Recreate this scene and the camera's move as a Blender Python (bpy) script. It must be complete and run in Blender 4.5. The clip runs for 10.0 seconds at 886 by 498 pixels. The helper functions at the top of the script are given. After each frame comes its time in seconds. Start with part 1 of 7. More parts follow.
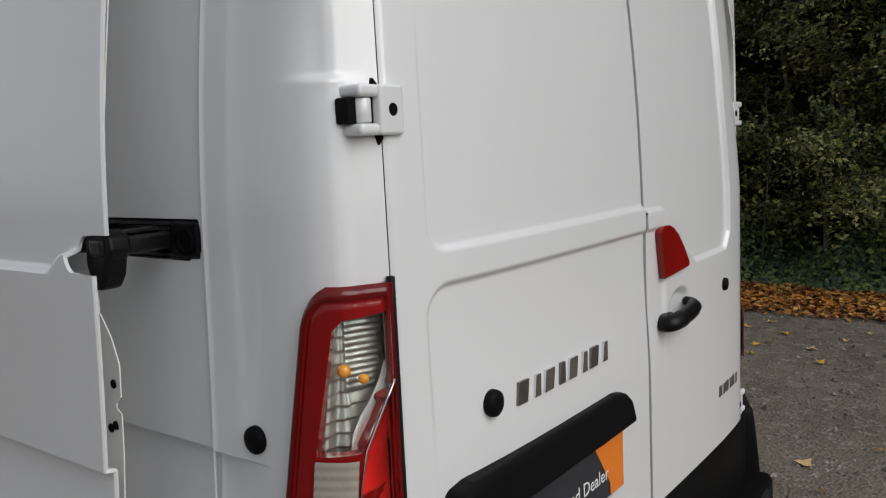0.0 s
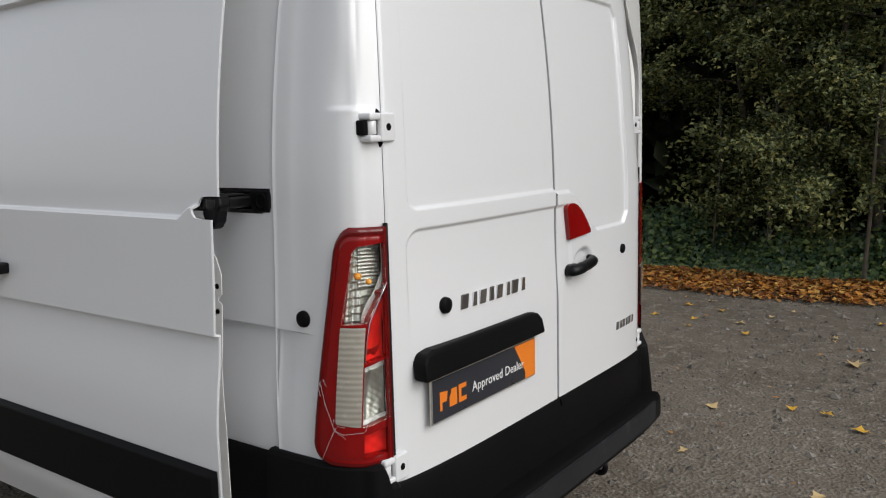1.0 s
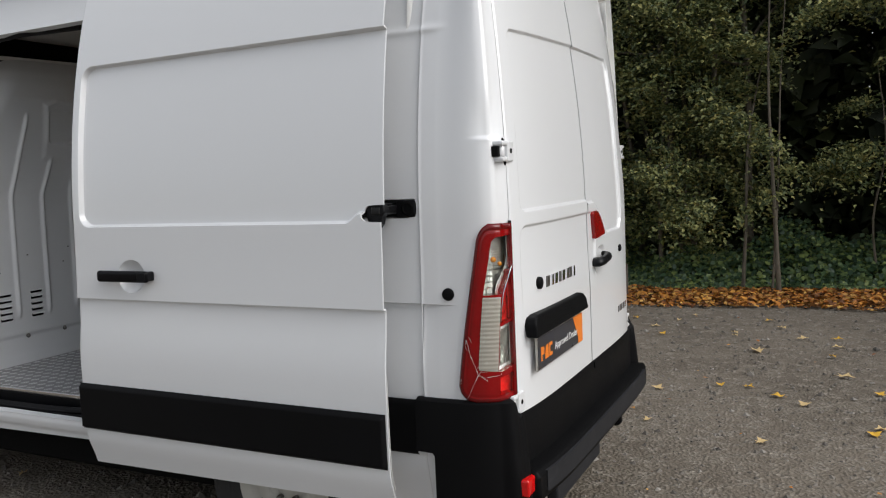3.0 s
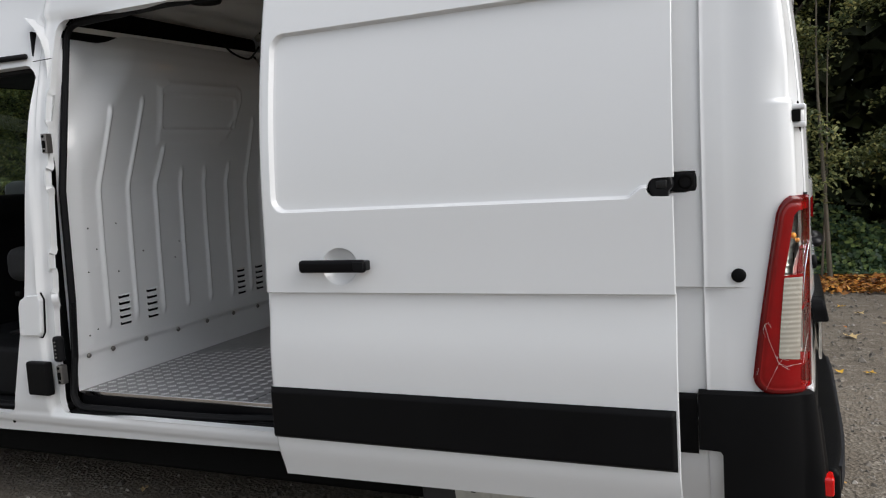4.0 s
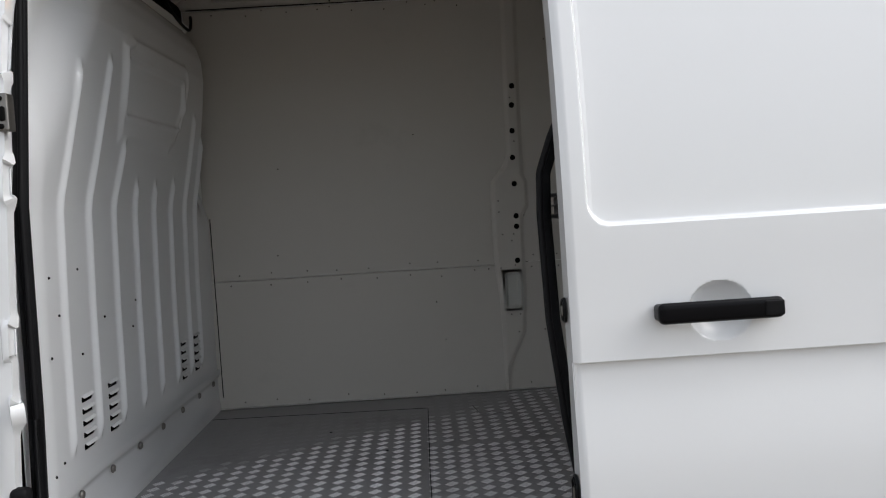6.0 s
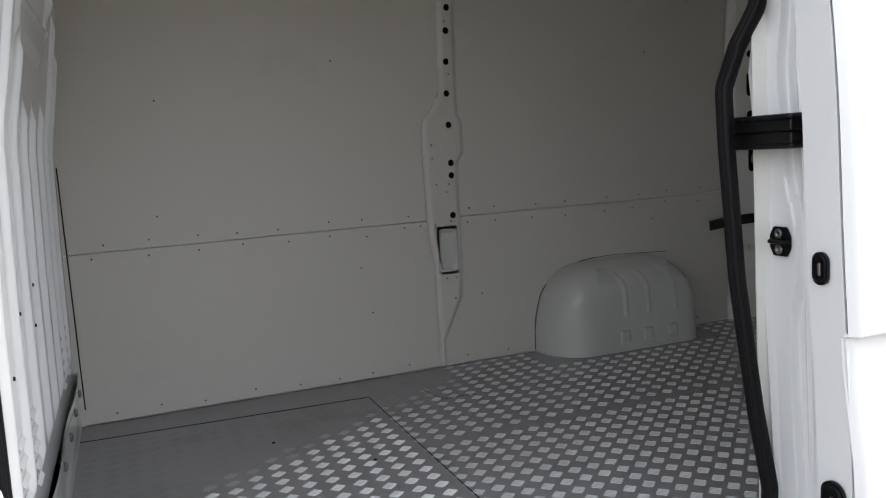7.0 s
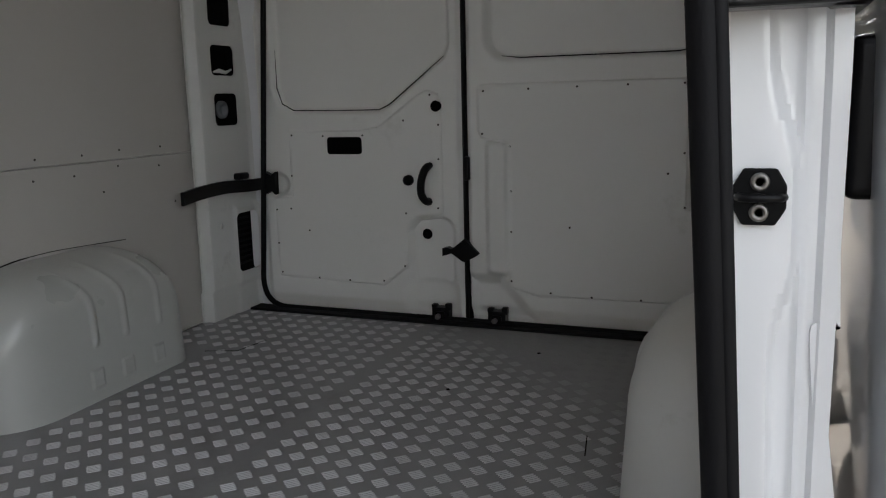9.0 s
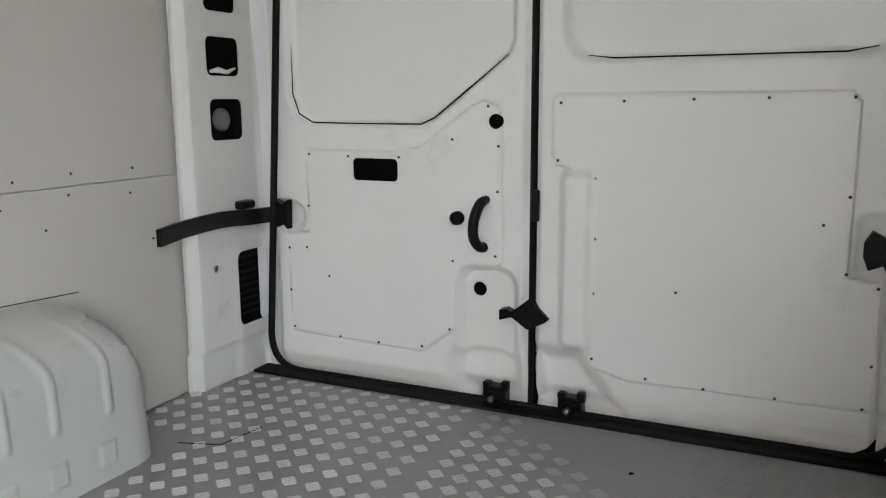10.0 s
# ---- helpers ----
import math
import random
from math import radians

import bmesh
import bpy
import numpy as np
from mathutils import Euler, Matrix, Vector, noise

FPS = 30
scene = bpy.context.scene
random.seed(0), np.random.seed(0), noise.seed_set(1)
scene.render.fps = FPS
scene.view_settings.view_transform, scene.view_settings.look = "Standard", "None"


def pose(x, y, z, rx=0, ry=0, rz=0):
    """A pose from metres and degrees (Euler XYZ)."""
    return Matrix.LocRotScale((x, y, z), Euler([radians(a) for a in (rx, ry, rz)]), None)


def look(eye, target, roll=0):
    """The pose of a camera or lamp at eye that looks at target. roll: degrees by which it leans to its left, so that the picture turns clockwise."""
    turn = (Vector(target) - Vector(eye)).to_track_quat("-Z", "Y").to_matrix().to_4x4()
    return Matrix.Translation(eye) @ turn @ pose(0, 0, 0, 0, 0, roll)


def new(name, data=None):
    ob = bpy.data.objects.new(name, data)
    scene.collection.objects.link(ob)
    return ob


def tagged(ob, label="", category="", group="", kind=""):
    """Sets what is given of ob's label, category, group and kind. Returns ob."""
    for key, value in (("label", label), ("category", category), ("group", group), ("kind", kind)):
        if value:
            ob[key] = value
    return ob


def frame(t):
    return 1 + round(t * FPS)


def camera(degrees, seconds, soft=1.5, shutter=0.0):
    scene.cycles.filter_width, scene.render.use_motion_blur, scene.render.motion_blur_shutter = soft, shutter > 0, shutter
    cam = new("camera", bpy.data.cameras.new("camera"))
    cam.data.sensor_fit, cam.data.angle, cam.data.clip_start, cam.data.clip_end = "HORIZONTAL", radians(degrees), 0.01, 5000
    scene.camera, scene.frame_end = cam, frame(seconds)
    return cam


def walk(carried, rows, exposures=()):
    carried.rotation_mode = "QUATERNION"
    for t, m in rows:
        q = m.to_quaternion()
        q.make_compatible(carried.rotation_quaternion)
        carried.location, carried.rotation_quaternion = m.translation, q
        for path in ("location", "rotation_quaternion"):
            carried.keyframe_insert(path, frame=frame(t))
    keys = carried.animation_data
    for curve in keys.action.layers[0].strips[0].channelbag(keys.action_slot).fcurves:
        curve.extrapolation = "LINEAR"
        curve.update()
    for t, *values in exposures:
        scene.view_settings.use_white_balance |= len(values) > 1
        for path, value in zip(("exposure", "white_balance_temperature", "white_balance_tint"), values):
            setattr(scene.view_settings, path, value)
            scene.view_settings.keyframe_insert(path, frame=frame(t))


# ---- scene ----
cam = camera(57.4, 10.0, soft=1.15)
EXPOSURES = [(0.0, 0.05), (0.5, 0.2), (1.5, 0.45), (2.0, 0.5), (3.5, 0.74), (4.5, 1.0), (5.0, 1.08), (5.5, 1.1), (7.0, 2.27), (7.5, 2.74), (8.0, 2.6), (8.5, 2.15), (9.0, 2.57), (9.5, 3.6), (10.0, 4.25)]
PATH = [
    (0, (0.692, -0.694, 1.531), (-0.511, 0.883, 1.282), -2.8),
    (0.5, (0.968, -0.961, 1.539), (-0.219, 0.627, 1.276), -2.6),
    (1, (1.206, -1.331, 1.558), (0.037, 0.269, 1.284), -1.5),
    (1.5, (1.432, -1.58, 1.532), (0.275, 0.025, 1.235), -0.8),
    (2, (1.513, -1.823, 1.556), (0.385, -0.193, 1.292), -1.7),
    (2.1, (1.507, -1.893, 1.555), (0.395, -0.25, 1.298), -1.9),
    (3.3, (0.667, -2.429, 1.521), (-0.176, -0.624, 1.338), -2.8),
    (3.5, (0.481, -2.481, 1.538), (-0.352, -0.673, 1.35), -3.0),
    (4, (-0.06, -2.487, 1.492), (-0.857, -0.664, 1.296), -3.5),
    (4.5, (-0.629, -2.446, 1.474), (-1.328, -0.587, 1.242), -3.8),
    (5, (-1.17, -2.299, 1.463), (-1.705, -0.387, 1.225), -4.4),
    (5.5, (-1.703, -2.056, 1.444), (-1.926, -0.071, 1.34), -3.9),
    (5.7, (-1.858, -1.952, 1.438), (-1.943, 0.044, 1.349), -3.7),
    (6.8, (-2.735, -1.192, 1.419), (-2.234, 0.735, 1.227), -3.8),
    (7, (-2.84, -1.036, 1.424), (-2.121, 0.815, 1.185), -3.7),
    (7.2, (-2.917, -0.877, 1.373), (-2.062, 0.915, 1.13), -4.7),
    (7.5, (-2.988, -0.608, 1.372), (-1.896, 1.028, 1.014), -5.7),
    (8, (-2.958, -0.273, 1.355), (-1.306, 0.796, 1.0), -3.4),
    (8.2, (-2.927, -0.156, 1.338), (-1.163, 0.718, 0.984), -2.4),
    (8.5, (-2.805, -0.06, 1.341), (-1.015, 0.753, 0.977), -1.9),
    (9, (-2.552, 0.116, 1.319), (-0.718, 0.825, 0.956), -1.4),
    (9.5, (-2.241, 0.23, 1.36), (-0.415, 0.954, 0.98), 0.3),
    (9.6, (-2.18, 0.265, 1.362), (-0.355, 0.989, 0.984), 0.0),
    (10, (-1.933, 0.362, 1.348), (-0.151, 1.196, 0.988), -0.4),
]
walk(cam, [(t, look(eye, target, roll)) for t, eye, target, roll in PATH], EXPOSURES)

# ---- light ----
SUN_UP, SUN_TURN = radians(38), radians(88)
world = bpy.data.worlds.new("overcast_sky")
scene.world = world
world.use_nodes = True
wn, wl = world.node_tree.nodes, world.node_tree.links
sky = wn.new("ShaderNodeTexSky")
sky.sky_type, sky.sun_disc, sky.sun_elevation, sky.sun_rotation = "NISHITA", False, SUN_UP, SUN_TURN
sky.air_density, sky.dust_density, sky.ozone_density = 1.0, 0.8, 1.0
grey = wn.new("ShaderNodeHueSaturation")
grey.inputs["Saturation"].default_value = 0.22
cloud = wn.new("ShaderNodeTexNoise")
cloud.inputs["Scale"].default_value, cloud.inputs["Detail"].default_value = 2.6, 5
cloud_range = wn.new("ShaderNodeMapRange")
cloud_range.inputs["To Min"].default_value, cloud_range.inputs["To Max"].default_value = 0.75, 1.3
cloud_mix = wn.new("ShaderNodeVectorMath")
cloud_mix.operation = "SCALE"
wl.new(sky.outputs["Color"], grey.inputs["Color"])
wl.new(grey.outputs["Color"], cloud_mix.inputs[0])
wl.new(cloud.outputs["Fac"], cloud_range.inputs["Value"])
# a full cloud cover is brighter overhead than at the horizon
sky_dir, sky_up, overhead, cover = wn.new("ShaderNodeTexCoord"), wn.new("ShaderNodeSeparateXYZ"), wn.new("ShaderNodeMapRange"), wn.new("ShaderNodeMath")
overhead.inputs["To Min"].default_value, overhead.inputs["To Max"].default_value = 0.8, 2.55
cover.operation = "MULTIPLY"
wl.new(sky_dir.outputs["Generated"], sky_up.inputs["Vector"])
wl.new(sky_up.outputs["Z"], overhead.inputs["Value"])
wl.new(overhead.outputs["Result"], cover.inputs[0])
wl.new(cloud_range.outputs["Result"], cover.inputs[1])
wl.new(cover.outputs["Value"], cloud_mix.inputs["Scale"])
wl.new(cloud_mix.outputs["Vector"], wn["Background"].inputs["Color"])
wn["Background"].inputs["Strength"].default_value = 0.073
sun = new("sun", bpy.data.lights.new("sun", "SUN"))
sun.data.energy, sun.data.angle, sun.data.color = 1.45, radians(55), (1.0, 0.96, 0.91)
sun.matrix_world = look((0, 0, 0), (-math.sin(SUN_TURN) * math.cos(SUN_UP), -math.cos(SUN_TURN) * math.cos(SUN_UP), -math.sin(SUN_UP)))

# ---- materials ----
def material(name, color, rough=0.5, metal=0.0, coat=0.0, vary=0.12, scale=6.0, grain=0.0, grain_scale=300.0, dirt=None, dirt_scale=3.0, dirt_cover=0.5, rough_vary=0.1, island=None, spec=0.5, through_light=0.0):
    """A surface with two scales of variation: broad mottling, fine relief, and optional patches of dirt."""
    m = bpy.data.materials.new(name)
    m.use_nodes = True
    n, l = m.node_tree.nodes, m.node_tree.links
    b = n["Principled BSDF"]
    b.inputs["Metallic"].default_value = metal
    b.inputs["Coat Weight"].default_value = coat
    b.inputs["Coat Roughness"].default_value = 0.04
    b.inputs["Specular IOR Level"].default_value = spec
    coord = n.new("ShaderNodeTexCoord")
    broad = n.new("ShaderNodeTexNoise")
    broad.inputs["Scale"].default_value, broad.inputs["Detail"].default_value = scale, 6
    l.new(coord.outputs["Object"], broad.inputs["Vector"])
    ramp = n.new("ShaderNodeMapRange")
    ramp.inputs["To Min"].default_value, ramp.inputs["To Max"].default_value = 1 - vary, 1 + vary
    l.new(broad.outputs["Fac"], ramp.inputs["Value"])
    tint = n.new("ShaderNodeVectorMath")
    tint.operation = "SCALE"
    tint.inputs[0].default_value = color
    l.new(ramp.outputs["Result"], tint.inputs["Scale"])
    out = tint.outputs["Vector"]
    if island:
        geo, pick = n.new("ShaderNodeNewGeometry"), n.new("ShaderNodeValToRGB")
        pick.color_ramp.elements[0].color, pick.color_ramp.elements[0].position = (*island[0], 1), 0.0
        pick.color_ramp.elements[1].color, pick.color_ramp.elements[1].position = (*island[-1], 1), 1.0
        for k, c in enumerate(island[1:-1]):
            e = pick.color_ramp.elements.new((k + 1) / (len(island) - 1))
            e.color = (*c, 1)
        l.new(geo.outputs["Random Per Island"], pick.inputs["Fac"])
        mul = n.new("ShaderNodeVectorMath")
        mul.operation = "MULTIPLY"
        l.new(out, mul.inputs[0])
        l.new(pick.outputs["Color"], mul.inputs[1])
        out = mul.outputs["Vector"]
    if dirt:
        spots, cut, mix = n.new("ShaderNodeTexNoise"), n.new("ShaderNodeMapRange"), n.new("ShaderNodeMix")
        spots.inputs["Scale"].default_value, spots.inputs["Detail"].default_value, spots.inputs["Roughness"].default_value = dirt_scale, 10, 0.7
        l.new(coord.outputs["Object"], spots.inputs["Vector"])
        cut.inputs["From Min"].default_value, cut.inputs["From Max"].default_value = 1 - dirt_cover, 1 - dirt_cover + 0.25
        l.new(spots.outputs["Fac"], cut.inputs["Value"])
        mix.data_type = "RGBA"
        mix.inputs["B"].default_value = (*dirt, 1)
        l.new(cut.outputs["Result"], mix.inputs["Factor"])
        l.new(out, mix.inputs["A"])
        out = mix.outputs["Result"]
    l.new(out, b.inputs["Base Color"])
    gloss = n.new("ShaderNodeMapRange")
    gloss.inputs["To Min"].default_value, gloss.inputs["To Max"].default_value = max(0.02, rough - rough_vary), min(1, rough + rough_vary)
    l.new(broad.outputs["Fac"], gloss.inputs["Value"])
    l.new(gloss.outputs["Result"], b.inputs["Roughness"])
    if grain:
        fine, bump = n.new("ShaderNodeTexNoise"), n.new("ShaderNodeBump")
        fine.inputs["Scale"].default_value, fine.inputs["Detail"].default_value = grain_scale, 4
        l.new(coord.outputs["Object"], fine.inputs["Vector"])
        bump.inputs["Strength"].default_value, bump.inputs["Distance"].default_value = 1.0, grain
        l.new(fine.outputs["Fac"], bump.inputs["Height"])
        l.new(bump.outputs["Normal"], b.inputs["Normal"])
    if through_light:
        thin, both = n.new("ShaderNodeBsdfTranslucent"), n.new("ShaderNodeMixShader")
        both.inputs["Fac"].default_value = through_light
        l.new(out, thin.inputs["Color"])
        l.new(b.outputs["BSDF"], both.inputs[1])
        l.new(thin.outputs["BSDF"], both.inputs[2])
        l.new(both.outputs["Shader"], n["Material Output"].inputs["Surface"])
    return m


def glowing(name, color, strength):
    m = bpy.data.materials.new(name)
    m.use_nodes = True
    b = m.node_tree.nodes["Principled BSDF"]
    b.inputs["Base Color"].default_value = (*color, 1)
    b.inputs["Emission Color"].default_value = (*color, 1)
    b.inputs["Emission Strength"].default_value = strength
    return m


def clear_glass(name, tint=(0.9, 0.95, 0.93)):
    m = bpy.data.materials.new(name)
    m.use_nodes = True
    b = m.node_tree.nodes["Principled BSDF"]
    b.inputs["Base Color"].default_value = (*tint, 1)
    b.inputs["Transmission Weight"].default_value = 1.0
    b.inputs["Roughness"].default_value = 0.0
    b.inputs["IOR"].default_value = 1.45
    return m


PAINT = material("white_van_paint", (0.76, 0.77, 0.785), 0.3, coat=0.9, vary=0.012, scale=1.2, grain=0.00006, grain_scale=90, rough_vary=0.05, dirt=(0.6, 0.59, 0.56), dirt_scale=2.2, dirt_cover=0.26)
INNER = material("white_inner_paint", (0.84, 0.838, 0.81), 0.36, coat=0.25, vary=0.03, scale=2.0, grain=0.0001, grain_scale=60, dirt=(0.56, 0.55, 0.50), dirt_scale=3.5, dirt_cover=0.36)
POSTPAINT = material("scuffed_post_paint", (0.67, 0.67, 0.65), 0.4, coat=0.2, vary=0.04, scale=3, grain=0.0002, grain_scale=60, dirt=(0.42, 0.41, 0.38), dirt_scale=6, dirt_cover=0.38)
LINING = material("painted_plywood", (0.502, 0.482, 0.451), 0.5, vary=0.035, scale=1.5, grain=0.0002, grain_scale=120, dirt=(0.42, 0.41, 0.38), dirt_scale=2.6, dirt_cover=0.40, spec=0.35)
WORN = material("worn_grey_plastic", (0.018, 0.0185, 0.021), 0.6, vary=0.35, scale=9, grain=0.0006, grain_scale=200, dirt=(0.058, 0.058, 0.062), dirt_scale=8, dirt_cover=0.42, spec=0.2)
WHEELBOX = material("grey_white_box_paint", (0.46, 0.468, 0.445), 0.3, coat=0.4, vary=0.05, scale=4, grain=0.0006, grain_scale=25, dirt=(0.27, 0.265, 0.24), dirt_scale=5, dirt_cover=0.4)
BLACK = material("black_plastic", (0.0055, 0.0055, 0.006), 0.48, vary=0.25, scale=4, grain=0.0003, grain_scale=700, dirt=(0.012, 0.012, 0.0115), dirt_scale=5, dirt_cover=0.36, spec=0.07)
GLOSS = material("glossy_black_handle", (0.005, 0.005, 0.006), 0.25, spec=0.1, vary=0.2, scale=5, grain=0.0001, grain_scale=300)
TRIM = material("smooth_black_trim", (0.005, 0.005, 0.006), 0.36, spec=0.18, vary=0.2, scale=5, grain=0.0001, grain_scale=500)
RUBBER = material("black_rubber", (0.007, 0.007, 0.008), 0.58, spec=0.15, vary=0.2, scale=9, grain=0.0003, grain_scale=200)
# near-black for joints and marks; behind openings it stands for shade
DARK = material("near_black_fill", (0.006, 0.006, 0.006), 0.9, vary=0.3, spec=0.05)
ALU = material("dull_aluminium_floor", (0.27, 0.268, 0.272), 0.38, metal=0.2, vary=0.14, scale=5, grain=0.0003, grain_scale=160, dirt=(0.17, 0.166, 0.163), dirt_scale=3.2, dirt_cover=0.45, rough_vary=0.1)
# light by the side door and dimness in corners put into tread colours
TREAD_DULL = material("dim_tread_tops", (0.36, 0.36, 0.365), 0.42, metal=0.2, vary=0.2, scale=9, grain=0.0003, grain_scale=300)
TREAD_LIT = material("door_lit_tread_tops", (0.74, 0.74, 0.75), 0.36, metal=0.2, vary=0.12, scale=9, grain=0.0002, grain_scale=400)
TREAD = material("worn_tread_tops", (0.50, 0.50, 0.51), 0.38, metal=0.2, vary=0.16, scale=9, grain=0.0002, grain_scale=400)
CHROME = material("chrome", (0.7, 0.7, 0.72), 0.14, metal=1.0, vary=0.06)
STEEL = material("bolt_steel", (0.22, 0.21, 0.20), 0.42, metal=0.9, vary=0.2, scale=40)
SCREWHEAD = material("dull_screw_heads", (0.07, 0.063, 0.055), 0.5, metal=0.5, vary=0.3, scale=30)
RED = material("red_lamp_lens", (0.23, 0.0027, 0.0035), 0.10, coat=0.25, vary=0.3, scale=12, rough_vary=0.05, spec=0.35)
DEEPRED = material("dark_red_lens_rim", (0.12, 0.002, 0.0025), 0.12, coat=0.3, vary=0.2, scale=14, rough_vary=0.05, spec=0.35)
RED_BRIGHT = material("bright_red_lens", (0.58, 0.006, 0.006), 0.16, coat=0.3, vary=0.4, scale=45, rough_vary=0.05)
SILVER = material("lamp_reflector", (0.60, 0.58, 0.54), 0.36, metal=0.85, vary=0.25, scale=35, grain=0.001, grain_scale=60)
MILKY = material("milky_lamp_lens", (0.36, 0.335, 0.285), 0.25, coat=0.8, vary=0.12, scale=20)
AMBER = material("amber_bulb", (0.85, 0.32, 0.03), 0.15, coat=1.0, vary=0.1)
PLATE = material("dark_plate_face", (0.022, 0.025, 0.035), 0.3, coat=0.5, vary=0.1)
ORANGE = material("orange_print", (0.85, 0.22, 0.015), 0.35, coat=0.5, vary=0.04)
SCUFFED = material("scuffed_black_rail", (0.007, 0.007, 0.008), 0.3, vary=0.3, scale=12, grain=0.0016, grain_scale=70, dirt=(0.40, 0.40, 0.41), dirt_scale=26, dirt_cover=0.34, spec=0.35)
WHITE_INK = material("white_print", (0.8, 0.8, 0.8), 0.4, vary=0.03)
RIM = material("pale_steel_rim", (0.50, 0.49, 0.45), 0.45, vary=0.15, scale=12, dirt=(0.16, 0.13, 0.1), dirt_scale=9, dirt_cover=0.42)
TYRE = material("tyre_rubber", (0.02, 0.02, 0.021), 0.75, vary=0.3, scale=14, grain=0.001, grain_scale=120)
CLOTH = material("grey_seat_cloth", (0.018, 0.0185, 0.02), 0.95, vary=0.2, scale=20, grain=0.0008, grain_scale=500)
CAB = material("dark_cab_plastic", (0.007, 0.007, 0.008), 0.65, spec=0.12, vary=0.2, scale=10, grain=0.0004, grain_scale=400)
CABGREY = material("grey_cab_plastic", (0.16, 0.17, 0.18), 0.5, vary=0.1, scale=10, grain=0.0003, grain_scale=400)
GLASS = clear_glass("window_glass")
REDGLASS = clear_glass("red_clear_lens", (0.93, 0.05, 0.04))
DOME = glowing("lit_dome_lamp", (1.0, 0.40, 0.07), 0.75)
BULB = glowing("lit_bulb", (1.0, 0.72, 0.30), 2.5)
BARK = material("bark", (0.115, 0.098, 0.074), 0.85, vary=0.4, scale=14, grain=0.01, grain_scale=30, dirt=(0.06, 0.075, 0.03), dirt_scale=5, dirt_cover=0.45)
LEAF = material("hedge_leaves", (1, 1, 1), 0.5, vary=0.25, scale=0.9, island=[(0.030, 0.047, 0.019), (0.088, 0.118, 0.046), (0.17, 0.195, 0.075), (0.275, 0.29, 0.11), (0.38, 0.35, 0.12)], spec=0.4, through_light=0.25)
# leaf tones far below LEAF: the wood's shade is put into the colour
DEEPLEAF = material("shade_coloured_leaves", (1, 1, 1), 0.6, vary=0.3, scale=0.7, island=[(0.007, 0.012, 0.0035), (0.016, 0.023, 0.006), (0.034, 0.042, 0.01)], spec=0.3)
SHRUB = material("shrub_leaves", (1, 1, 1), 0.5, vary=0.3, scale=0.8, island=[(0.028, 0.046, 0.016), (0.07, 0.095, 0.03), (0.15, 0.175, 0.055), (0.25, 0.265, 0.08)], spec=0.35, through_light=0.25)
IVY = material("ivy_leaves", (1, 1, 1), 0.38, vary=0.25, scale=1.4, island=[(0.038, 0.075, 0.042), (0.068, 0.125, 0.062), (0.13, 0.20, 0.085), (0.30, 0.37, 0.11)], through_light=0.35)
LITTER = material("leaf_litter", (1, 1, 1), 0.75, vary=0.25, scale=2, island=[(0.06, 0.026, 0.011), (0.17, 0.058, 0.014), (0.40, 0.14, 0.02), (0.55, 0.25, 0.03), (0.26, 0.11, 0.03), (0.62, 0.37, 0.09)])
YELLOWLEAF = material("fallen_leaf_yellow", (0.62, 0.36, 0.035), 0.65, vary=0.3, scale=30)
TANLEAF = material("fallen_leaf_tan", (0.55, 0.40, 0.19), 0.7, vary=0.3, scale=30)
AUTUMN = material("autumn_leaves", (1, 1, 1), 0.55, vary=0.2, scale=1, island=[(0.16, 0.13, 0.02), (0.32, 0.2, 0.025), (0.45, 0.22, 0.03), (0.2, 0.18, 0.03)], through_light=0.45)
LAWN = material("mown_grass", (0.065, 0.125, 0.014), 0.8, vary=0.3, scale=1.5, grain=0.02, grain_scale=60)
KERB = material("concrete_kerb", (0.42, 0.41, 0.39), 0.8, vary=0.15, scale=8, grain=0.003, grain_scale=90)
TARMAC = material("pale_tarmac", (0.16, 0.155, 0.15), 0.85, vary=0.15, scale=3, grain=0.004, grain_scale=140)
POST_Y = material("yellow_paint", (0.62, 0.42, 0.04), 0.5, vary=0.15, scale=8)
POST_K = material("black_paint", (0.02, 0.02, 0.02), 0.5, vary=0.2, scale=8)
CARRED = material("red_car_paint", (0.3, 0.02, 0.03), 0.3, coat=0.6, vary=0.05)
CARGREY = material("grey_car_paint", (0.25, 0.26, 0.28), 0.3, coat=0.6, vary=0.05)
PEBBLE = material("pebbles", (1, 1, 1), 0.85, vary=0.2, scale=20, island=[(0.05, 0.046, 0.04), (0.12, 0.108, 0.092), (0.2, 0.18, 0.155), (0.085, 0.075, 0.063), (0.3, 0.28, 0.25)])


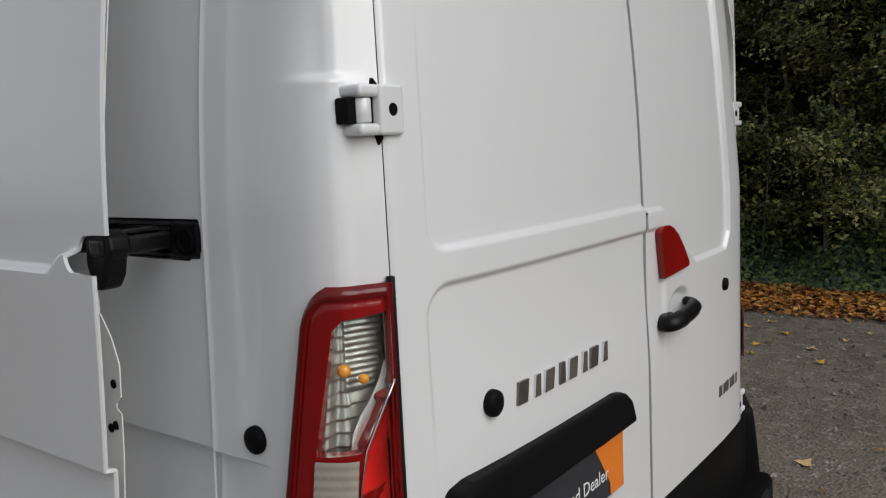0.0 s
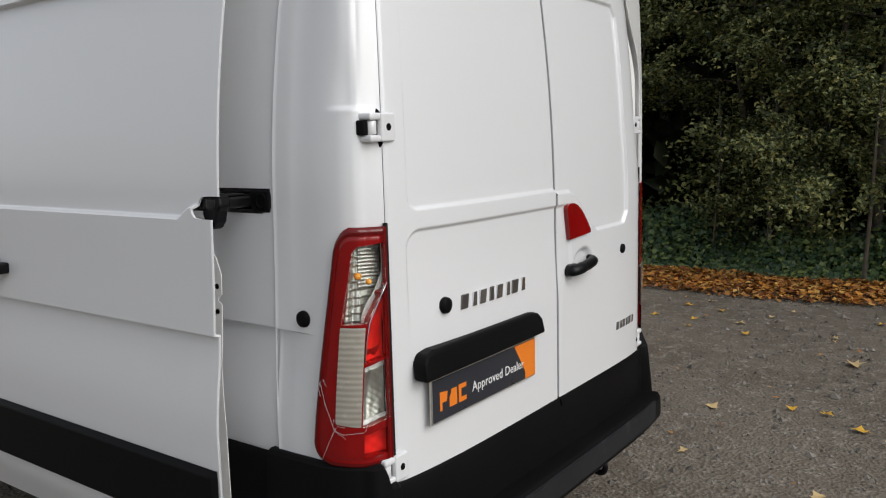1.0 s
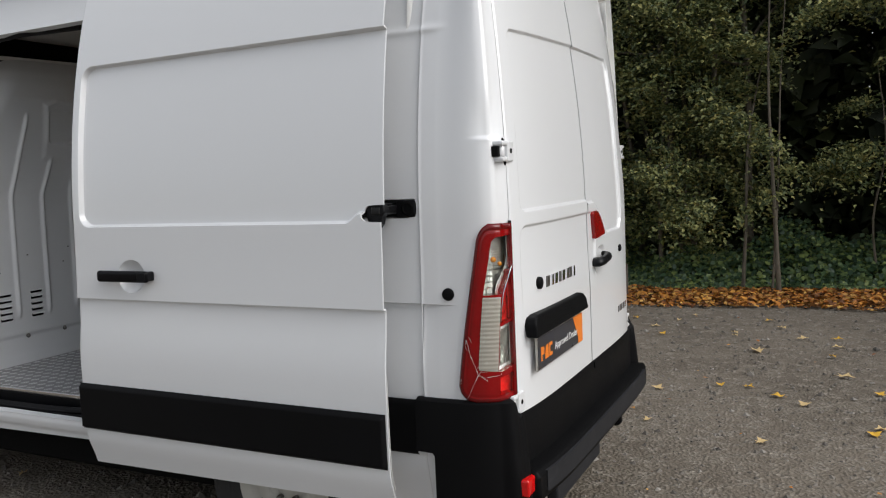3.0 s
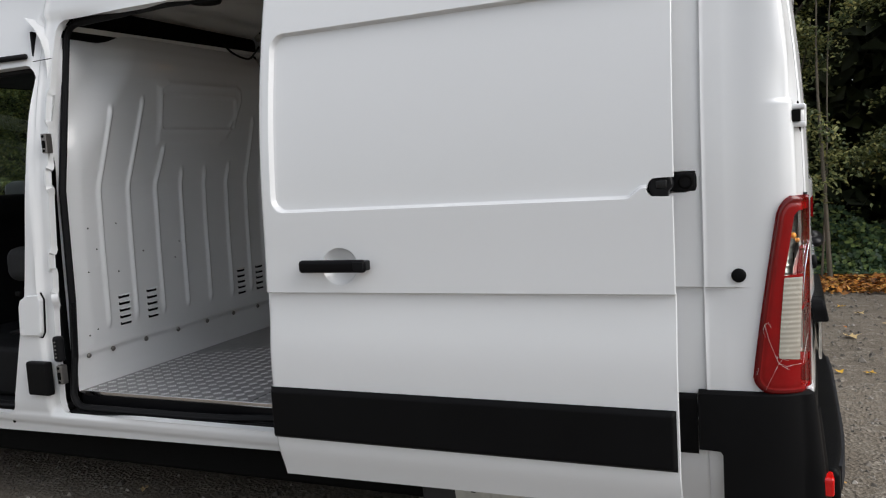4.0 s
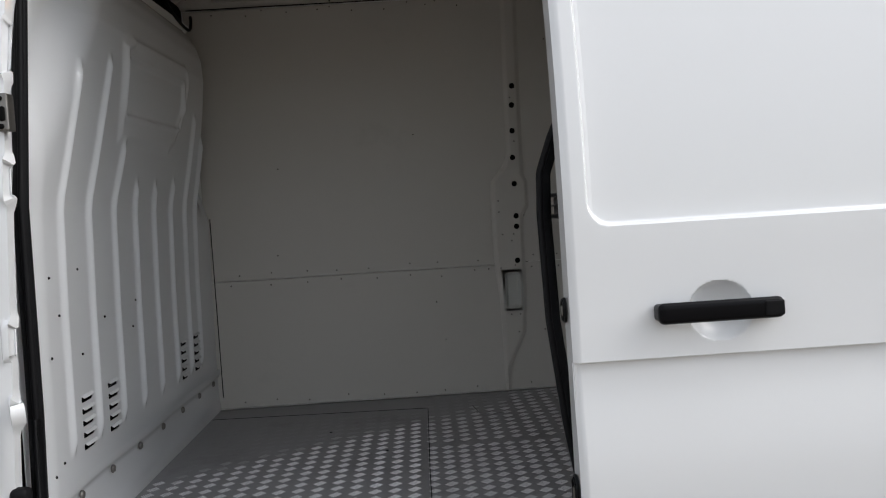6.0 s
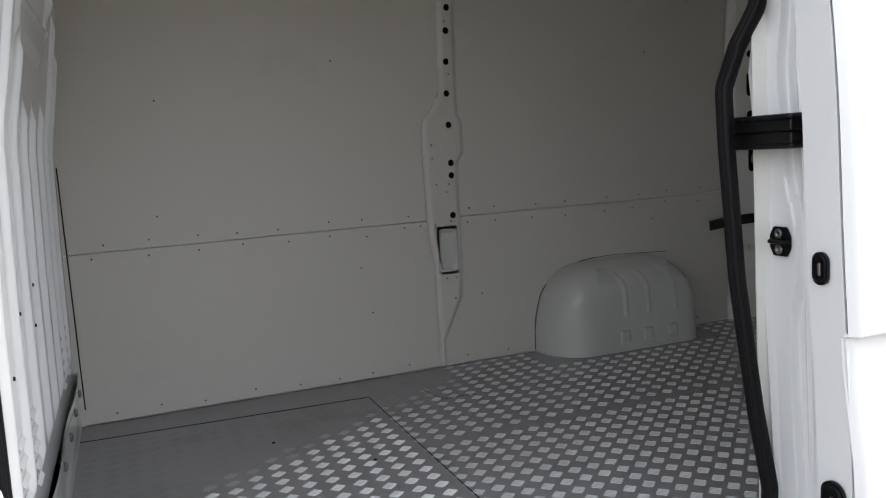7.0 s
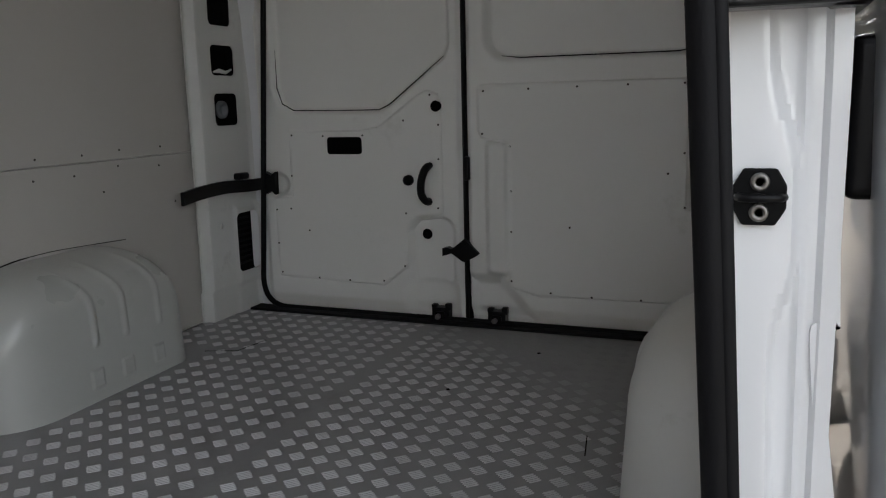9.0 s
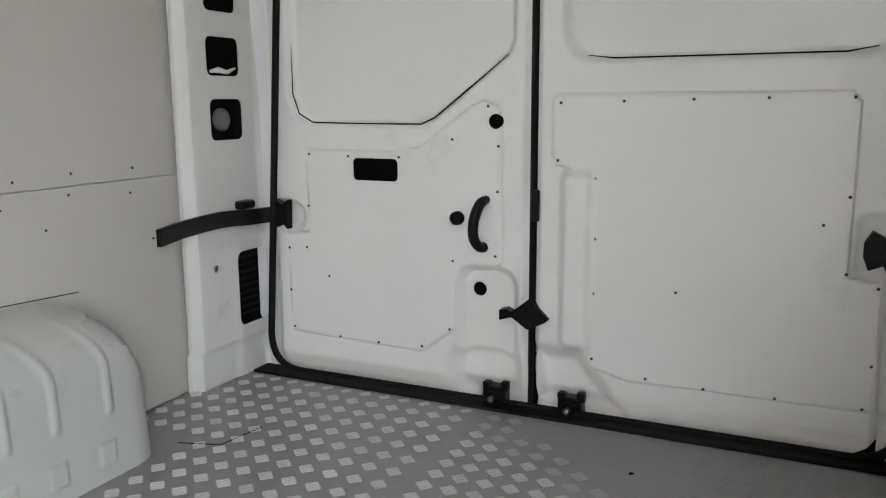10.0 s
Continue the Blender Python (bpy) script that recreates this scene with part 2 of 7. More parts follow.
def ground_material():
    """Packed gravel: earth with stones in three sizes, damp darker patches and dusty pale tracks."""
    m = bpy.data.materials.new("packed_gravel")
    m.use_nodes = True
    n, l = m.node_tree.nodes, m.node_tree.links
    b = n["Principled BSDF"]
    b.inputs["Roughness"].default_value = 0.88
    b.inputs["Specular IOR Level"].default_value = 0.3
    coord = n.new("ShaderNodeTexCoord")

    def noise_of(scale, detail, rough=0.6):
        t = n.new("ShaderNodeTexNoise")
        t.inputs["Scale"].default_value, t.inputs["Detail"].default_value, t.inputs["Roughness"].default_value = scale, detail, rough
        l.new(coord.outputs["Object"], t.inputs["Vector"])
        return t

    def blend(fac, a, c):
        x = n.new("ShaderNodeMix")
        x.data_type = "RGBA"
        l.new(fac, x.inputs["Factor"])
        for key, v in (("A", a), ("B", c)):
            if isinstance(v, tuple):
                x.inputs[key].default_value = (*v, 1)
            else:
                l.new(v, x.inputs[key])
        return x.outputs["Result"]

    def cut(src, lo, hi):
        r = n.new("ShaderNodeMapRange")
        r.inputs["From Min"].default_value, r.inputs["From Max"].default_value = lo, hi
        l.new(src, r.inputs["Value"])
        return r.outputs["Result"]

    stones = n.new("ShaderNodeTexVoronoi")
    stones.inputs["Scale"].default_value = 55
    l.new(coord.outputs["Object"], stones.inputs["Vector"])
    small = n.new("ShaderNodeTexVoronoi")
    small.inputs["Scale"].default_value = 140
    l.new(coord.outputs["Object"], small.inputs["Vector"])
    bands, grit = noise_of(0.55, 5), noise_of(9, 8, 0.75)
    base = blend(cut(bands.outputs["Fac"], 0.38, 0.62), (0.118, 0.098, 0.076), (0.172, 0.146, 0.116))
    stone_tone = blend(stones.outputs["Color"], (0.072, 0.062, 0.051), (0.33, 0.295, 0.245))
    col = blend(cut(grit.outputs["Fac"], 0.48, 0.60), base, stone_tone)
    fine_tone = blend(small.outputs["Color"], (0.085, 0.073, 0.058), (0.30, 0.265, 0.215))
    col = blend(cut(noise_of(3.0, 8, 0.7).outputs["Fac"], 0.5, 0.7), col, fine_tone)
    l.new(col, b.inputs["Base Color"])
    add = n.new("ShaderNodeMath")
    add.operation = "ADD"
    l.new(stones.outputs["Distance"], add.inputs[0])
    l.new(grit.outputs["Fac"], add.inputs[1])
    bump = n.new("ShaderNodeBump")
    bump.inputs["Distance"].default_value, bump.inputs["Strength"].default_value = 0.012, 0.9
    l.new(add.outputs["Value"], bump.inputs["Height"])
    l.new(bump.outputs["Normal"], b.inputs["Normal"])
    return m


GRAVEL = ground_material()


# ---- building helpers ----
def part(name, mesh, mat, parent=None, label="", smooth=True):
    """Links a mesh or bmesh as one object, under a thing or a part where one is given."""
    if isinstance(mesh, bmesh.types.BMesh):
        data = bpy.data.meshes.new(name)
        mesh.to_mesh(data)
        mesh.free()
    else:
        data = mesh
    if smooth:
        data.shade_smooth()
    if mat and not data.materials:
        data.materials.append(mat)
    ob = new(name, data)
    if smooth and mesh is not data:
        ob.modifiers.new("even_faces", "WEIGHTED_NORMAL").keep_sharp = True
    if parent:
        ob.parent = parent
        ob.matrix_parent_inverse = parent.matrix_basis.inverted()
    return tagged(ob, label)


def holder(name, at, label, category, group=""):
    ob = new(name)
    ob.empty_display_size = 0.2
    ob.matrix_basis = Matrix.Translation(at)
    return tagged(ob, label, category, group)


def made(name, verts, faces):
    data = bpy.data.meshes.new(name)
    data.from_pydata([tuple(v) for v in verts], [], [tuple(f) for f in faces])
    data.update()
    return data


def ss(a, b, x):
    """Smooth step from 0 at a to 1 at b."""
    t = np.clip((np.asarray(x, float) - a) / (b - a), 0, 1)
    return t * t * (3 - 2 * t)


def rr(u, v, u0, u1, v0, v1, r):
    """Signed distance to a rounded rectangle, negative inside."""
    du = np.abs(u - (u0 + u1) / 2) - (u1 - u0) / 2 + r
    dv = np.abs(v - (v0 + v1) / 2) - (v1 - v0) / 2 + r
    return np.hypot(np.maximum(du, 0), np.maximum(dv, 0)) + np.minimum(np.maximum(du, dv), 0) - r


def disc(u, v, cu, cv, r):
    return np.hypot(u - cu, v - cv) - r


def poly(u, v, pts):
    """Signed distance to a polygon, negative inside."""
    u, v = np.asarray(u, float), np.asarray(v, float)
    d, s = np.full(u.shape, 1e9), np.ones(u.shape)
    for k in range(len(pts)):
        (ax, ay), (bx, by) = pts[k], pts[k - 1]
        ex, ey, wx, wy = bx - ax, by - ay, u - ax, v - ay
        t = np.clip((wx * ex + wy * ey) / (ex * ex + ey * ey), 0, 1)
        d = np.minimum(d, np.hypot(wx - ex * t, wy - ey * t))
        c1, c2, c3 = v >= ay, v < by, ex * wy > ey * wx
        s = np.where((c1 & c2 & c3) | (~c1 & ~c2 & ~c3), -s, s)
    return d * s


def steps(a, b, step, *fine):
    """Grid lines from a to b, finer within each (lo, hi, step)."""
    lines = list(np.linspace(a, b, max(2, int(round((b - a) / step)) + 1)))
    for lo, hi, f in fine:
        lines = [x for x in lines if x < lo - f * 0.4 or x > hi + f * 0.4]
        lines += list(np.linspace(lo, hi, int(round((hi - lo) / f)) + 1))
    return np.array(sorted(set(round(float(x), 5) for x in lines if a - 1e-4 <= x <= b + 1e-4)))


def sheet(name, us, vs, place, outline=None, holes=()):
    """A surface over a grid of (u, v), laid into space by place(u, v), cut to an outline and pierced by holes (signed distances)."""
    U, V = np.meshgrid(us, vs, indexing="ij")

    def inside(u, v):
        d = np.full(np.shape(u), -1e3)
        if outline:
            d = np.maximum(d, outline(u, v))
        for h in holes:
            d = np.maximum(d, -h(u, v))
        return d

    if outline or holes:
        cu, cv = (U[:-1, :-1] + U[1:, 1:]) / 2, (V[:-1, :-1] + V[1:, 1:]) / 2
        keep = inside(cu, cv) < 0
        near_kept, near_cut = np.zeros(U.shape, bool), np.zeros(U.shape, bool)
        for di in (0, 1):
            for dj in (0, 1):
                near_kept[di:U.shape[0] - 1 + di, dj:U.shape[1] - 1 + dj] |= keep
                near_cut[di:U.shape[0] - 1 + di, dj:U.shape[1] - 1 + dj] |= ~keep
        rim = near_kept & near_cut
        u, v = U[rim].copy(), V[rim].copy()
        for _ in range(3):
            d, e = inside(u, v), 1e-4
            gu, gv = (inside(u + e, v) - d) / e, (inside(u, v + e) - d) / e
            g2 = np.maximum(gu * gu + gv * gv, 0.2)
            u, v = u - d * gu / g2, v - d * gv / g2
        U, V = U.copy(), V.copy()
        lim = 0.03
        U[rim], V[rim] = np.clip(u, U[rim] - lim, U[rim] + lim), np.clip(v, V[rim] - lim, V[rim] + lim)
    else:
        keep = np.ones((len(us) - 1, len(vs) - 1), bool)
    X, Y, Z = (np.broadcast_to(np.asarray(c, float), U.shape) for c in place(U, V))
    index = np.arange(U.size).reshape(U.shape)
    quads = np.stack([index[:-1, :-1], index[1:, :-1], index[1:, 1:], index[:-1, 1:]], -1)[keep]
    used = np.unique(quads)
    remap = np.full(U.size, -1)
    remap[used] = np.arange(len(used))
    return made(name, np.stack([X.ravel(), Y.ravel(), Z.ravel()], -1)[used], remap[quads])


def thick(ob, t, offset=1.0):
    mod = ob.modifiers.new("thickness", "SOLIDIFY")
    mod.thickness, mod.offset = t, offset
    crisp = ob.modifiers.new("crisp_edges", "BEVEL")
    crisp.width, crisp.segments, crisp.limit_method, crisp.angle_limit, crisp.harden_normals = 0.0006, 1, "ANGLE", radians(45), True
    return ob


def rbox(lo, hi, r=0.004, seg=2, bm=None):
    """A box with rounded edges; joins an existing bmesh where one is given."""
    own = bmesh.new()
    bmesh.ops.create_cube(own, size=1)
    for v in own.verts:
        v.co = Vector([(lo[k] + hi[k]) / 2 + v.co[k] * (hi[k] - lo[k]) for k in range(3)])
    if r:
        bmesh.ops.bevel(own, geom=own.edges[:], offset=r, segments=seg, profile=0.5, affect="EDGES")
    if bm is None:
        return own
    data = bpy.data.meshes.new("tmp")
    own.to_mesh(data)
    own.free()
    bm.from_mesh(data)
    bpy.data.meshes.remove(data)
    return bm


def tube(path, r, sides=8, squash=1.0, closed=False):
    """A pipe along a line of points; r may be one radius or one for each point."""
    pts = [Vector(p) for p in path]
    radii = [r] * len(pts) if isinstance(r, (int, float)) else list(r)
    verts, faces, up = [], [], None
    for k, p in enumerate(pts):
        a = pts[k - 1] if k or closed else pts[0]
        c = pts[(k + 1) % len(pts)] if k < len(pts) - 1 or closed else pts[-1]
        way = (c - a).normalized()
        if up is None:
            up = way.orthogonal().normalized()
        up = (up - way * up.dot(way)).normalized()
        side = way.cross(up)
        for s in range(sides):
            q = 2 * math.pi * s / sides
            verts.append(p + (up * math.cos(q) + side * math.sin(q) * squash) * radii[k])
    for k in range(len(pts) if closed else len(pts) - 1):
        for s in range(sides):
            i, j = k * sides, ((k + 1) % len(pts)) * sides
            faces.append((i + s, i + (s + 1) % sides, j + (s + 1) % sides, j + s))
    if not closed:
        faces += [tuple(reversed(range(sides))), tuple(range(len(verts) - sides, len(verts)))]
    return made("tube", verts, faces)


def curve_points(pts, per=6):
    """A smooth line through the points."""
    p = [Vector(q) for q in pts]
    p = [p[0] * 2 - p[1]] + p + [p[-1] * 2 - p[-2]]
    out = []
    for k in range(1, len(p) - 2):
        for s in range(per):
            t = s / per
            out.append(0.5 * (2 * p[k] + (p[k + 1] - p[k - 1]) * t + (2 * p[k - 1] - 5 * p[k] + 4 * p[k + 1] - p[k + 2]) * t * t + (3 * p[k] - p[k - 1] - 3 * p[k + 1] + p[k + 2]) * t ** 3))
    return out + [p[-2]]


def lathe(profile, axis="Y", at=(0, 0, 0), sides=32, ends=True):
    """A turned form: profile of (radius, along), about an axis through at."""
    verts, faces = [], []
    for r, h in profile:
        for s in range(sides):
            q = 2 * math.pi * s / sides
            a, c = r * math.cos(q), r * math.sin(q)
            verts.append({"X": (at[0] + h, at[1] + a, at[2] + c), "Y": (at[0] + a, at[1] + h, at[2] + c), "Z": (at[0] + a, at[1] + c, at[2] + h)}[axis])
    for k in range(len(profile) - 1):
        for s in range(sides):
            faces.append((k * sides + s, k * sides + (s + 1) % sides, (k + 1) * sides + (s + 1) % sides, (k + 1) * sides + s))
    if ends:
        faces += [tuple(reversed(range(sides))), tuple(range(len(verts) - sides, len(verts)))]
    return made("turned", verts, faces)


def plug(at, axis, r, depth=0.008):
    """A domed cap."""
    return lathe([(r, 0), (r, depth * 0.4), (r * 0.93, depth * 0.8), (r * 0.6, depth), (r * 0.1, depth * 1.05)], axis, at, 24)


SCREW = {}


def screws(name, places, axis, mat, parent, r=0.004, h=0.0015):
    """Small screw heads or holes, each an object of its own on one shared mesh."""
    key = (axis, r, h, mat.name)
    if key not in SCREW:
        SCREW[key] = lathe([(r, 0), (r * 0.8, h), (r * 0.25, h * 0.4)], axis, (0, 0, 0), 8)
        if axis != "Z":
            SCREW[key].transform(Matrix.Diagonal((-1, -1, 1, 1)))
        SCREW[key].materials.append(mat)
    for p in places:
        ob = part(name, SCREW[key], None, parent)
        ob.matrix_parent_inverse = parent.matrix_world.inverted()
        ob.matrix_basis = Matrix.Translation(p)


def extrude(pts, place, depth):
    """A flat polygon of (u, v) with depth; place(u, v, d) gives the point."""
    n = len(pts)
    verts = [place(u, v, 0) for u, v in pts] + [place(u, v, depth) for u, v in pts]
    faces = [tuple(range(n)), tuple(reversed(range(n, 2 * n)))] + [(k, (k + 1) % n, n + (k + 1) % n, n + k) for k in range(n)]
    bm = bmesh.new()
    vs = [bm.verts.new(v) for v in verts]
    for f in faces:
        bm.faces.new([vs[k] for k in f])
    bmesh.ops.recalc_face_normals(bm, faces=bm.faces[:])
    return bm


def lettering(text, size, m, name="lettering"):
    """Words in the built-in font as a thin mesh."""
    c = bpy.data.curves.new(name, "FONT")
    c.body, c.size, c.extrude, c.resolution_u = text, size, 0.0004, 3
    c.space_character = 1.02
    ob = bpy.data.objects.new("tmp_text", c)
    data = bpy.data.meshes.new_from_object(ob)
    bpy.data.objects.remove(ob)
    data.transform(m)
    return data

# ---- the van: outer form ----
MID, FLOOR, REAR_L, REAR_R = 0.925, 0.592, 0.134, 1.640
VAN = holder("panel_van", (-2.4, MID, 0), "white panel van with its sliding side door open on gravel", "van")


def lean(z):
    return 0.16 * np.maximum(0, np.asarray(z, float) - 1.3) ** 2


def body_y(z):
    z = np.asarray(z, float)
    return 0.034 - 0.022 * ss(1.4, 0.8, z) + lean(z) + 0.035 * ss(0.58, 0.38, z)


def door_y(z):
    z = np.asarray(z, float)
    return -0.078 - 0.022 * ss(1.4, 0.8, z) + lean(z) + 0.045 * ss(0.56, 0.38, z)


def slide_y(x, z):
    return door_y(z) - 0.025 + 0.0 * x


def rear_x(y, z):
    z = np.asarray(z, float)
    return -0.095 * np.maximum(0, z - 1.3) ** 2 - 0.03 * np.abs((np.asarray(y, float) - MID) / 0.8) ** 5


_arc = curve_points([(-0.25, 0, 0), (-0.16, 0.008, 0), (-0.10, 0.025, 0), (-0.066, 0.047, 0), (-0.0555, 0.061, 0), (-0.0525, 0.067, 0), (-0.0485, 0.085, 0), (-0.0335, 0.1300, 0)], 8)
_len = np.concatenate([[0], np.cumsum([(b - a).length for a, b in zip(_arc, _arc[1:])])])
U_END = -0.25 + float(_len[-1])


def corner(u, z, off=0.0):
    """The near side and rear corner: u runs rearward along the side, then round the corner; off is outward."""
    u, z = np.asarray(u, float), np.asarray(z, float)
    s = u + 0.25
    x = np.where(s < 0, u, np.interp(s, _len, [p.x for p in _arc]))
    y = np.where(s < 0, 0, np.interp(s, _len, [p.y for p in _arc]))
    e = 0.012
    tx = np.interp(s + e, _len, [p.x for p in _arc]) - np.interp(s - e, _len, [p.x for p in _arc])
    ty = np.interp(s + e, _len, [p.y for p in _arc]) - np.interp(s - e, _len, [p.y for p in _arc])
    tx, ty = np.where(s < -e, 1, tx), np.where(s < -e, 0, ty)
    n = np.maximum(np.hypot(tx, ty), 1e-6)
    x = x + (rear_x(REAR_L, z) - rear_x(REAR_L, 1.0)) * ss(0, _len[-1], s)
    return x + off * ty / n, y + body_y(z) * (1 - ss(0, _len[-1], s)) + 0.6 * lean(z) * ss(0, _len[-1], s) + 0.003 - off * tx / n, z


def crease(z):
    """The pressed shoulder line: the lower panel starts set back and comes out again."""
    return -0.015 * ss(1.0925, 1.0888, z) * ss(0.84, 1.075, z)


# near rear quarter
def quarter(u, z):
    off = crease(z) * ss(-0.17, -0.31, u) - 0.006 * ss(-0.308, -0.314, u)
    off = off + 0.004 * np.exp(-((u + 0.311) / 0.004) ** 2)
    off = off - 0.010 * np.exp(-((u + 0.062) / 0.045) ** 2) * ss(1.622, 1.638, z) * ss(1.80, 1.65, z) + 0.0012 * np.exp(-((u + 0.05) / 0.03) ** 2 - ((z - 1.625) / 0.008) ** 2)
    off = off + 0.007 * np.exp(-((z - 2.0) / 0.012) ** 2) * ss(-0.2, -0.3, u)
    return corner(u, z, off)


def lamp_pocket(u, z):
    """The opening behind the lamp's lenses."""
    b = (z - 0.775) / 0.582
    left = -0.184 + 0.084 * np.clip(b, 0, 1) ** 1.2
    a = (u - left) / (U_END - 0.004 - left)
    return 0.16 * np.maximum(np.maximum(0.20 - a, a - 0.975), 3.4 * np.maximum(0.03 - b, b - 0.95))


body = part("quarter_panel", sheet("quarter_panel", steps(-1.715, U_END, 0.03, (-0.34, U_END, 0.006)), steps(0.345, 2.50, 0.03, (1.04, 1.08, 0.006), (1.085, 1.096, 0.0015), (1.60, 1.66, 0.003), (1.66, 1.82, 0.012), (1.97, 2.03, 0.006)), quarter,
    outline=lambda u, z: 0.44 - 0.06 * ss(-0.8, -0.58, u) - z, holes=[lambda u, z: rr(u, z, -1.9, -0.326, 1.378, 1.442, 0.006), lamp_pocket, lambda u, z: disc(u, z, -0.98, 0.34, 0.42)]), PAINT, VAN, "white painted rear quarter panel with a small dent")
thick(body, 0.012, -1)
part("seam_sealer", tube([corner(-0.311, z, 0.0) for z in np.linspace(0.77, 2.3, 24)], 0.0022, 5), PAINT, body)

# side frame with the two door openings
SIDE_HOLE = [(-3.005, 0.575), (-1.75, 0.575), (-1.75, 2.19), (-2.965, 2.19), (-2.972, 1.5)]
CAB_HOLE = [(-4.2, 0.56), (-3.375, 0.56), (-3.245, 1.05), (-3.185, 1.6), (-3.155, 2.0), (-3.85, 2.0), (-4.2, 1.5)]


PRESSINGS = [[(-3.040, 1.593), (-2.99, 1.640), (-2.99, 1.462), (-3.040, 1.522)], [(-3.052, 1.234), (-2.995, 1.262), (-2.995, 1.162), (-3.052, 1.150)], [(-3.048, 1.066), (-2.995, 1.092), (-2.995, 0.94), (-3.03, 0.94)], [(-3.035, 1.80), (-2.985, 1.76), (-2.985, 1.95), (-3.03, 1.93)]]


def frame_place(x, z):
    pil = ss(-3.115, -3.09, x) * ss(0.50, 0.56, z) * ss(2.28, 2.24, z) * ss(-2.6, -2.9, x)
    sill = ss(0.52, 0.50, z) * ss(0.46, 0.475, z)
    ridge = 0.010 * np.exp(-((x + 3.10 - 0.03 * (z - 1.2)) / 0.012) ** 2) * ss(1.0, 1.1, z)
    boss = 0.0
    for form in PRESSINGS:
        boss = boss + 0.013 * ss(0.004, -0.006, poly(x, z, form))
    return x, body_y(z) + 0.004 + 0.022 * pil - 0.006 * sill - ridge - boss, z


side_frame = part("side_frame", sheet("side_frame", steps(-4.4, -1.712, 0.025, (-3.4, -3.07, 0.010), (-3.068, -2.94, 0.004)), steps(0.40, 2.50, 0.025, (0.42, 0.6, 0.008), (0.9, 1.98, 0.008)), frame_place,
    outline=lambda x, z: poly(x, z, [(-4.4, 0.40), (-1.712, 0.445), (-1.712, 2.50), (-3.7, 2.42), (-4.4, 1.5)]),
    holes=[lambda x, z: poly(x, z, SIDE_HOLE) - 0.05, lambda x, z: poly(x, z, CAB_HOLE) - 0.055]), PAINT, VAN, "white door pillar and sill round the openings")
thick(side_frame, 0.03, -1)


def rounded_line(pts, r, per=5):
    """A closed polygon with rounded corners, as points."""
    out = []
    for k in range(len(pts)):
        p, a, b = Vector(pts[k]), Vector(pts[k - 1]), Vector(pts[(k + 1) % len(pts)])
        da, db = (a - p).normalized(), (b - p).normalized()
        d = min(r / max(0.25, math.tan(max(da.angle(db), 0.3) / 2)), 0.45 * min((a - p).length, (b - p).length))
        for s in range(per + 1):
            t = s / per
            out.append(p + da * d * (1 - t) ** 2 + db * d * t ** 2)
    return out


side_seal = [Vector((p.x, 0.085 + float((0.062 + 0.055 * (p.z - 1.15) - 0.05 * ss(1.52, 1.68, p.z)) * ss(-2.4, -1.9, p.x) + 0.055 * ss(0.6, 0.85, p.z) * ss(-2.4, -2.9, p.x)) + 0.03 * float(ss(-2.2, -1.9, p.x) * ss(0.7, 0.55, p.z)) + float(lean(p.z)) * 0.9, p.z))
             for p in rounded_line([(-3.02, 0, 0.535), (-2.2, 0, 0.535), (-1.745, 0, 0.535), (-1.752, 0, 0.75), (-1.775, 0, 0.9), (-1.80, 0, 1.15), (-1.805, 0, 1.4), (-1.80, 0, 1.5), (-1.772, 0, 1.58), (-1.742, 0, 1.65), (-1.735, 0, 1.75), (-1.735, 0, 2.238), (-2.4, 0, 2.238), (-3.025, 0, 2.236), (-3.03, 0, 1.5), (-3.035, 0, 1.0), (-3.035, 0, 0.75)], 0.07)]
seal = part("door_seal", tube(side_seal, 0.016, 8, 1.2, True), RUBBER, VAN, "black rubber seal round the side door opening")
part("seal_lip", tube([p + Vector((0.007 if p.x < -2.2 else -0.010, -0.013, 0)) for p in side_seal], 0.008, 6, 1, True), RUBBER, seal)
cab_seal = [Vector((p.x, 0.10 + float(lean(p.z)) * 0.9, p.z)) for p in rounded_line([(x, 0, z) for x, z in [(-4.24, 0.51), (-3.335, 0.51), (-3.20, 1.05), (-3.14, 1.6), (-3.112, 2.045), (-3.9, 2.045), (-4.24, 1.5)]], 0.06)]
part("cab_seal", tube(cab_seal, 0.014, 8, 1.2, True), RUBBER, VAN, "black rubber seal of the cab door opening")

# the rear post of the side opening, its striker, and the rail
POST_X = -1.726


def post_place(z, y):
    edge = 0.100 - 0.022 * np.exp(-((z - 1.205) / 0.10) ** 4) - 0.010 * ss(0.95, 0.6, z)
    x = POST_X + 0.016 * ss(edge + 0.003, edge - 0.006, y) - 0.004 * np.exp(-((y - 0.072) / 0.004) ** 2) * (z > 0.8) - 0.008 * ss(0.056, 0.052, y)
    x = x - 0.012 * ss(0.142, 0.150, y)
    reach = (0.113 + 0.055 * (z - 1.15) - 0.05 * ss(1.52, 1.68, z)) / 0.117
    return x, 0.036 + (y - 0.036) * reach + lean(z) * 0.9, z


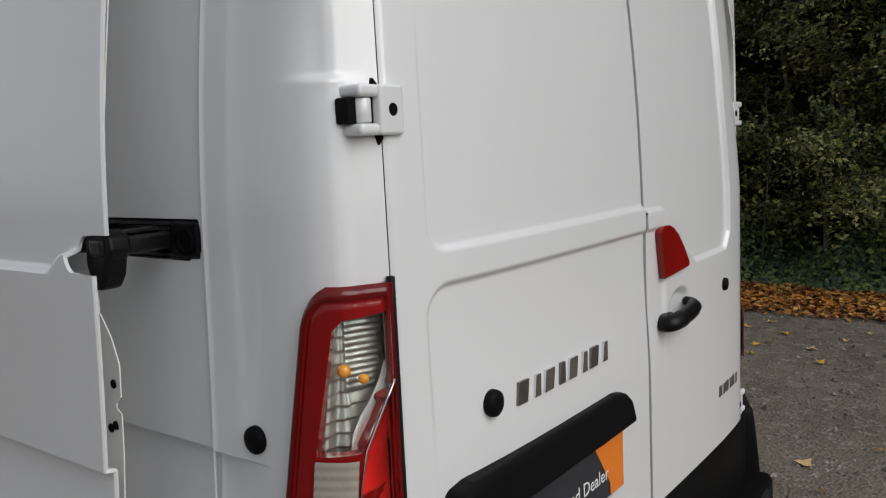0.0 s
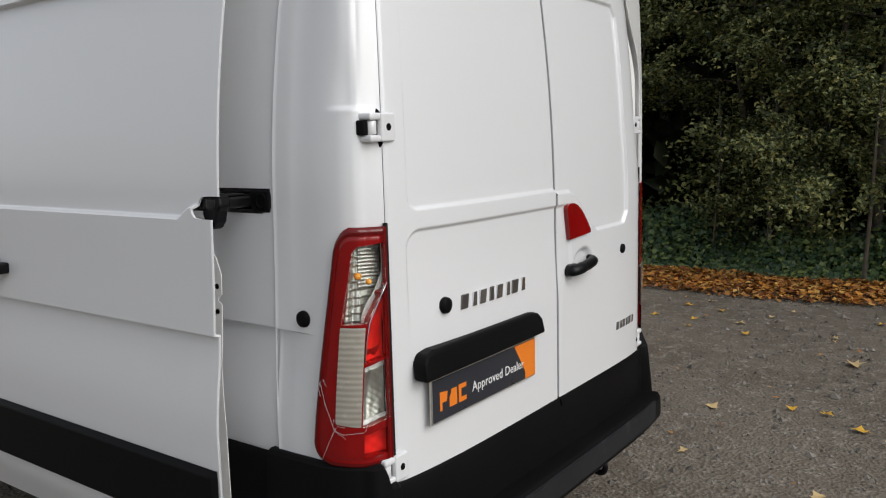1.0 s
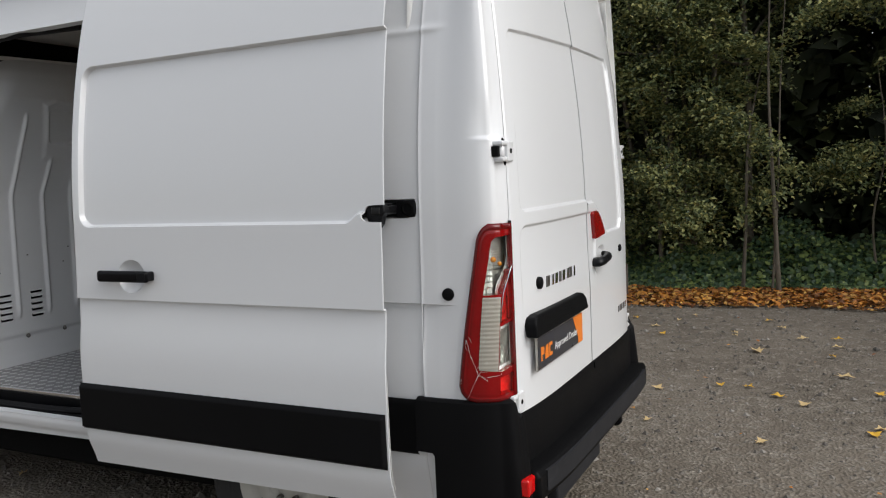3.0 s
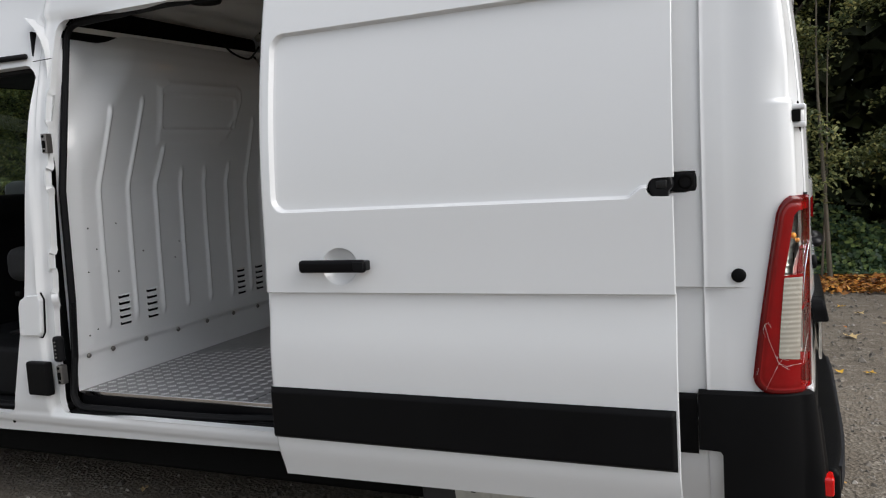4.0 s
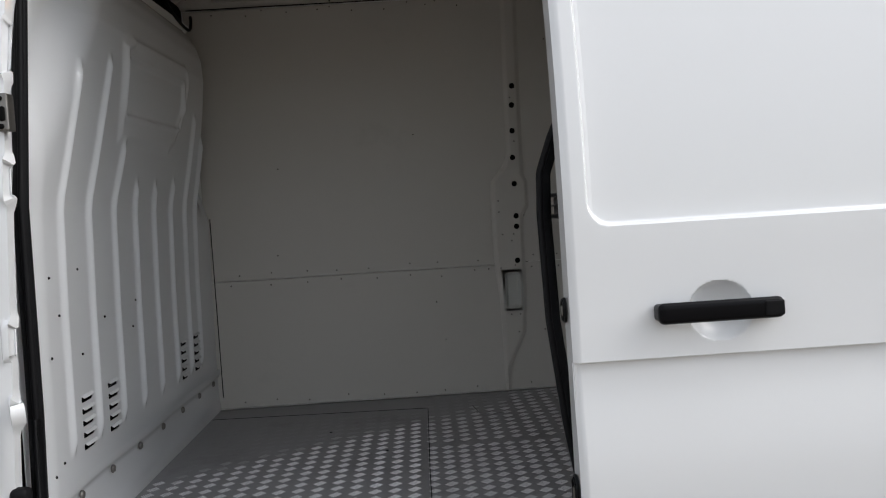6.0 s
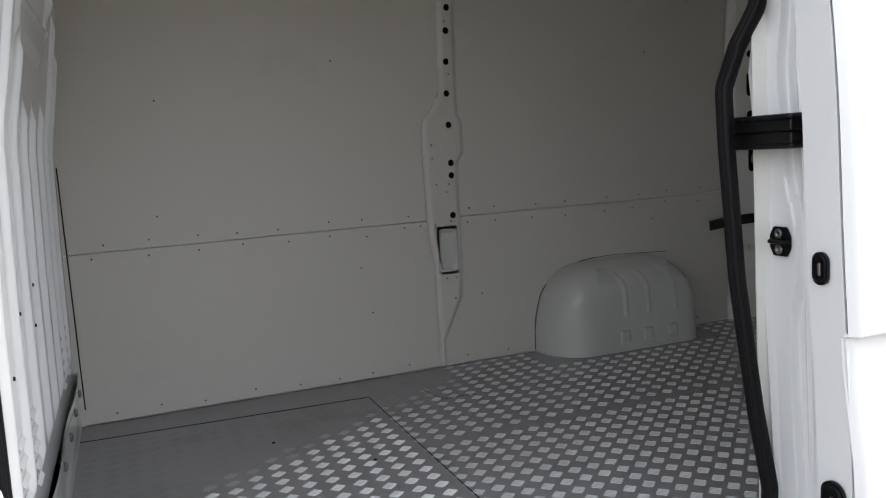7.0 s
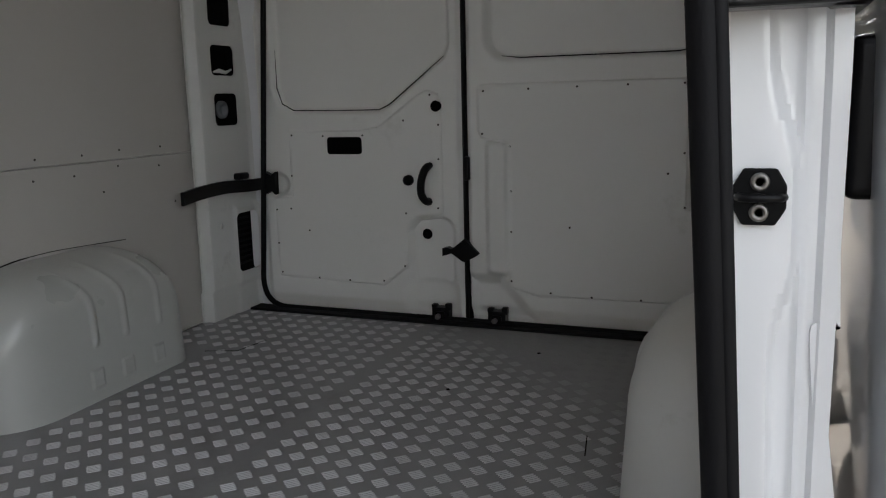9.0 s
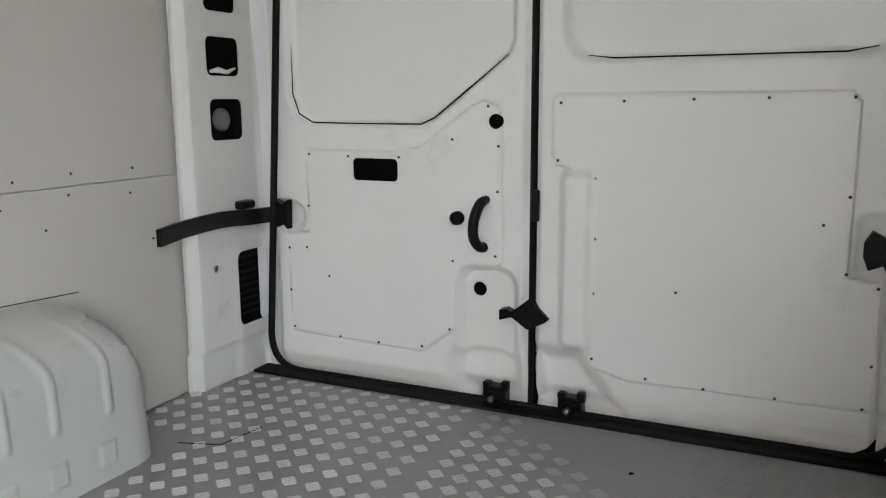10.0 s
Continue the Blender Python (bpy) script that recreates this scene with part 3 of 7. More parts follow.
post = part("rear_post", sheet("rear_post", steps(0.45, 2.3, 0.015), steps(0.036, 0.153, 0.003), post_place), PAINT, VAN, "white door post with a black striker plate")
thick(post, 0.01, -1)
SY, SZ = 0.110, 1.221
striker = part("striker_plate", extrude([(SY + u, SZ + v) for u, v in ((-0.015, -0.027), (0.015, -0.027), (0.024, -0.011), (0.024, 0.011), (0.015, 0.027), (-0.015, 0.027), (-0.024, 0.011), (-0.024, -0.011))], lambda u, v, d: (POST_X - 0.002 - d, u, v), 0.007), BLACK, post, "black six-sided striker plate", smooth=False)
bv = striker.modifiers.new("round", "BEVEL")
bv.width, bv.segments, bv.limit_method = 0.002, 2, "ANGLE"
for dz in (-0.0145, 0.0145):
    part("screw", lathe([(0.009, 0.0), (0.009, -0.003), (0.0075, -0.0045), (0.004, -0.0045), (0.004, -0.001)], "X", (POST_X - 0.008, SY, SZ + dz), 16), STEEL, striker, "steel screw")
part("striker_bar", tube(curve_points([(POST_X - 0.006, SY + 0.020, SZ), (POST_X - 0.016, SY + 0.016, SZ), (POST_X - 0.018, SY, SZ), (POST_X - 0.016, SY - 0.016, SZ), (POST_X - 0.006, SY - 0.022, SZ)], 4), 0.0042, 8), TRIM, striker)

rail_line = curve_points([(-0.33, 0.066, 1.41), (-0.8, 0.068, 1.41), (-1.3, 0.072, 1.414), (-1.55, 0.080, 1.418), (-1.66, 0.100, 1.420), (-1.76, 0.145, 1.421)], 8)


def along_rail(name, form, mat, parent=None, label=""):
    """A bar with the cross-section form, of (out, up), drawn along the rail."""
    n, verts, faces = len(form), [], []
    for p in rail_line:
        verts += [p + Vector((0, a, b)) for a, b in form]
    for k in range(len(rail_line) - 1):
        faces += [(k * n + i, k * n + (i + 1) % n, (k + 1) * n + (i + 1) % n, (k + 1) * n + i) for i in range(n)]
    faces += [tuple(reversed(range(n))), tuple(range(len(verts) - n, len(verts)))]
    return part(name, made(name, verts, faces), mat, parent, label, smooth=False)


rail = along_rail("slide_rail", [(0.020, -0.027), (0.026, -0.027), (0.026, 0.027), (0.020, 0.027)], SCUFFED, VAN, "scuffed black sliding door rail")
along_rail("rail_lip", [(-0.016, -0.028), (0.024, -0.028), (0.024, -0.020), (-0.010, -0.020), (-0.016, -0.023)], SCUFFED, rail)
along_rail("rail_lip", [(-0.016, 0.022), (-0.010, 0.019), (0.024, 0.019), (0.024, 0.028), (-0.016, 0.028)], SCUFFED, rail)
part("rail_end", rbox((-1.778, 0.034, 1.397), (-1.742, 0.178, 1.446), 0.004, 2), SCUFFED, rail, "scuffed black rail end")
part("rail_end", rbox((-1.745, 0.042, 1.400), (-1.722, 0.150, 1.443), 0.004, 2), SCUFFED, rail)
part("rail_end_lip", rbox((-1.782, 0.040, 1.441), (-1.716, 0.180, 1.449), 0.003, 1), SCUFFED, rail)
part("rail_end_lip", rbox((-1.782, 0.040, 1.393), (-1.716, 0.180, 1.401), 0.003, 1), SCUFFED, rail)
part("rail_end", rbox((-1.726, 0.030, 1.399), (-1.36, 0.066, 1.444), 0.005, 2), SCUFFED, rail)
for z0, z1 in ((1.441, 1.451), (1.419, 1.424), (1.391, 1.401)):
    part("rail_end_lip", rbox((-1.784, 0.026, z0), (-1.36, 0.060, z1), 0.003, 1), SCUFFED, rail)
    part("rail_end_lip", rbox((-1.787, 0.030, z0), (-1.744, 0.176, z1), 0.003, 1), SCUFFED, rail)
part("rail_stop", rbox((-0.40, 0.040, 1.381), (-0.328, 0.085, 1.439), 0.006), TRIM, rail, "black end stop with a round socket")
part("stop_socket", lathe([(0.022, 0), (0.022, -0.006), (0.014, -0.006), (0.014, 0.0)], "Y", (-0.357, 0.043, 1.41), 20), DARK, rail)

# ---- rear corner lamp ----
def lamp_uv(a, b):
    left = -0.184 + 0.084 * np.clip(b, 0, 1) ** 1.2
    return left + (U_END - 0.004 - left) * a, 0.775 + 0.582 * b - 0.004 * a


def lamp_sheet(name, inside, off, mat, parent, n=(28, 60), label="", holes=()):
    """A piece of the lamp that follows the corner; off(a, b) is how far it stands out."""
    def at(a, b):
        u, z = lamp_uv(a, b)
        return corner(u, z, off(a, b))
    return part(name, sheet(name, np.linspace(0, 1, n[0]), np.linspace(0, 1, n[1]), at, outline=inside, holes=holes), mat, parent, label)


LAMP_FORM = lambda a, b: np.maximum(rr(a, b * 2.9, 0.0, 1.5, 0.0, 2.9, 0.30), a - 0.985)
INDICATOR = lambda a, b: poly(a, b, [(0.34, 0.90), (0.42, 0.925), (0.95, 0.935), (0.95, 0.775), (0.60, 0.61), (0.27, 0.605)])
REVERSING = lambda a, b: poly(a, b, [(0.60, 0.43), (0.95, 0.455), (0.96, 0.20), (0.60, 0.175)])
BRAKE = lambda a, b: poly(a, b, [(0.955, 0.76), (0.63, 0.605), (0.60, 0.445), (0.96, 0.465)])
FOG = lambda a, b: poly(a, b, [(0.62, 0.145), (0.94, 0.165), (0.94, 0.05), (0.62, 0.045)])
lamp = lamp_sheet("tail_lamp", LAMP_FORM, lambda a, b: 0.016 - 0.008 * ss(-0.05, 0.0, LAMP_FORM(a, b)) * (a < 0.9) - 0.0025 * np.exp(-((LAMP_FORM(a, b) + 0.10) / 0.02) ** 2), RED, VAN, (56, 120), "red and clear tail lamp cluster with a cracked lens", [INDICATOR, REVERSING, BRAKE, FOG])
thick(lamp, 0.020, -1)
lamp_sheet("lens_rim", lambda a, b: np.maximum(np.maximum(LAMP_FORM(a, b) + 0.004, -0.078 - LAMP_FORM(a, b)), a - 0.93), lambda a, b: 0.0185 - 0.008 * ss(-0.04, 0.0, LAMP_FORM(a, b)) * (a < 0.9), DEEPRED, lamp, (70, 150), "dark red lens rim")
lamp_sheet("indicator_reflector", lambda a, b: INDICATOR(a, b) - 0.05, lambda a, b: -0.034 + 0.020 * np.where((b > 0.745) & (a > 0.52), 0.55 + 0.05 * np.sin(b * 420), 0.5 - 0.25 * ((b * 30 - 0.3 * a) % 1)) + 0.018 * ss(0.42, 0.30, a), SILVER, lamp, (60, 260), "stepped bright indicator reflector")
lamp_sheet("reversing_reflector", lambda a, b: REVERSING(a, b) - 0.05, lambda a, b: -0.018 - 0.014 * np.cos((a - 0.78) * 9) * np.cos((b - 0.32) * 12) + 0.0016 * np.sin(a * 60 + b * 90) * np.sin(b * 130), SILVER, lamp, (60, 150), "faceted reversing lamp reflector")
lamp_sheet("brake_reflector", lambda a, b: BRAKE(a, b) - 0.05, lambda a, b: -0.012 - 0.010 * np.cos((a - 0.8) * 7) * np.cos((b - 0.55) * 14) + 0.0012 * np.sin(a * 34 - b * 50), WHITE_INK, lamp, (60, 150))
lamp_sheet("fog_reflector", lambda a, b: FOG(a, b) - 0.05, lambda a, b: -0.008 + 0.002 * np.sin(a * 30) * np.sin(b * 120), WHITE_INK, lamp, (60, 120))
for shape, nm in ((BRAKE, "brake_lens"), (FOG, "fog_lens")):
    pane = lamp_sheet(nm, shape, lambda a, b: 0.0165 + 0 * a, REDGLASS, lamp, (50, 140), "bright red clear lens")
    thick(pane, 0.002, -1).visible_shadow = False
part("chrome_strip", tube([corner(*[float(v) for v in lamp_uv(a, b)], 0.0185) for a, b in ((0.955, 0.772), (0.85, 0.722), (0.74, 0.668), (0.635, 0.614), (0.605, 0.53), (0.60, 0.45))], 0.0016, 5), CHROME, lamp, "thin chrome strip between the lenses")
for shape, nm in ((INDICATOR, "indicator_lens"), (REVERSING, "reversing_lens")):
    pane = lamp_sheet(nm, shape, lambda a, b: 0.0155 + 0 * a, GLASS, lamp, (40, 110), "clear lens")
    thick(pane, 0.002, -1).visible_shadow = False
lamp_sheet("lens_edge", lambda a, b: np.maximum(np.maximum(LAMP_FORM(a, b) + 0.004, 0.957 - a), a - 0.984), lambda a, b: 0.0172 + 0 * a, DEEPRED, lamp, (90, 60))
lamp_sheet("milky_lens", lambda a, b: poly(a, b, [(0.27, 0.595), (0.585, 0.595), (0.585, 0.18), (0.30, 0.19)]), lambda a, b: 0.0185 + 0.0004 * np.sin(b * 260), MILKY, lamp, (30, 300), "milky ribbed lens")
# the second, smaller ball stands for the first one's amber reflection
for a, b, r in ((0.47, 0.80, 0.0095), (0.70, 0.775, 0.0075)):
    u, z = (float(v) for v in lamp_uv(a, b))
    part("bulb", lathe([(r * math.sin(q), -r * math.cos(q)) for q in np.linspace(0.1, 3.04, 9)], "X", tuple(float(v) for v in corner(u, z, -0.004)), 14), AMBER, lamp, "amber ball for the bulb and its reflection")
part("lens_crack", tube([corner(*[float(v) for v in lamp_uv(a, b)], 0.0218) for a, b in ((0.06, 0.36), (0.16, 0.27), (0.30, 0.165), (0.40, 0.15), (0.62, 0.16), (0.74, 0.3))], 0.0003, 4), WHITE_INK, lamp)
part("lens_crack", tube([corner(*[float(v) for v in lamp_uv(a, b)], 0.0218) for a, b in ((0.30, 0.165), (0.22, 0.09), (0.16, 0.03))], 0.0003, 4), WHITE_INK, lamp)
for line in (((0.30, 0.165), (0.36, 0.150), (0.44, 0.132)), ((0.30, 0.165), (0.27, 0.190), (0.29, 0.215)), ((0.06, 0.36), (0.10, 0.375), (0.16, 0.345)), ((0.06, 0.36), (0.05, 0.33), (0.09, 0.30)), ((0.30, 0.165), (0.335, 0.185), (0.42, 0.180)), ((0.02, 0.12), (0.05, 0.14), (0.04, 0.105))):
    part("lens_crack", tube([corner(*[float(v) for v in lamp_uv(a, b)], 0.0218) for a, b in line], 0.0003, 4), WHITE_INK, lamp)
part("lamp_gasket", tube([corner(U_END - 0.002, z, 0.006) for z in np.linspace(0.78, 1.36, 14)], 0.006, 6), RUBBER, lamp)
part("side_cap", plug((-0.213, float(body_y(1.127)) + 0.006, 1.127), "Y", 0.021, -0.012), BLACK, body, "round black rubber plug")

# far rear corner and far side, seen only at its edge
def far_corner(u, z):
    z = np.asarray(z, float)
    s = ss(-0.13 - 0.15 * ss(1.6, 2.0, z), -0.03, u)
    side, end = 1.885 - 0.07 * np.maximum(0, z - 1.3) - 0.08 * np.maximum(0, z - 1.55) ** 2, 1.648 - 0.03 * ss(1.35, 1.65, z)
    return u + (rear_x(REAR_R, z) - rear_x(REAR_R, 1.0)) * s, side + (end - side) * s, z


part("far_side_panel", sheet("far_side_panel", steps(-4.4, -0.036, 0.08, (-0.25, -0.036, 0.012)), steps(0.40, 2.50, 0.08), lambda u, z: far_corner(u, z),
    holes=[lambda u, z: poly(u, z, [(-4.25, 1.50), (-3.25, 1.50), (-3.28, 2.0), (-3.85, 2.0)]) - 0.03, lambda u, z: disc(u, z, -0.98, 0.34, 0.42)]), PAINT, VAN, "white far side of the van")
far_lamp = part("tail_lamp", sheet("tail_lamp", steps(-0.17, -0.035, 0.015), steps(0.775, 1.355, 0.03), lambda u, z: tuple(c + d for c, d in zip(far_corner(u, z), (0.008, 0.012, 0)))), RED, VAN, "red tail lamp on the far corner")
part("reversing_lens", sheet("reversing_lens", steps(-0.12, -0.03, 0.015), steps(0.88, 1.03, 0.03), lambda u, z: tuple(c + d for c, d in zip(far_corner(u, z), (0.012, 0.016, 0)))), MILKY, far_lamp)

# roof
def roof_place(x, y):
    e = np.abs((y - 0.94) / 0.74)
    rib = 0.012 * np.maximum(0, np.sin((x + 0.2) * 2 * np.pi / 0.42)) ** 3 * ss(0.85, 0.7, e)
    z = 2.49 + 0.095 * (1 - np.minimum(e, 1) ** 3.5) + rib - 0.25 * np.maximum(0, -3.6 - x)
    return np.where(x > -0.3, np.minimum(x, rear_x(MID, 2.49)), x), y, z


roof = part("roof", sheet("roof", steps(-4.4, -0.09, 0.03), steps(0.2, 1.72, 0.04), roof_place), PAINT, VAN, "white ribbed van roof")
part("gutter", tube([(x, 0.235, 2.495) for x in np.linspace(-4.0, -0.1, 20)], 0.012, 6), PAINT, roof)
# plain nose that closes the front
nose = part("bonnet", sheet("bonnet", steps(-5.6, -4.35, 0.06), steps(0.02, 1.9, 0.06), lambda x, y: (x - 0.25 * (1 - np.abs((y - 0.95) / 0.95) ** 3) * ss(-4.9, -5.6, x), y, 1.38 - 0.30 * ss(-4.4, -5.5, x) - 0.4 * ss(-5.3, -5.62, x) - 0.05 * np.abs((y - 0.95) / 0.95) ** 3)), PAINT, VAN, "white sloping bonnet")
part("windscreen", sheet("windscreen", steps(0.15, 1.76, 0.1), steps(1.36, 2.3, 0.1), lambda y, z: (-5.05 + 0.95 * (z - 1.36) / 0.94 + 0.12 * ((y - 0.95) / 0.8) ** 2, y, z)), GLASS, VAN, "raked windscreen glass")
thick(VAN.children[-1], 0.005, -1).visible_shadow = False
part("front_bumper", rbox((-5.85, 0.05, 0.3), (-5.45, 1.86, 0.8), 0.08, 3), BLACK, VAN, "black front bumper")
part("front_wing", rbox((-5.5, 0.03, 0.75), (-4.38, 0.12, 1.36), 0.03, 2), PAINT, VAN)
part("front_wing", rbox((-5.5, 1.80, 0.75), (-4.38, 1.9, 1.36), 0.03, 2), PAINT, VAN)

# ---- rear doors ----
def left_rear(y, z):
    upper = rr(y, z - 0.03 * (y - 0.2) * ss(1.6, 1.8, z), 0.205, 1.4, 1.383, 1.992, 0.035)
    lower = rr(y, z, 0.195, 1.4, 0.3, 1.334, 0.05)
    off = -0.010 * ss(0.003, -0.007, upper) - 0.008 * ss(0.003, -0.008, lower) * ss(1.02, 1.28, z)
    off = off - 0.004 * ss(REAR_L + 0.006, REAR_L, y) - 0.004 * ss(0.930, 0.935, y)
    return rear_x(y, z) + off, y + 0.75 * lean(z) * (MID - y), z


def right_rear(y, z):
    upper = poly(y, z, [(0.5, 1.387), (1.035, 1.387), (1.075, 1.37), (1.13, 1.322), (1.185, 1.266), (1.23, 1.243), (1.455, 1.243), (1.485, 1.275), (1.485, 1.965), (1.46, 1.995), (0.5, 1.998)]) - 0.015
    off = -0.010 * ss(0.003, -0.007, upper) - 0.007 * ss(0.003, -0.008, rr(y, z, 0.4, 1.03, 0.3, 1.334, 0.03)) * ss(1.0, 1.2, z)
    cup = np.hypot((y - 1.12) / 0.075, (z - 1.135) / 0.05)
    off = off - 0.014 * ss(1.0, 0.55, cup) - 0.006 * ss(REAR_R - 0.012, REAR_R, y)
    return rear_x(y, z) + off, y - 0.03 * ss(1.35, 1.65, z) * ss(1.3, REAR_R, y), z


door_l = part("rear_door", sheet("rear_door", steps(REAR_L, 0.933, 0.03, (REAR_L, REAR_L + 0.02, 0.005), (0.17, 0.25, 0.004), (0.92, 0.933, 0.005)), steps(0.66, 2.46, 0.03, (1.25, 1.43, 0.003), (1.96, 2.06, 0.004)), left_rear), PAINT, VAN, "closed white rear door with a number plate")
door_r = part("rear_door", sheet("rear_door", steps(0.941, REAR_R, 0.025, (1.0, 1.25, 0.005), (1.46, 1.53, 0.004)), steps(0.66, 2.46, 0.025, (1.08, 1.43, 0.0035), (1.96, 2.03, 0.004)), right_rear), PAINT, VAN, "closed white rear door with a black handle")
for d in (door_l, door_r):
    thick(d, 0.02, -1)
part("door_gap", made("door_gap", [(float(rear_x(0.937, z)) - 0.034, y, z) for z in np.linspace(0.66, 2.46, 24) for y in (0.925, 0.950)], [(2 * k, 2 * k + 1, 2 * k + 3, 2 * k + 2) for k in range(23)]), DARK, door_l)
part("door_gap", made("door_gap", [(float(rear_x(0.14, z)) - 0.022, y + 0.6 * float(lean(z)), z) for z in np.linspace(0.66, 2.46, 24) for y in (0.126, 0.162)], [(2 * k, 2 * k + 1, 2 * k + 3, 2 * k + 2) for k in range(23)]), DARK, door_l)

part("door_gap", made("door_gap", [(float(rear_x(REAR_R, z)) - 0.016, y - 0.03 * float(ss(1.35, 1.65, z)), z) for z in np.linspace(0.66, 2.46, 24) for y in (1.60, 1.666)], [(2 * k, 2 * k + 1, 2 * k + 3, 2 * k + 2) for k in range(23)]), PAINT, door_r)
part("round_cap", plug((float(rear_x(0.333, 1.126)) - 0.005, 0.333, 1.126), "X", 0.022, 0.016), BLACK, door_l, "round black lock cap")
part("round_cap", plug((float(rear_x(1.44, 1.135)) - 0.002, 1.44, 1.135), "X", 0.017, 0.012), BLACK, door_r, "round black cap")


def hinge(y, z, flip, owner):
    s = -1 if flip else 1
    at = lambda dy: y + s * dy
    lohi = lambda a, b: (min(at(a), at(b)), max(at(a), at(b)))
    xb = float(rear_x(REAR_L, z)) - 0.022
    y0, y1 = lohi(-0.006, 0.043)
    h = part("hinge", rbox((xb - 0.01, y0, z - 0.034), (xb + 0.036, y1, z + 0.033), 0.005, 3), PAINT, owner, "white painted door hinge")
    y0, y1 = lohi(-0.043, -0.004)
    for z0, z1 in ((z + 0.016, z + 0.033), (z - 0.034, z - 0.018)):
        part("hinge_knuckle", rbox((xb - 0.01, y0, z0), (xb + 0.034, y1, z1), 0.006, 3), PAINT, h)
    part("hinge_barrel", lathe([(0.012, -0.017), (0.0135, -0.0155), (0.0135, 0.0135), (0.012, 0.015)], "Z", (xb + 0.017, at(-0.024), z), 18), PAINT, h)
    y0, y1 = lohi(-0.052, -0.030)
    part("hinge_slot", rbox((xb - 0.004, y0, z - 0.018), (xb + 0.020, y1, z + 0.016), 0.003), BLACK, h)
    y0, y1 = lohi(-0.011, -0.005)
    part("hinge_gap", rbox((xb + 0.004, y0, z - 0.0185), (xb + 0.022, y1, z + 0.0165), 0.001, 1), DARK, h)
    part("hinge_bolt", plug((xb + 0.0345, at(0.019), z), "X", 0.009, 0.003), DARK, h, "dark hinge bolt hole")


for z in (1.585, 0.752):
    hinge(0.128, z, False, door_l)
    hinge(1.627, z, True, door_r)
# near-black wedges stand for the shaded gaps above and below the hinge
for z0, z1 in ((1.617, 1.628), (1.538, 1.552)):
    part("hinge_shadow_gap", extrude([(0.129, z0), (0.142, z0), (0.132, z1)] if z0 > 1.6 else [(0.129, z1), (0.146, z1), (0.133, z0)], lambda u, v, d: (float(rear_x(u, v)) - 0.012 + d, u, v), 0.008), DARK, door_l, smooth=False)

# number plate bar, plate, badges
bar_form = [(0.197, 0.957), (0.2, 1.0), (0.215, 1.022), (0.25, 1.03), (0.74, 1.03), (0.775, 1.024), (0.792, 1.005), (0.796, 0.96)]
bar = part("plate_lamp_bar", extrude(bar_form, lambda u, v, d: (-0.012 + d - 0.4 * max(0, v - 0.99), u, v), 0.045), BLACK, door_l, "black plastic bar over the number plate", smooth=False)
bv = bar.modifiers.new("round", "BEVEL")
bv.width, bv.segments, bv.limit_method = 0.008, 3, "ANGLE"
PLX = 0.012
plate = part("number_plate", rbox((PLX - 0.008, 0.238, 0.832), (PLX, 0.764, 0.952), 0.0015, 1), SILVER, door_l, "dark dealer plate with white and orange print")
part("plate_face", rbox((PLX - 0.001, 0.2425, 0.8365), (PLX + 0.0015, 0.7595, 0.9475), 0.0005, 1), PLATE, plate)
part("orange_panel", extrude([(0.640, 0.9475), (0.7595, 0.9475), (0.7595, 0.8365), (0.700, 0.8365), (0.700, 0.860)], lambda u, v, d: (PLX + 0.0016 + d, u, v), 0.0008), ORANGE, plate, "orange printed corner", smooth=False)
RAISE = lambda u, v, d: (PLX + 0.0018 + d, u, v)
for k, pts in enumerate(([(0, 0), (0.010, 0.0), (0.010, 0.02), (0.030, 0.02), (0.034, 0.046), (0.0, 0.05)], [(0, 0), (0.034, 0), (0.034, 0.046), (0.008, 0.046), (0.008, 0.038), (0.0, 0.025)], [(0, 0), (0.036, 0), (0.036, 0.012), (0.012, 0.012), (0.012, 0.036), (0.036, 0.036), (0.036, 0.048), (0, 0.048)])):
    part("orange_mark", extrude([(0.270 + 0.042 * k + u, 0.862 + v) for u, v in pts], RAISE, 0.0006), ORANGE, plate, "orange printed logo shape", smooth=False)
part("plate_words", lettering("Approved Dealer", 0.038, Matrix(((0, 0, 1, PLX + 0.0022), (1, 0, 0, 0.418), (0, 1, 0, 0.874), (0, 0, 0, 1)))), WHITE_INK, plate, "white words Approved Dealer", smooth=False)
for k in range(8):
    y0 = 0.399 + k * 0.0425
    cut = 0.010 if k % 2 else 0.0
    part("badge_bar", extrude([(y0 + cut, 1.102), (y0 + 0.030, 1.102), (y0 + 0.036 - cut * 0.5, 1.140), (y0 + 0.006 + cut, 1.140)], lambda u, v, d: (float(rear_x(u, v)) - 0.006 + d, u, v), 0.008), CHROME if k % 3 else STEEL, door_l, "chrome badge bar", smooth=False)
for k in range(6):
    y0 = 1.39 + k * 0.029
    part("badge_bar", extrude([(y0, 0.838), (y0 + 0.019, 0.838), (y0 + 0.022, 0.866), (y0 + 0.004, 0.866)], lambda u, v, d: (float(rear_x(u, v)) - 0.002 + d, u, v), 0.005), CHROME if k % 2 else STEEL, door_r, "chrome badge bar", smooth=False)

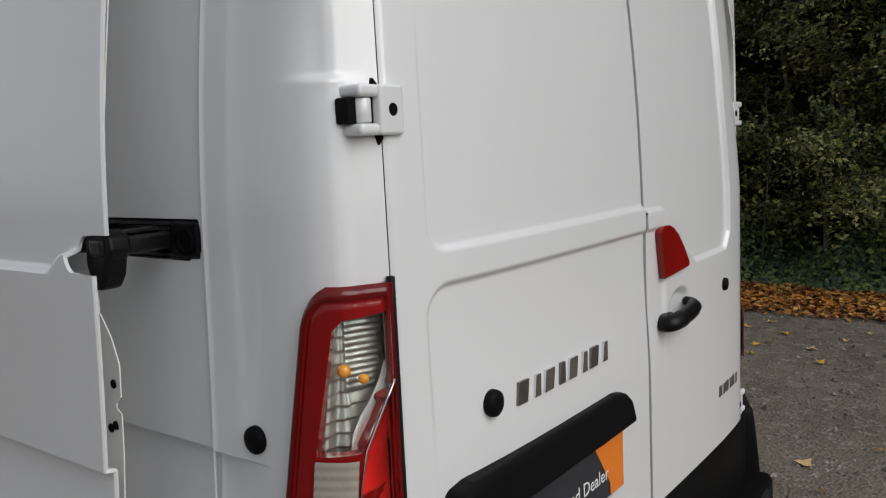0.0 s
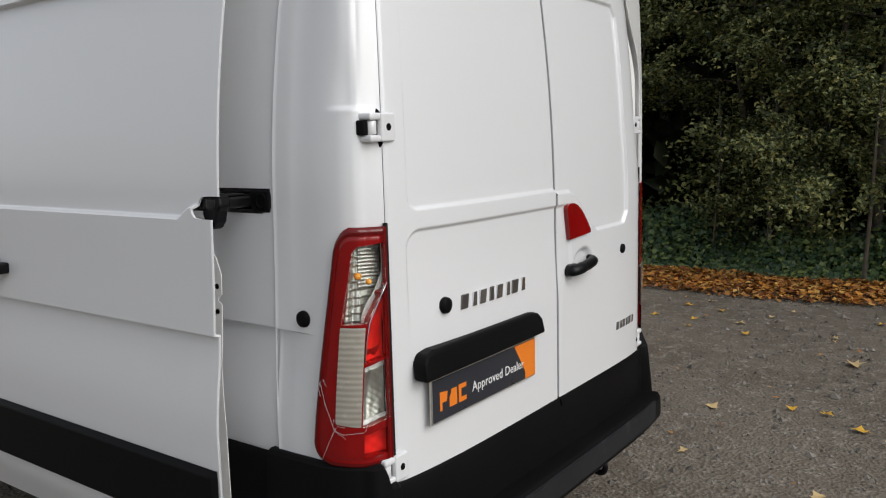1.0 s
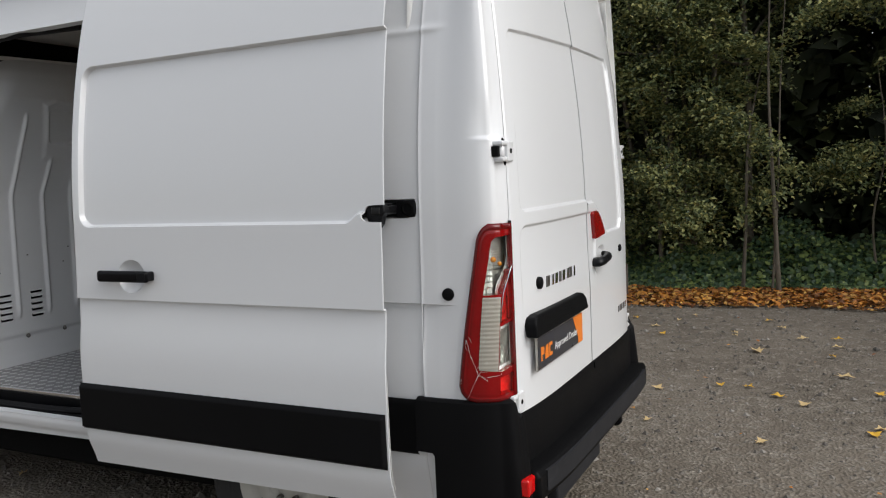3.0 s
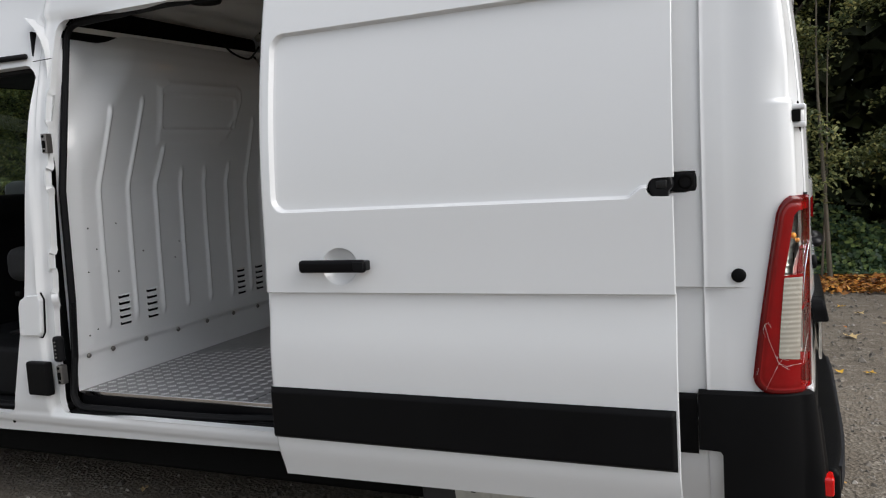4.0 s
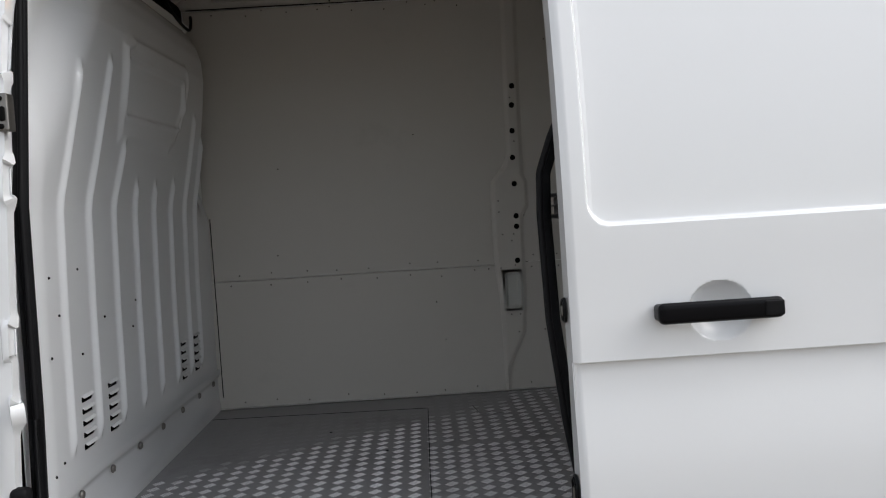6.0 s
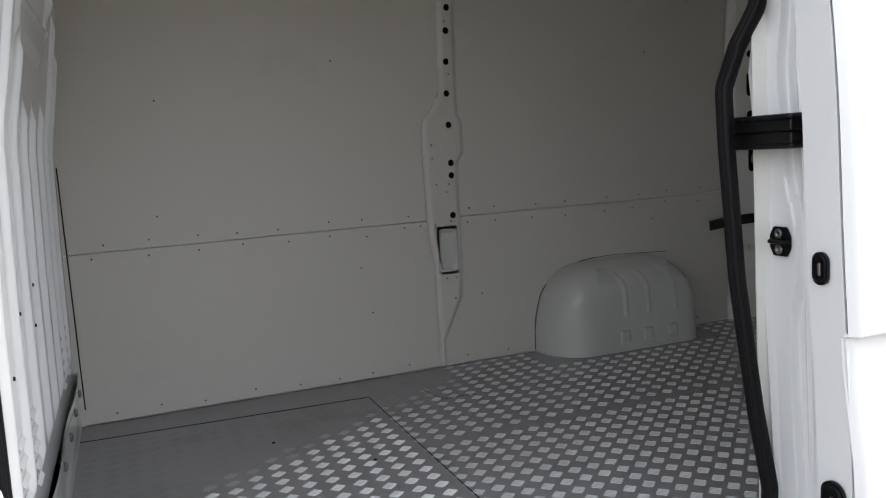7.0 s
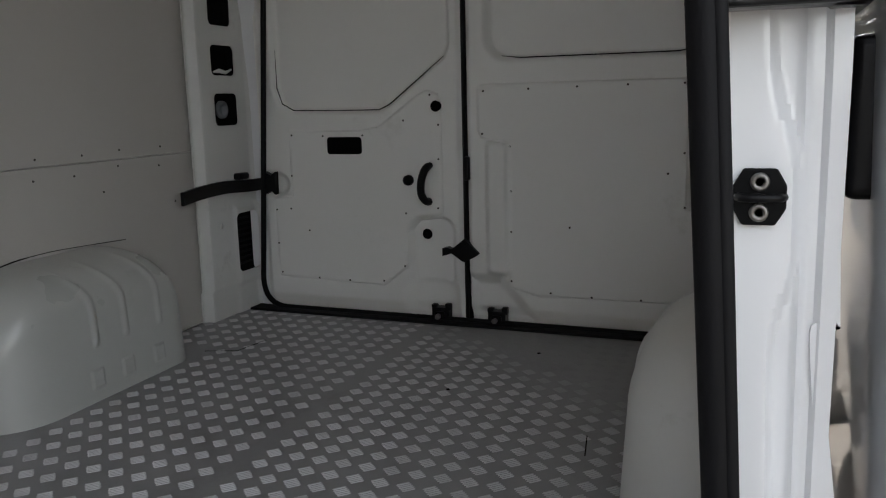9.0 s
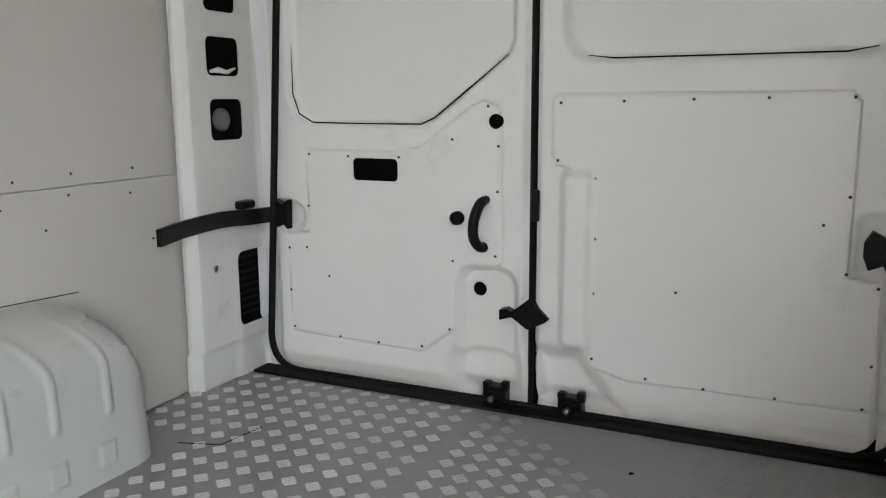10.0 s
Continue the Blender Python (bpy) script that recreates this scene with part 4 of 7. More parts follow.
tri = [(0.990, 1.322), (0.997, 1.330), (1.010, 1.335), (1.036, 1.335), (1.052, 1.331), (1.069, 1.324), (1.096, 1.306), (1.133, 1.269), (1.158, 1.238), (1.160, 1.231), (1.155, 1.226), (1.009, 1.218), (0.996, 1.287)]
part("red_reflector", extrude(tri, lambda u, v, d: (float(rear_x(u, v)) - 0.012 + d, u, v), 0.020), RED, door_r, "red triangular lamp", smooth=False)
rh = part("rear_handle", tube(curve_points([(-0.004, 1.006, 1.118), (0.020, 1.010, 1.118), (0.030, 1.06, 1.124), (0.029, 1.12, 1.131), (0.016, 1.162, 1.135), (-0.006, 1.176, 1.136)], 6), [0.020] * 12 + [0.018] * 11 + [0.015] * 8, 10, 0.8), TRIM, door_r, "black pull handle")
part("handle_base", rbox((-0.012, 1.008, 1.098), (0.014, 1.052, 1.136), 0.006, 2), TRIM, rh)

# ---- rear bumper ----
_bp = [corner(u, 0.7) for u in np.linspace(-0.335, U_END, 30)]
_bp = [(float(a), float(b)) for a, b, _ in _bp] + [(float(rear_x(y, 0.7)) - 0.008, y) for y in np.linspace(0.16, 1.66, 40)] + [(-0.05, 1.690), (-0.06, 1.704), (-0.068, 1.714), (-0.074, 1.722)]
_bs = np.concatenate([[0], np.cumsum([math.hypot(b[0] - a[0], b[1] - a[1]) for a, b in zip(_bp, _bp[1:])])])


def bumper_place(w, v):
    x, y = np.interp(w, _bs, [p[0] for p in _bp]), np.interp(w, _bs, [p[1] for p in _bp])
    e = 0.03
    tx = np.interp(w + e, _bs, [p[0] for p in _bp]) - np.interp(w - e, _bs, [p[0] for p in _bp])
    ty = np.interp(w + e, _bs, [p[1] for p in _bp]) - np.interp(w - e, _bs, [p[1] for p in _bp])
    n = np.maximum(np.hypot(tx, ty), 1e-6)
    rear = ss(0.275, 0.305, w) * ss(_bs[-1] - 0.025, _bs[-1] - 0.05, w)
    ledge = ss(0.352, 0.364, w) * ss(_bs[-1] - 0.060, _bs[-1] - 0.075, w)
    prof_v = [0, 0.04, 0.10, 0.45, 0.5, 0.56, 0.60, 0.78, 0.84, 1.0]
    side_o = np.interp(v, prof_v, [-0.01, 0.006, 0.016, 0.026, 0.026, 0.026, 0.026, 0.026, 0.024, -0.03])
    side_z = np.interp(v, prof_v, [0.772, 0.773, 0.768, 0.60, 0.58, 0.55, 0.53, 0.44, 0.40, 0.30])
    rear_o = np.interp(v, prof_v, [-0.012, 0.002, 0.006, 0.006, 0.008, 0.072, 0.080, 0.082, 0.070, -0.02])
    rear_z = np.interp(v, prof_v, [0.702, 0.704, 0.698, 0.540, 0.524, 0.520, 0.508, 0.440, 0.425, 0.40])
    rear_z = rear_z + (1 - ledge) * np.interp(v, prof_v, [0.012, 0.012, 0.012, 0.02, 0.0, -0.02, -0.02, 0.0, 0.0, -0.06])
    blk_o = np.interp(v, prof_v, [-0.01, 0.022, 0.034, 0.050, 0.053, 0.056, 0.058, 0.062, 0.058, 0.02])
    off = side_o * (1 - rear) + rear * (blk_o * (1 - ledge) + rear_o * ledge)
    drop = ss(0.312, 0.334, w) * ss(_bs[-1] - 0.025, _bs[-1] - 0.05, w)
    return x + off * ty / n, y - off * tx / n, side_z * (1 - drop) + rear_z * drop


bumper = part("rear_bumper", sheet("rear_bumper", steps(0, float(_bs[-1]), 0.02, (0.265, 0.345, 0.005), (0.348, 0.368, 0.002), (float(_bs[-1]) - 0.08, float(_bs[-1]) - 0.055, 0.0025)), np.array([0, 0.02, 0.04, 0.07, 0.10, 0.2, 0.32, 0.45, 0.475, 0.496, 0.5, 0.504, 0.53, 0.556, 0.56, 0.564, 0.58, 0.598, 0.60, 0.604, 0.65, 0.72, 0.78, 0.81, 0.84, 0.92, 1.0]), bumper_place, outline=lambda w, v: 0.068 * ss(0.445, 0.452, v) - w), BLACK, VAN, "black textured plastic rear bumper with a step")
thick(bumper, 0.008, -1)
part("red_reflector", rbox((-0.005, 0.050, 0.462), (0.036, 0.128, 0.520), 0.008, 2), RED_BRIGHT, bumper, "small red bumper reflector")
part("step_tread", sheet("step_tread", steps(0.165, 1.60, 0.02), steps(0, 1, 0.1), lambda y, q: (0.006 + 0.078 * np.minimum(q * 2, 1) + rear_x(y, 0.7), y, 0.5245 - 0.006 * np.minimum(q * 2, 1) - 0.072 * np.maximum(0, q * 2 - 1))), WORN, bumper, "worn grey step with scuffed edge")
thick(bumper.children[-1], 0.004, 1)
for k in range(3):
    part("tread_rib", tube([(0.022 + 0.018 * k + float(rear_x(y, 0.7)), y, 0.5265 - 0.0013 * k) for y in np.linspace(0.24, 1.57, 12)], 0.0025, 5), WORN, bumper)
# grey bead stands for the bright reflection along the ledge joint
part("ledge_gap", tube([(0.006 + float(rear_x(y, 0.7)), y, 0.527) for y in np.linspace(0.17, 0.93, 12)], 0.0016, 5), WORN, bumper)
part("step_skirt", rbox((0.02, 0.26, 0.36), (0.062, 0.80, 0.44), 0.008, 2), WORN, bumper, "worn grey lower skirt of the step")
part("seam_line", tube([(0.008, 0.937 + dy, z) for dy, z in ((0, 0.705), (0.001, 0.692), (0.008, 0.680))], 0.0025, 5), DARK, bumper)
eye_pts = [(0.02 + 0.024 * math.cos(q), 1.20, 0.385 + 0.024 * math.sin(q)) for q in np.linspace(0, 2 * math.pi, 14)[:-1]]
part("towing_eye", tube(eye_pts, 0.011, 8, 1, True), TRIM, VAN, "dark steel towing eye under the bumper")
part("underside", rbox((-5.2, 0.16, 0.26), (-0.1, 1.72, 0.53), 0.02, 1), DARK, VAN, "dark underside of the van")
part("mud_flap", rbox((-0.62, 0.10, 0.16), (-0.605, 0.36, 0.5), 0.004, 1), RUBBER, VAN, "black rubber mud flap")

part("side_strip", sheet("side_strip", steps(-0.60, -0.338, 0.02), steps(0.578, 0.768, 0.01), lambda u, z: corner(u, z, 0.012 * ss(0.578, 0.585, z) * ss(0.768, 0.760, z) + 0.002)), BLACK, VAN, "black protective side strip")

# wheels
def wheel(x, y, side):
    s = -1 if side < 0 else 1
    P = [(0.21, 0.00), (0.225, -0.012), (0.30, -0.022), (0.335, -0.010), (0.35, 0.02), (0.352, 0.09), (0.35, 0.15), (0.335, 0.18), (0.225, 0.185)]
    ty = part("wheel", lathe([(r, -s * h) for r, h in P], "Y", (x, y, 0.352), 40, False), TYRE, VAN, "wheel with a pale steel rim and black tyre")
    q = 1 if s < 0 else -1
    R = [(0.222, 0.004), (0.218, -0.004), (0.205, 0.002), (0.195, 0.03), (0.17, 0.045), (0.13, 0.02), (0.10, 0.015), (0.085, 0.03), (0.07, 0.045), (0.05, 0.03), (0.03, 0.02), (0.004, 0.02)]
    rim = part("rim", lathe([(r, q * h) for r, h in R], "Y", (x, y, 0.352), 40, False), RIM, ty, "pale steel rim")
    for k in range(10):
        a = 2 * math.pi * k / 10
        part("rim_hole", lathe([(0.019, q * 0.024), (0.016, q * 0.034)], "Y", (x + 0.15 * math.cos(a), y - q * 0.0, 0.352 + 0.15 * math.sin(a)), 10), DARK, rim)
    for k in range(5):
        a = 2 * math.pi * (k + 0.3) / 5
        part("wheel_nut", lathe([(0.011, q * 0.034), (0.011, q * 0.010), (0.007, q * 0.004)], "Y", (x + 0.062 * math.cos(a), y, 0.352 + 0.062 * math.sin(a)), 6), STEEL, rim)


for x in (-0.98, -4.66):
    wheel(x, 0.075, -1)
    wheel(x, 1.865, 1)

# ---- sliding door, standing open ----
def slide_place(x, z):
    zb = 1.376 + 0.030 * ss(-0.515, -0.462, x)
    reg = np.maximum(np.maximum(-1.752 - x, zb - z), z - 1.997)
    dx, dz = np.maximum(-1.752 + 0.05 - x, 0), np.maximum(np.maximum(zb + 0.05 - z, z - 1.947), 0)
    reg = np.where((dx > 0) & (dz > 0), np.hypot(dx, dz) - 0.05, reg)
    cup = np.hypot((x + 1.488) / 0.068, (z - 1.183) / 0.062)
    off = -0.023 * ss(0.004, -0.005, reg) + crease(z) - 0.040 * np.clip(1 - cup ** 2, 0, 1) ** 0.65
    off = off - 0.012 * ss(0.012, 0.0, x + 1.802) - 0.002 * ss(0.003, 0.0, -0.376 - x)
    return x, slide_y(x, z) - off, z


NOTCH = lambda x, z: rr(x, z, -0.452, -0.30, 1.376, 1.430, 0.026)
slider = part("sliding_door", sheet("sliding_door", steps(-1.802, -0.376, 0.03, (-1.802, -1.77, 0.006), (-1.77, -1.735, 0.0025), (-1.73, -1.68, 0.005), (-1.57, -1.405, 0.0035), (-0.54, -0.44, 0.006), (-0.40, -0.38, 0.005), (-0.379, -0.376, 0.001)),
    steps(0.36, 2.31, 0.03, (1.04, 1.08, 0.006), (1.085, 1.096, 0.0012), (1.11, 1.26, 0.0035), (1.33, 1.366, 0.005), (1.367, 1.415, 0.0025), (1.42, 1.45, 0.005), (1.93, 1.98, 0.006), (1.984, 2.006, 0.0025)), slide_place,
    outline=lambda x, z: rr(x, z, -1.802, -0.376, 0.412 + 0.012 * (x + 1.8), 2.30, 0.014), holes=[NOTCH]), PAINT, VAN, "white sliding side door slid open along the van")
thick(slider, 0.006, -1)
part("door_shell", sheet("door_shell", steps(-1.800, -0.68, 0.04), steps(0.43, 2.28, 0.05), lambda x, z: (x, slide_y(x, z) + 0.040 - 0.021 * ss(-1.66, -1.76, x), z)), PAINT, slider, "white inner shell of the door")
thick(slider.children[-1], 0.070, -1)
strip_pts = lambda z: 0.016 * ss(0.566, 0.578, z) * ss(0.752, 0.738, z)
part("door_strip", sheet("door_strip", steps(-1.80, -0.384, 0.04, (-0.40, -0.384, 0.004), (-1.80, -1.785, 0.004)), steps(0.566, 0.752, 0.006), lambda x, z: (x, slide_y(x, z) - crease(z) - 0.002 - strip_pts(z) * ss(-1.80, -1.79, x) * ss(-0.384, -0.394, x), z)), BLACK, slider, "wide black protective strip")
hd = part("door_handle", rbox((-1.629, -0.154, 1.165), (-1.369, -0.130, 1.209), 0.012, 3), GLOSS, slider, "black bar handle over a round recess")
for x0, x1 in ((-1.629, -1.585), (-1.413, -1.369)):
    part("handle_foot", rbox((x0, -0.146, 1.170), (x1, -0.106, 1.205), 0.007, 2), TRIM, hd)
part("key_cover", rbox((-1.412, -0.157, 1.172), (-1.372, -0.151, 1.203), 0.003, 2), CAB, hd)
# things on the door's front edge
for z, r0, r1, y in ((1.197, 0.0155, 0.027, -0.052), (0.803, 0.024, 0.042, -0.074)):
    ring = [(y + r0 * math.cos(q), z + (r1 - r0) * (1 if math.sin(q) > 0 else -1) + r0 * math.sin(q)) for q in np.linspace(0, 2 * math.pi, 25)[:-1]]
    lp = part("edge_latch", extrude(ring, lambda u, v, d: (-1.8025 - d, u, v), 0.006), TRIM, slider, "black latch opening in the door edge", smooth=False)
    rim = [(y + (u - y) * 0.78, z + (v - z) * 0.82) for u, v in ring]
    part("latch_rim", tube([(-1.8095, u, v) for u, v in rim], 0.0022, 6, 1, True), TRIM, lp)
    part("latch_bar", rbox((-1.8125, y - r0 * 0.28, z - r1 * 0.42), (-1.806, y + r0 * 0.10, z + r1 * 0.38), 0.002, 2), STEEL, lp, "steel catch")
    part("latch_slot", extrude([(y + (u - y) * 0.5, z + (v - z) * 0.62) for u, v in ring], lambda u, v, d: (-1.8088 - d, u, v), 0.0012), DARK, lp, smooth=False)
part("inner_handle", rbox((-1.62, -0.022, 1.205), (-1.50, 0.030, 1.375), 0.014, 3), TRIM, slider, "black inner door handle")
# flange and roller arm at the door's rear edge
FLANGE_Z = [0.47, 0.86, 1.00, 1.055, 1.10, 1.160, 1.168, 1.176, 1.184, 1.235, 1.275, 1.310, 1.43, 1.50, 1.62, 1.72, 1.90, 2.27]
FLANGE_X = [-0.4, -0.402, -0.41, -0.406, -0.404, -0.404, -0.417, -0.417, -0.404, -0.404, -0.422, -0.449, -0.449, -0.426, -0.408, -0.404, -0.403, -0.405]
flange = part("edge_flange", sheet("edge_flange", steps(-0.50, -0.40, 0.004), steps(0.47, 2.27, 0.01, (1.0, 1.3, 0.004)), lambda x, z: (x, slide_y(x, z) + 0.047, z),
    outline=lambda x, z: x - np.interp(z, FLANGE_Z, FLANGE_X), holes=[lambda x, z: rr(x, z, -0.56, -0.38, 1.372, 1.436, 0.012)]), INNER, slider, "white inner edge of the door with round holes")
thick(flange, 0.002, -1)
for x, z in ((-0.419, 1.205), (-0.418, 1.142), (-0.431, 1.136)):
    part("flange_hole", plug((x, float(slide_y(x, z)) + 0.0455, z), "Y", 0.007, -0.002), DARK, flange)
arm_y = lambda v: float(door_y(v)) - 0.025
hook = [(-0.448, 1.425), (-0.440, 1.434), (-0.405, 1.436), (-0.384, 1.426), (-0.380, 1.405), (-0.392, 1.392), (-0.398, 1.366), (-0.412, 1.348), (-0.428, 1.346), (-0.438, 1.362), (-0.446, 1.378), (-0.449, 1.388)]
arm = part("roller_arm", extrude(hook, lambda u, v, d: (u, arm_y(v) + 0.031 + d, v), 0.036), TRIM, slider, "black hooked roller arm in the rail", smooth=False)
bv = arm.modifiers.new("round", "BEVEL")
bv.width, bv.segments, bv.limit_method = 0.006, 3, "ANGLE"
part("arm_bar", rbox((-0.430, -0.075, 1.396), (-0.396, 0.052, 1.424), 0.006, 2), SCUFFED, arm)
part("arm_bar", rbox((-0.438, -0.070, 1.424), (-0.404, 0.030, 1.431), 0.003, 1), TRIM, arm)
for x in (-0.432, -0.398):
    part("roller", lathe([(0.011, -0.012), (0.013, -0.010), (0.013, 0.010), (0.011, 0.012)], "Z", (x, 0.056, 1.410), 14), STEEL, arm, "steel roller")

# fittings on the front pillar
pil_y = lambda z: float(body_y(z)) + 0.002
FX, FZ = -3.187, 0.962
flap_form = [(-0.084, -0.09), (0.052, -0.09), (0.064, -0.075), (0.072, 0.065), (0.058, 0.091), (-0.03, 0.085), (-0.068, 0.065), (-0.08, 0.035)]
fuel = part("fuel_flap", extrude([(FX + 0.04 + 0.88 * u, FZ + v) for u, v in flap_form], lambda u, v, d: (u, pil_y(v) - 0.012 + d, v), 0.018), PAINT, VAN, "white fuel flap in the door pillar", smooth=False)
bv = fuel.modifiers.new("round", "BEVEL")
bv.width, bv.segments, bv.limit_method = 0.004, 2, "ANGLE"
part("flap_gap", tube([(FX + 0.04 + 0.88 * u, pil_y(FZ + v) + 0.006, FZ + v) for u, v in ((-0.09, -0.097), (0.055, -0.098), (0.073, -0.075), (0.082, 0.07), (0.06, 0.099))], 0.004, 5), DARK, fuel)
part("flap_corner", rbox((FX - 0.055, pil_y(1.05) - 0.004, 1.046), (FX - 0.030, pil_y(1.05) + 0.01, 1.066), 0.002, 1), DARK, fuel)
part("pillar_strip", rbox((-3.188, pil_y(0.69) - 0.028, 0.608), (-3.060, pil_y(0.69) + 0.01, 0.758), 0.010, 3), BLACK, VAN, "short black trim strip on the pillar")
gm = part("pillar_plug", rbox((-3.058, 0.024, 0.752), (-3.014, 0.062, 0.866), 0.014, 3), RUBBER, VAN, "black rubber contact block with steel pins")
for k in range(5):
    part("contact_pin", plug((-3.036, 0.024, 0.774 + 0.017 * k), "Y", 0.004, -0.004), STEEL, gm)
for x, z in ((-3.014, 0.700), (-3.014, 1.706)):
    lk = part("pillar_latch", rbox((x - 0.014, pil_y(z) - 0.004, z - 0.042), (x + 0.016, pil_y(z) + 0.03, z + 0.042), 0.004, 2), STEEL, VAN, "steel door latch plate")
    part("latch_hole", rbox((x - 0.006, pil_y(z) - 0.010, z - 0.020), (x + 0.010, pil_y(z) + 0.0, z + 0.012), 0.003, 1), DARK, lk)
    for dz in (-0.032, 0.03):
        part("screw", plug((x, pil_y(z) - 0.004, z + dz), "Y", 0.006, -0.004), DARK, lk)
part("frame_hole", plug((-3.36, pil_y(0.47) + 0.003, 0.462), "Y", 0.008, -0.003), DARK, side_frame)
part("drip_strip", tube([(-3.9, 0.125, 2.098), (-3.4, 0.125, 2.098), (-3.14, 0.125, 2.094)], 0.012, 6), TRIM, VAN, "black drip strip over the cab door")

# ---- cargo space ----
def wall_y(z):
    return 1.845 - 0.14 * np.maximum(0, np.asarray(z, float) - 1.55) ** 2


def near_wall_y(z):
    return 0.10 + 0.17 * np.maximum(0, np.asarray(z, float) - 1.55) ** 2


floor_plate = part("cargo_floor", rbox((-3.06, 0.150, FLOOR - 0.012), (-0.155, 1.845, FLOOR), 0.001, 1), ALU, VAN, "grey aluminium tread plate floor", smooth=False)


SHEETS = ((-1.055, 0.0622, 1.469, 0.0577, -2.119, -0.18, 1.077, 1.83), (-1.348, 0.0545, 0.984, 0.0545, -2.119, -0.18, 0.165, 1.077), (-2.17, 0.0600, 1.03, 0.0566, -3.035, -2.124, 0.165, 1.63))
BARE = ((-1.375, -0.60, 1.60, 1.9), (-1.375, -0.60, 0, 0.305), (-3.1, -2.13, 1.63, 1.9))


def tread_fade(x, y):
    """How far the bars fade, by the near rear corner and in the far front corner: dimness put into colour and height.
    """
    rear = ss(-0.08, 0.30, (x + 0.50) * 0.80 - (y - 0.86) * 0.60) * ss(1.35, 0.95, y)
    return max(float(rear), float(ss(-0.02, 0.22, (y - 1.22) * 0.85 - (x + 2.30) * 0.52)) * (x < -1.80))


def treads(level, plates):
    """Patches of five parallel raised bars, all lying slantwise, cut off at the joints; three sheets differ in pitch."""
    verts, faces, turn, rng = [], [], math.radians(-45), random.Random(31)
    ca, sa = math.cos(turn), math.sin(turn)
    for x_on, px, y_on, py, x0, x1, y0, y1 in plates:
        for i in range(math.floor((x0 - x_on) / px), math.ceil((x1 - x_on) / px) + 1):
            for j in range(math.floor((y0 - y_on) / py), math.ceil((y1 - y_on) / py) + 1):
                cx, cy = x_on + px * i, y_on + py * j
                # fade of this patch, with a little random scatter
                worn = tread_fade(cx, cy) + 0.16 * (rng.random() - 0.5)
                if (worn > 0.25) + (worn > 0.62) != level or any(u0 < cx < u1 and v0 < cy < v1 for u0, u1, v0, v1 in BARE):
                    continue
                for k in range(5):
                    o, h, w, l = (k - 2) * 0.0071, (0.0017, 0.0011, 0.0006)[level], 0.0027, (0.0142, 0.0150, 0.0152, 0.0150, 0.0142)[k]
                    if not (x0 < cx - o * sa < x1 and y0 < cy + o * ca < y1):
                        continue
                    b = len(verts)
                    ring = ((-l, 0), (-l * 0.78, -w), (l * 0.78, -w), (l, 0), (l * 0.78, w), (-l * 0.78, w))
                    for u, v, z in [(a, c + o, 0) for a, c in ring] + [(a * 0.90, c * 0.5 + o, h) for a, c in ring]:
                        verts.append((cx + u * ca - v * sa, cy + u * sa + v * ca, FLOOR + z + 0.0001))
                    faces += [(b + q, b + (q + 1) % 6, b + 6 + (q + 1) % 6, b + 6 + q) for q in range(6)] + [tuple(range(b + 6, b + 12))]
    return made("tread_pattern", verts, faces)


# tread tones follow the light: bright by the door, dull in two corners
for level, plates, mat, words in ((0, SHEETS[:2], TREAD, "scuffed raised tread bars"), (0, SHEETS[2:], TREAD_LIT, "raised tread bars by the side door, coloured as lit"), (1, SHEETS, TREAD_DULL, "tread bars half faded, lower and duller"), (2, SHEETS, ALU, "tread bars faded to the plate colour, almost flat")):
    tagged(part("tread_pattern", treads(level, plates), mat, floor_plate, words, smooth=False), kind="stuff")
for pts in ([(-2.118, 0.155), (-2.122, 0.8), (-2.12, 1.62)], [(-3.05, 1.675), (-2.6, 1.65), (-2.125, 1.622)], [(-1.93, 1.605), (-1.907, 1.455), (-1.79, 1.458)], [(-0.63, 1.635), (-0.60, 1.54), (-0.48, 1.518)], [(-1.0, 0.415), (-0.90, 0.43)]):
    part("floor_joint", tube([(x, y, FLOOR + 0.0006) for x, y in pts], 0.0015, 5), DARK, floor_plate)
screws("floor_mark", [(-0.366, 0.672, FLOOR), (-2.27, 1.05, FLOOR), (-0.72, 0.82, FLOOR), (-1.3, 0.72, FLOOR), (-2.5, 1.34, FLOOR)], "Z", DARK, floor_plate, 0.006, 0.002)
part("floor_edge", rbox((-3.02, 0.142, FLOOR - 0.018), (-1.75, 0.152, FLOOR + 0.003), 0.002, 1), CHROME, floor_plate, "bright metal edge strip")
step_well = part("step_well", rbox((-3.04, 0.05, 0.44), (-1.74, 0.149, 0.524), 0.004, 1), RUBBER, VAN, "black step well under the side door")
part("step_riser", rbox((-3.04, 0.143, 0.522), (-1.74, 0.150, 0.577), 0.001, 1), TRIM, step_well)
for y in (0.075, 0.105, 0.13):
    part("step_rib", tube([(-3.0, y, 0.526), (-1.77, y, 0.526)], 0.005, 6), TRIM, step_well)

# painted lining of the far wall
wall_place = lambda x, z: (x, wall_y(z), z)
ARCH_CUT = lambda x, z: np.where(x > -0.98, rr(x, z, -1.335, -0.62, 0.3, 0.94, 0.2), rr(x, z, -1.345, -0.60, 0.3, 0.945, 0.21))
PIL_L = [(-1.700, 2.4), (-1.700, 1.66), (-1.722, 1.60), (-1.778, 1.54), (-1.783, 1.46), (-1.781, 1.165), (-1.765, 1.0), (-1.762, 0.6)]
PIL_R = [(-1.628, 2.4), (-1.628, 1.56), (-1.612, 1.53), (-1.612, 1.42), (-1.64, 1.38), (-1.645, 1.0), (-1.655, 0.86), (-1.735, 0.70), (-1.738, 0.6)]
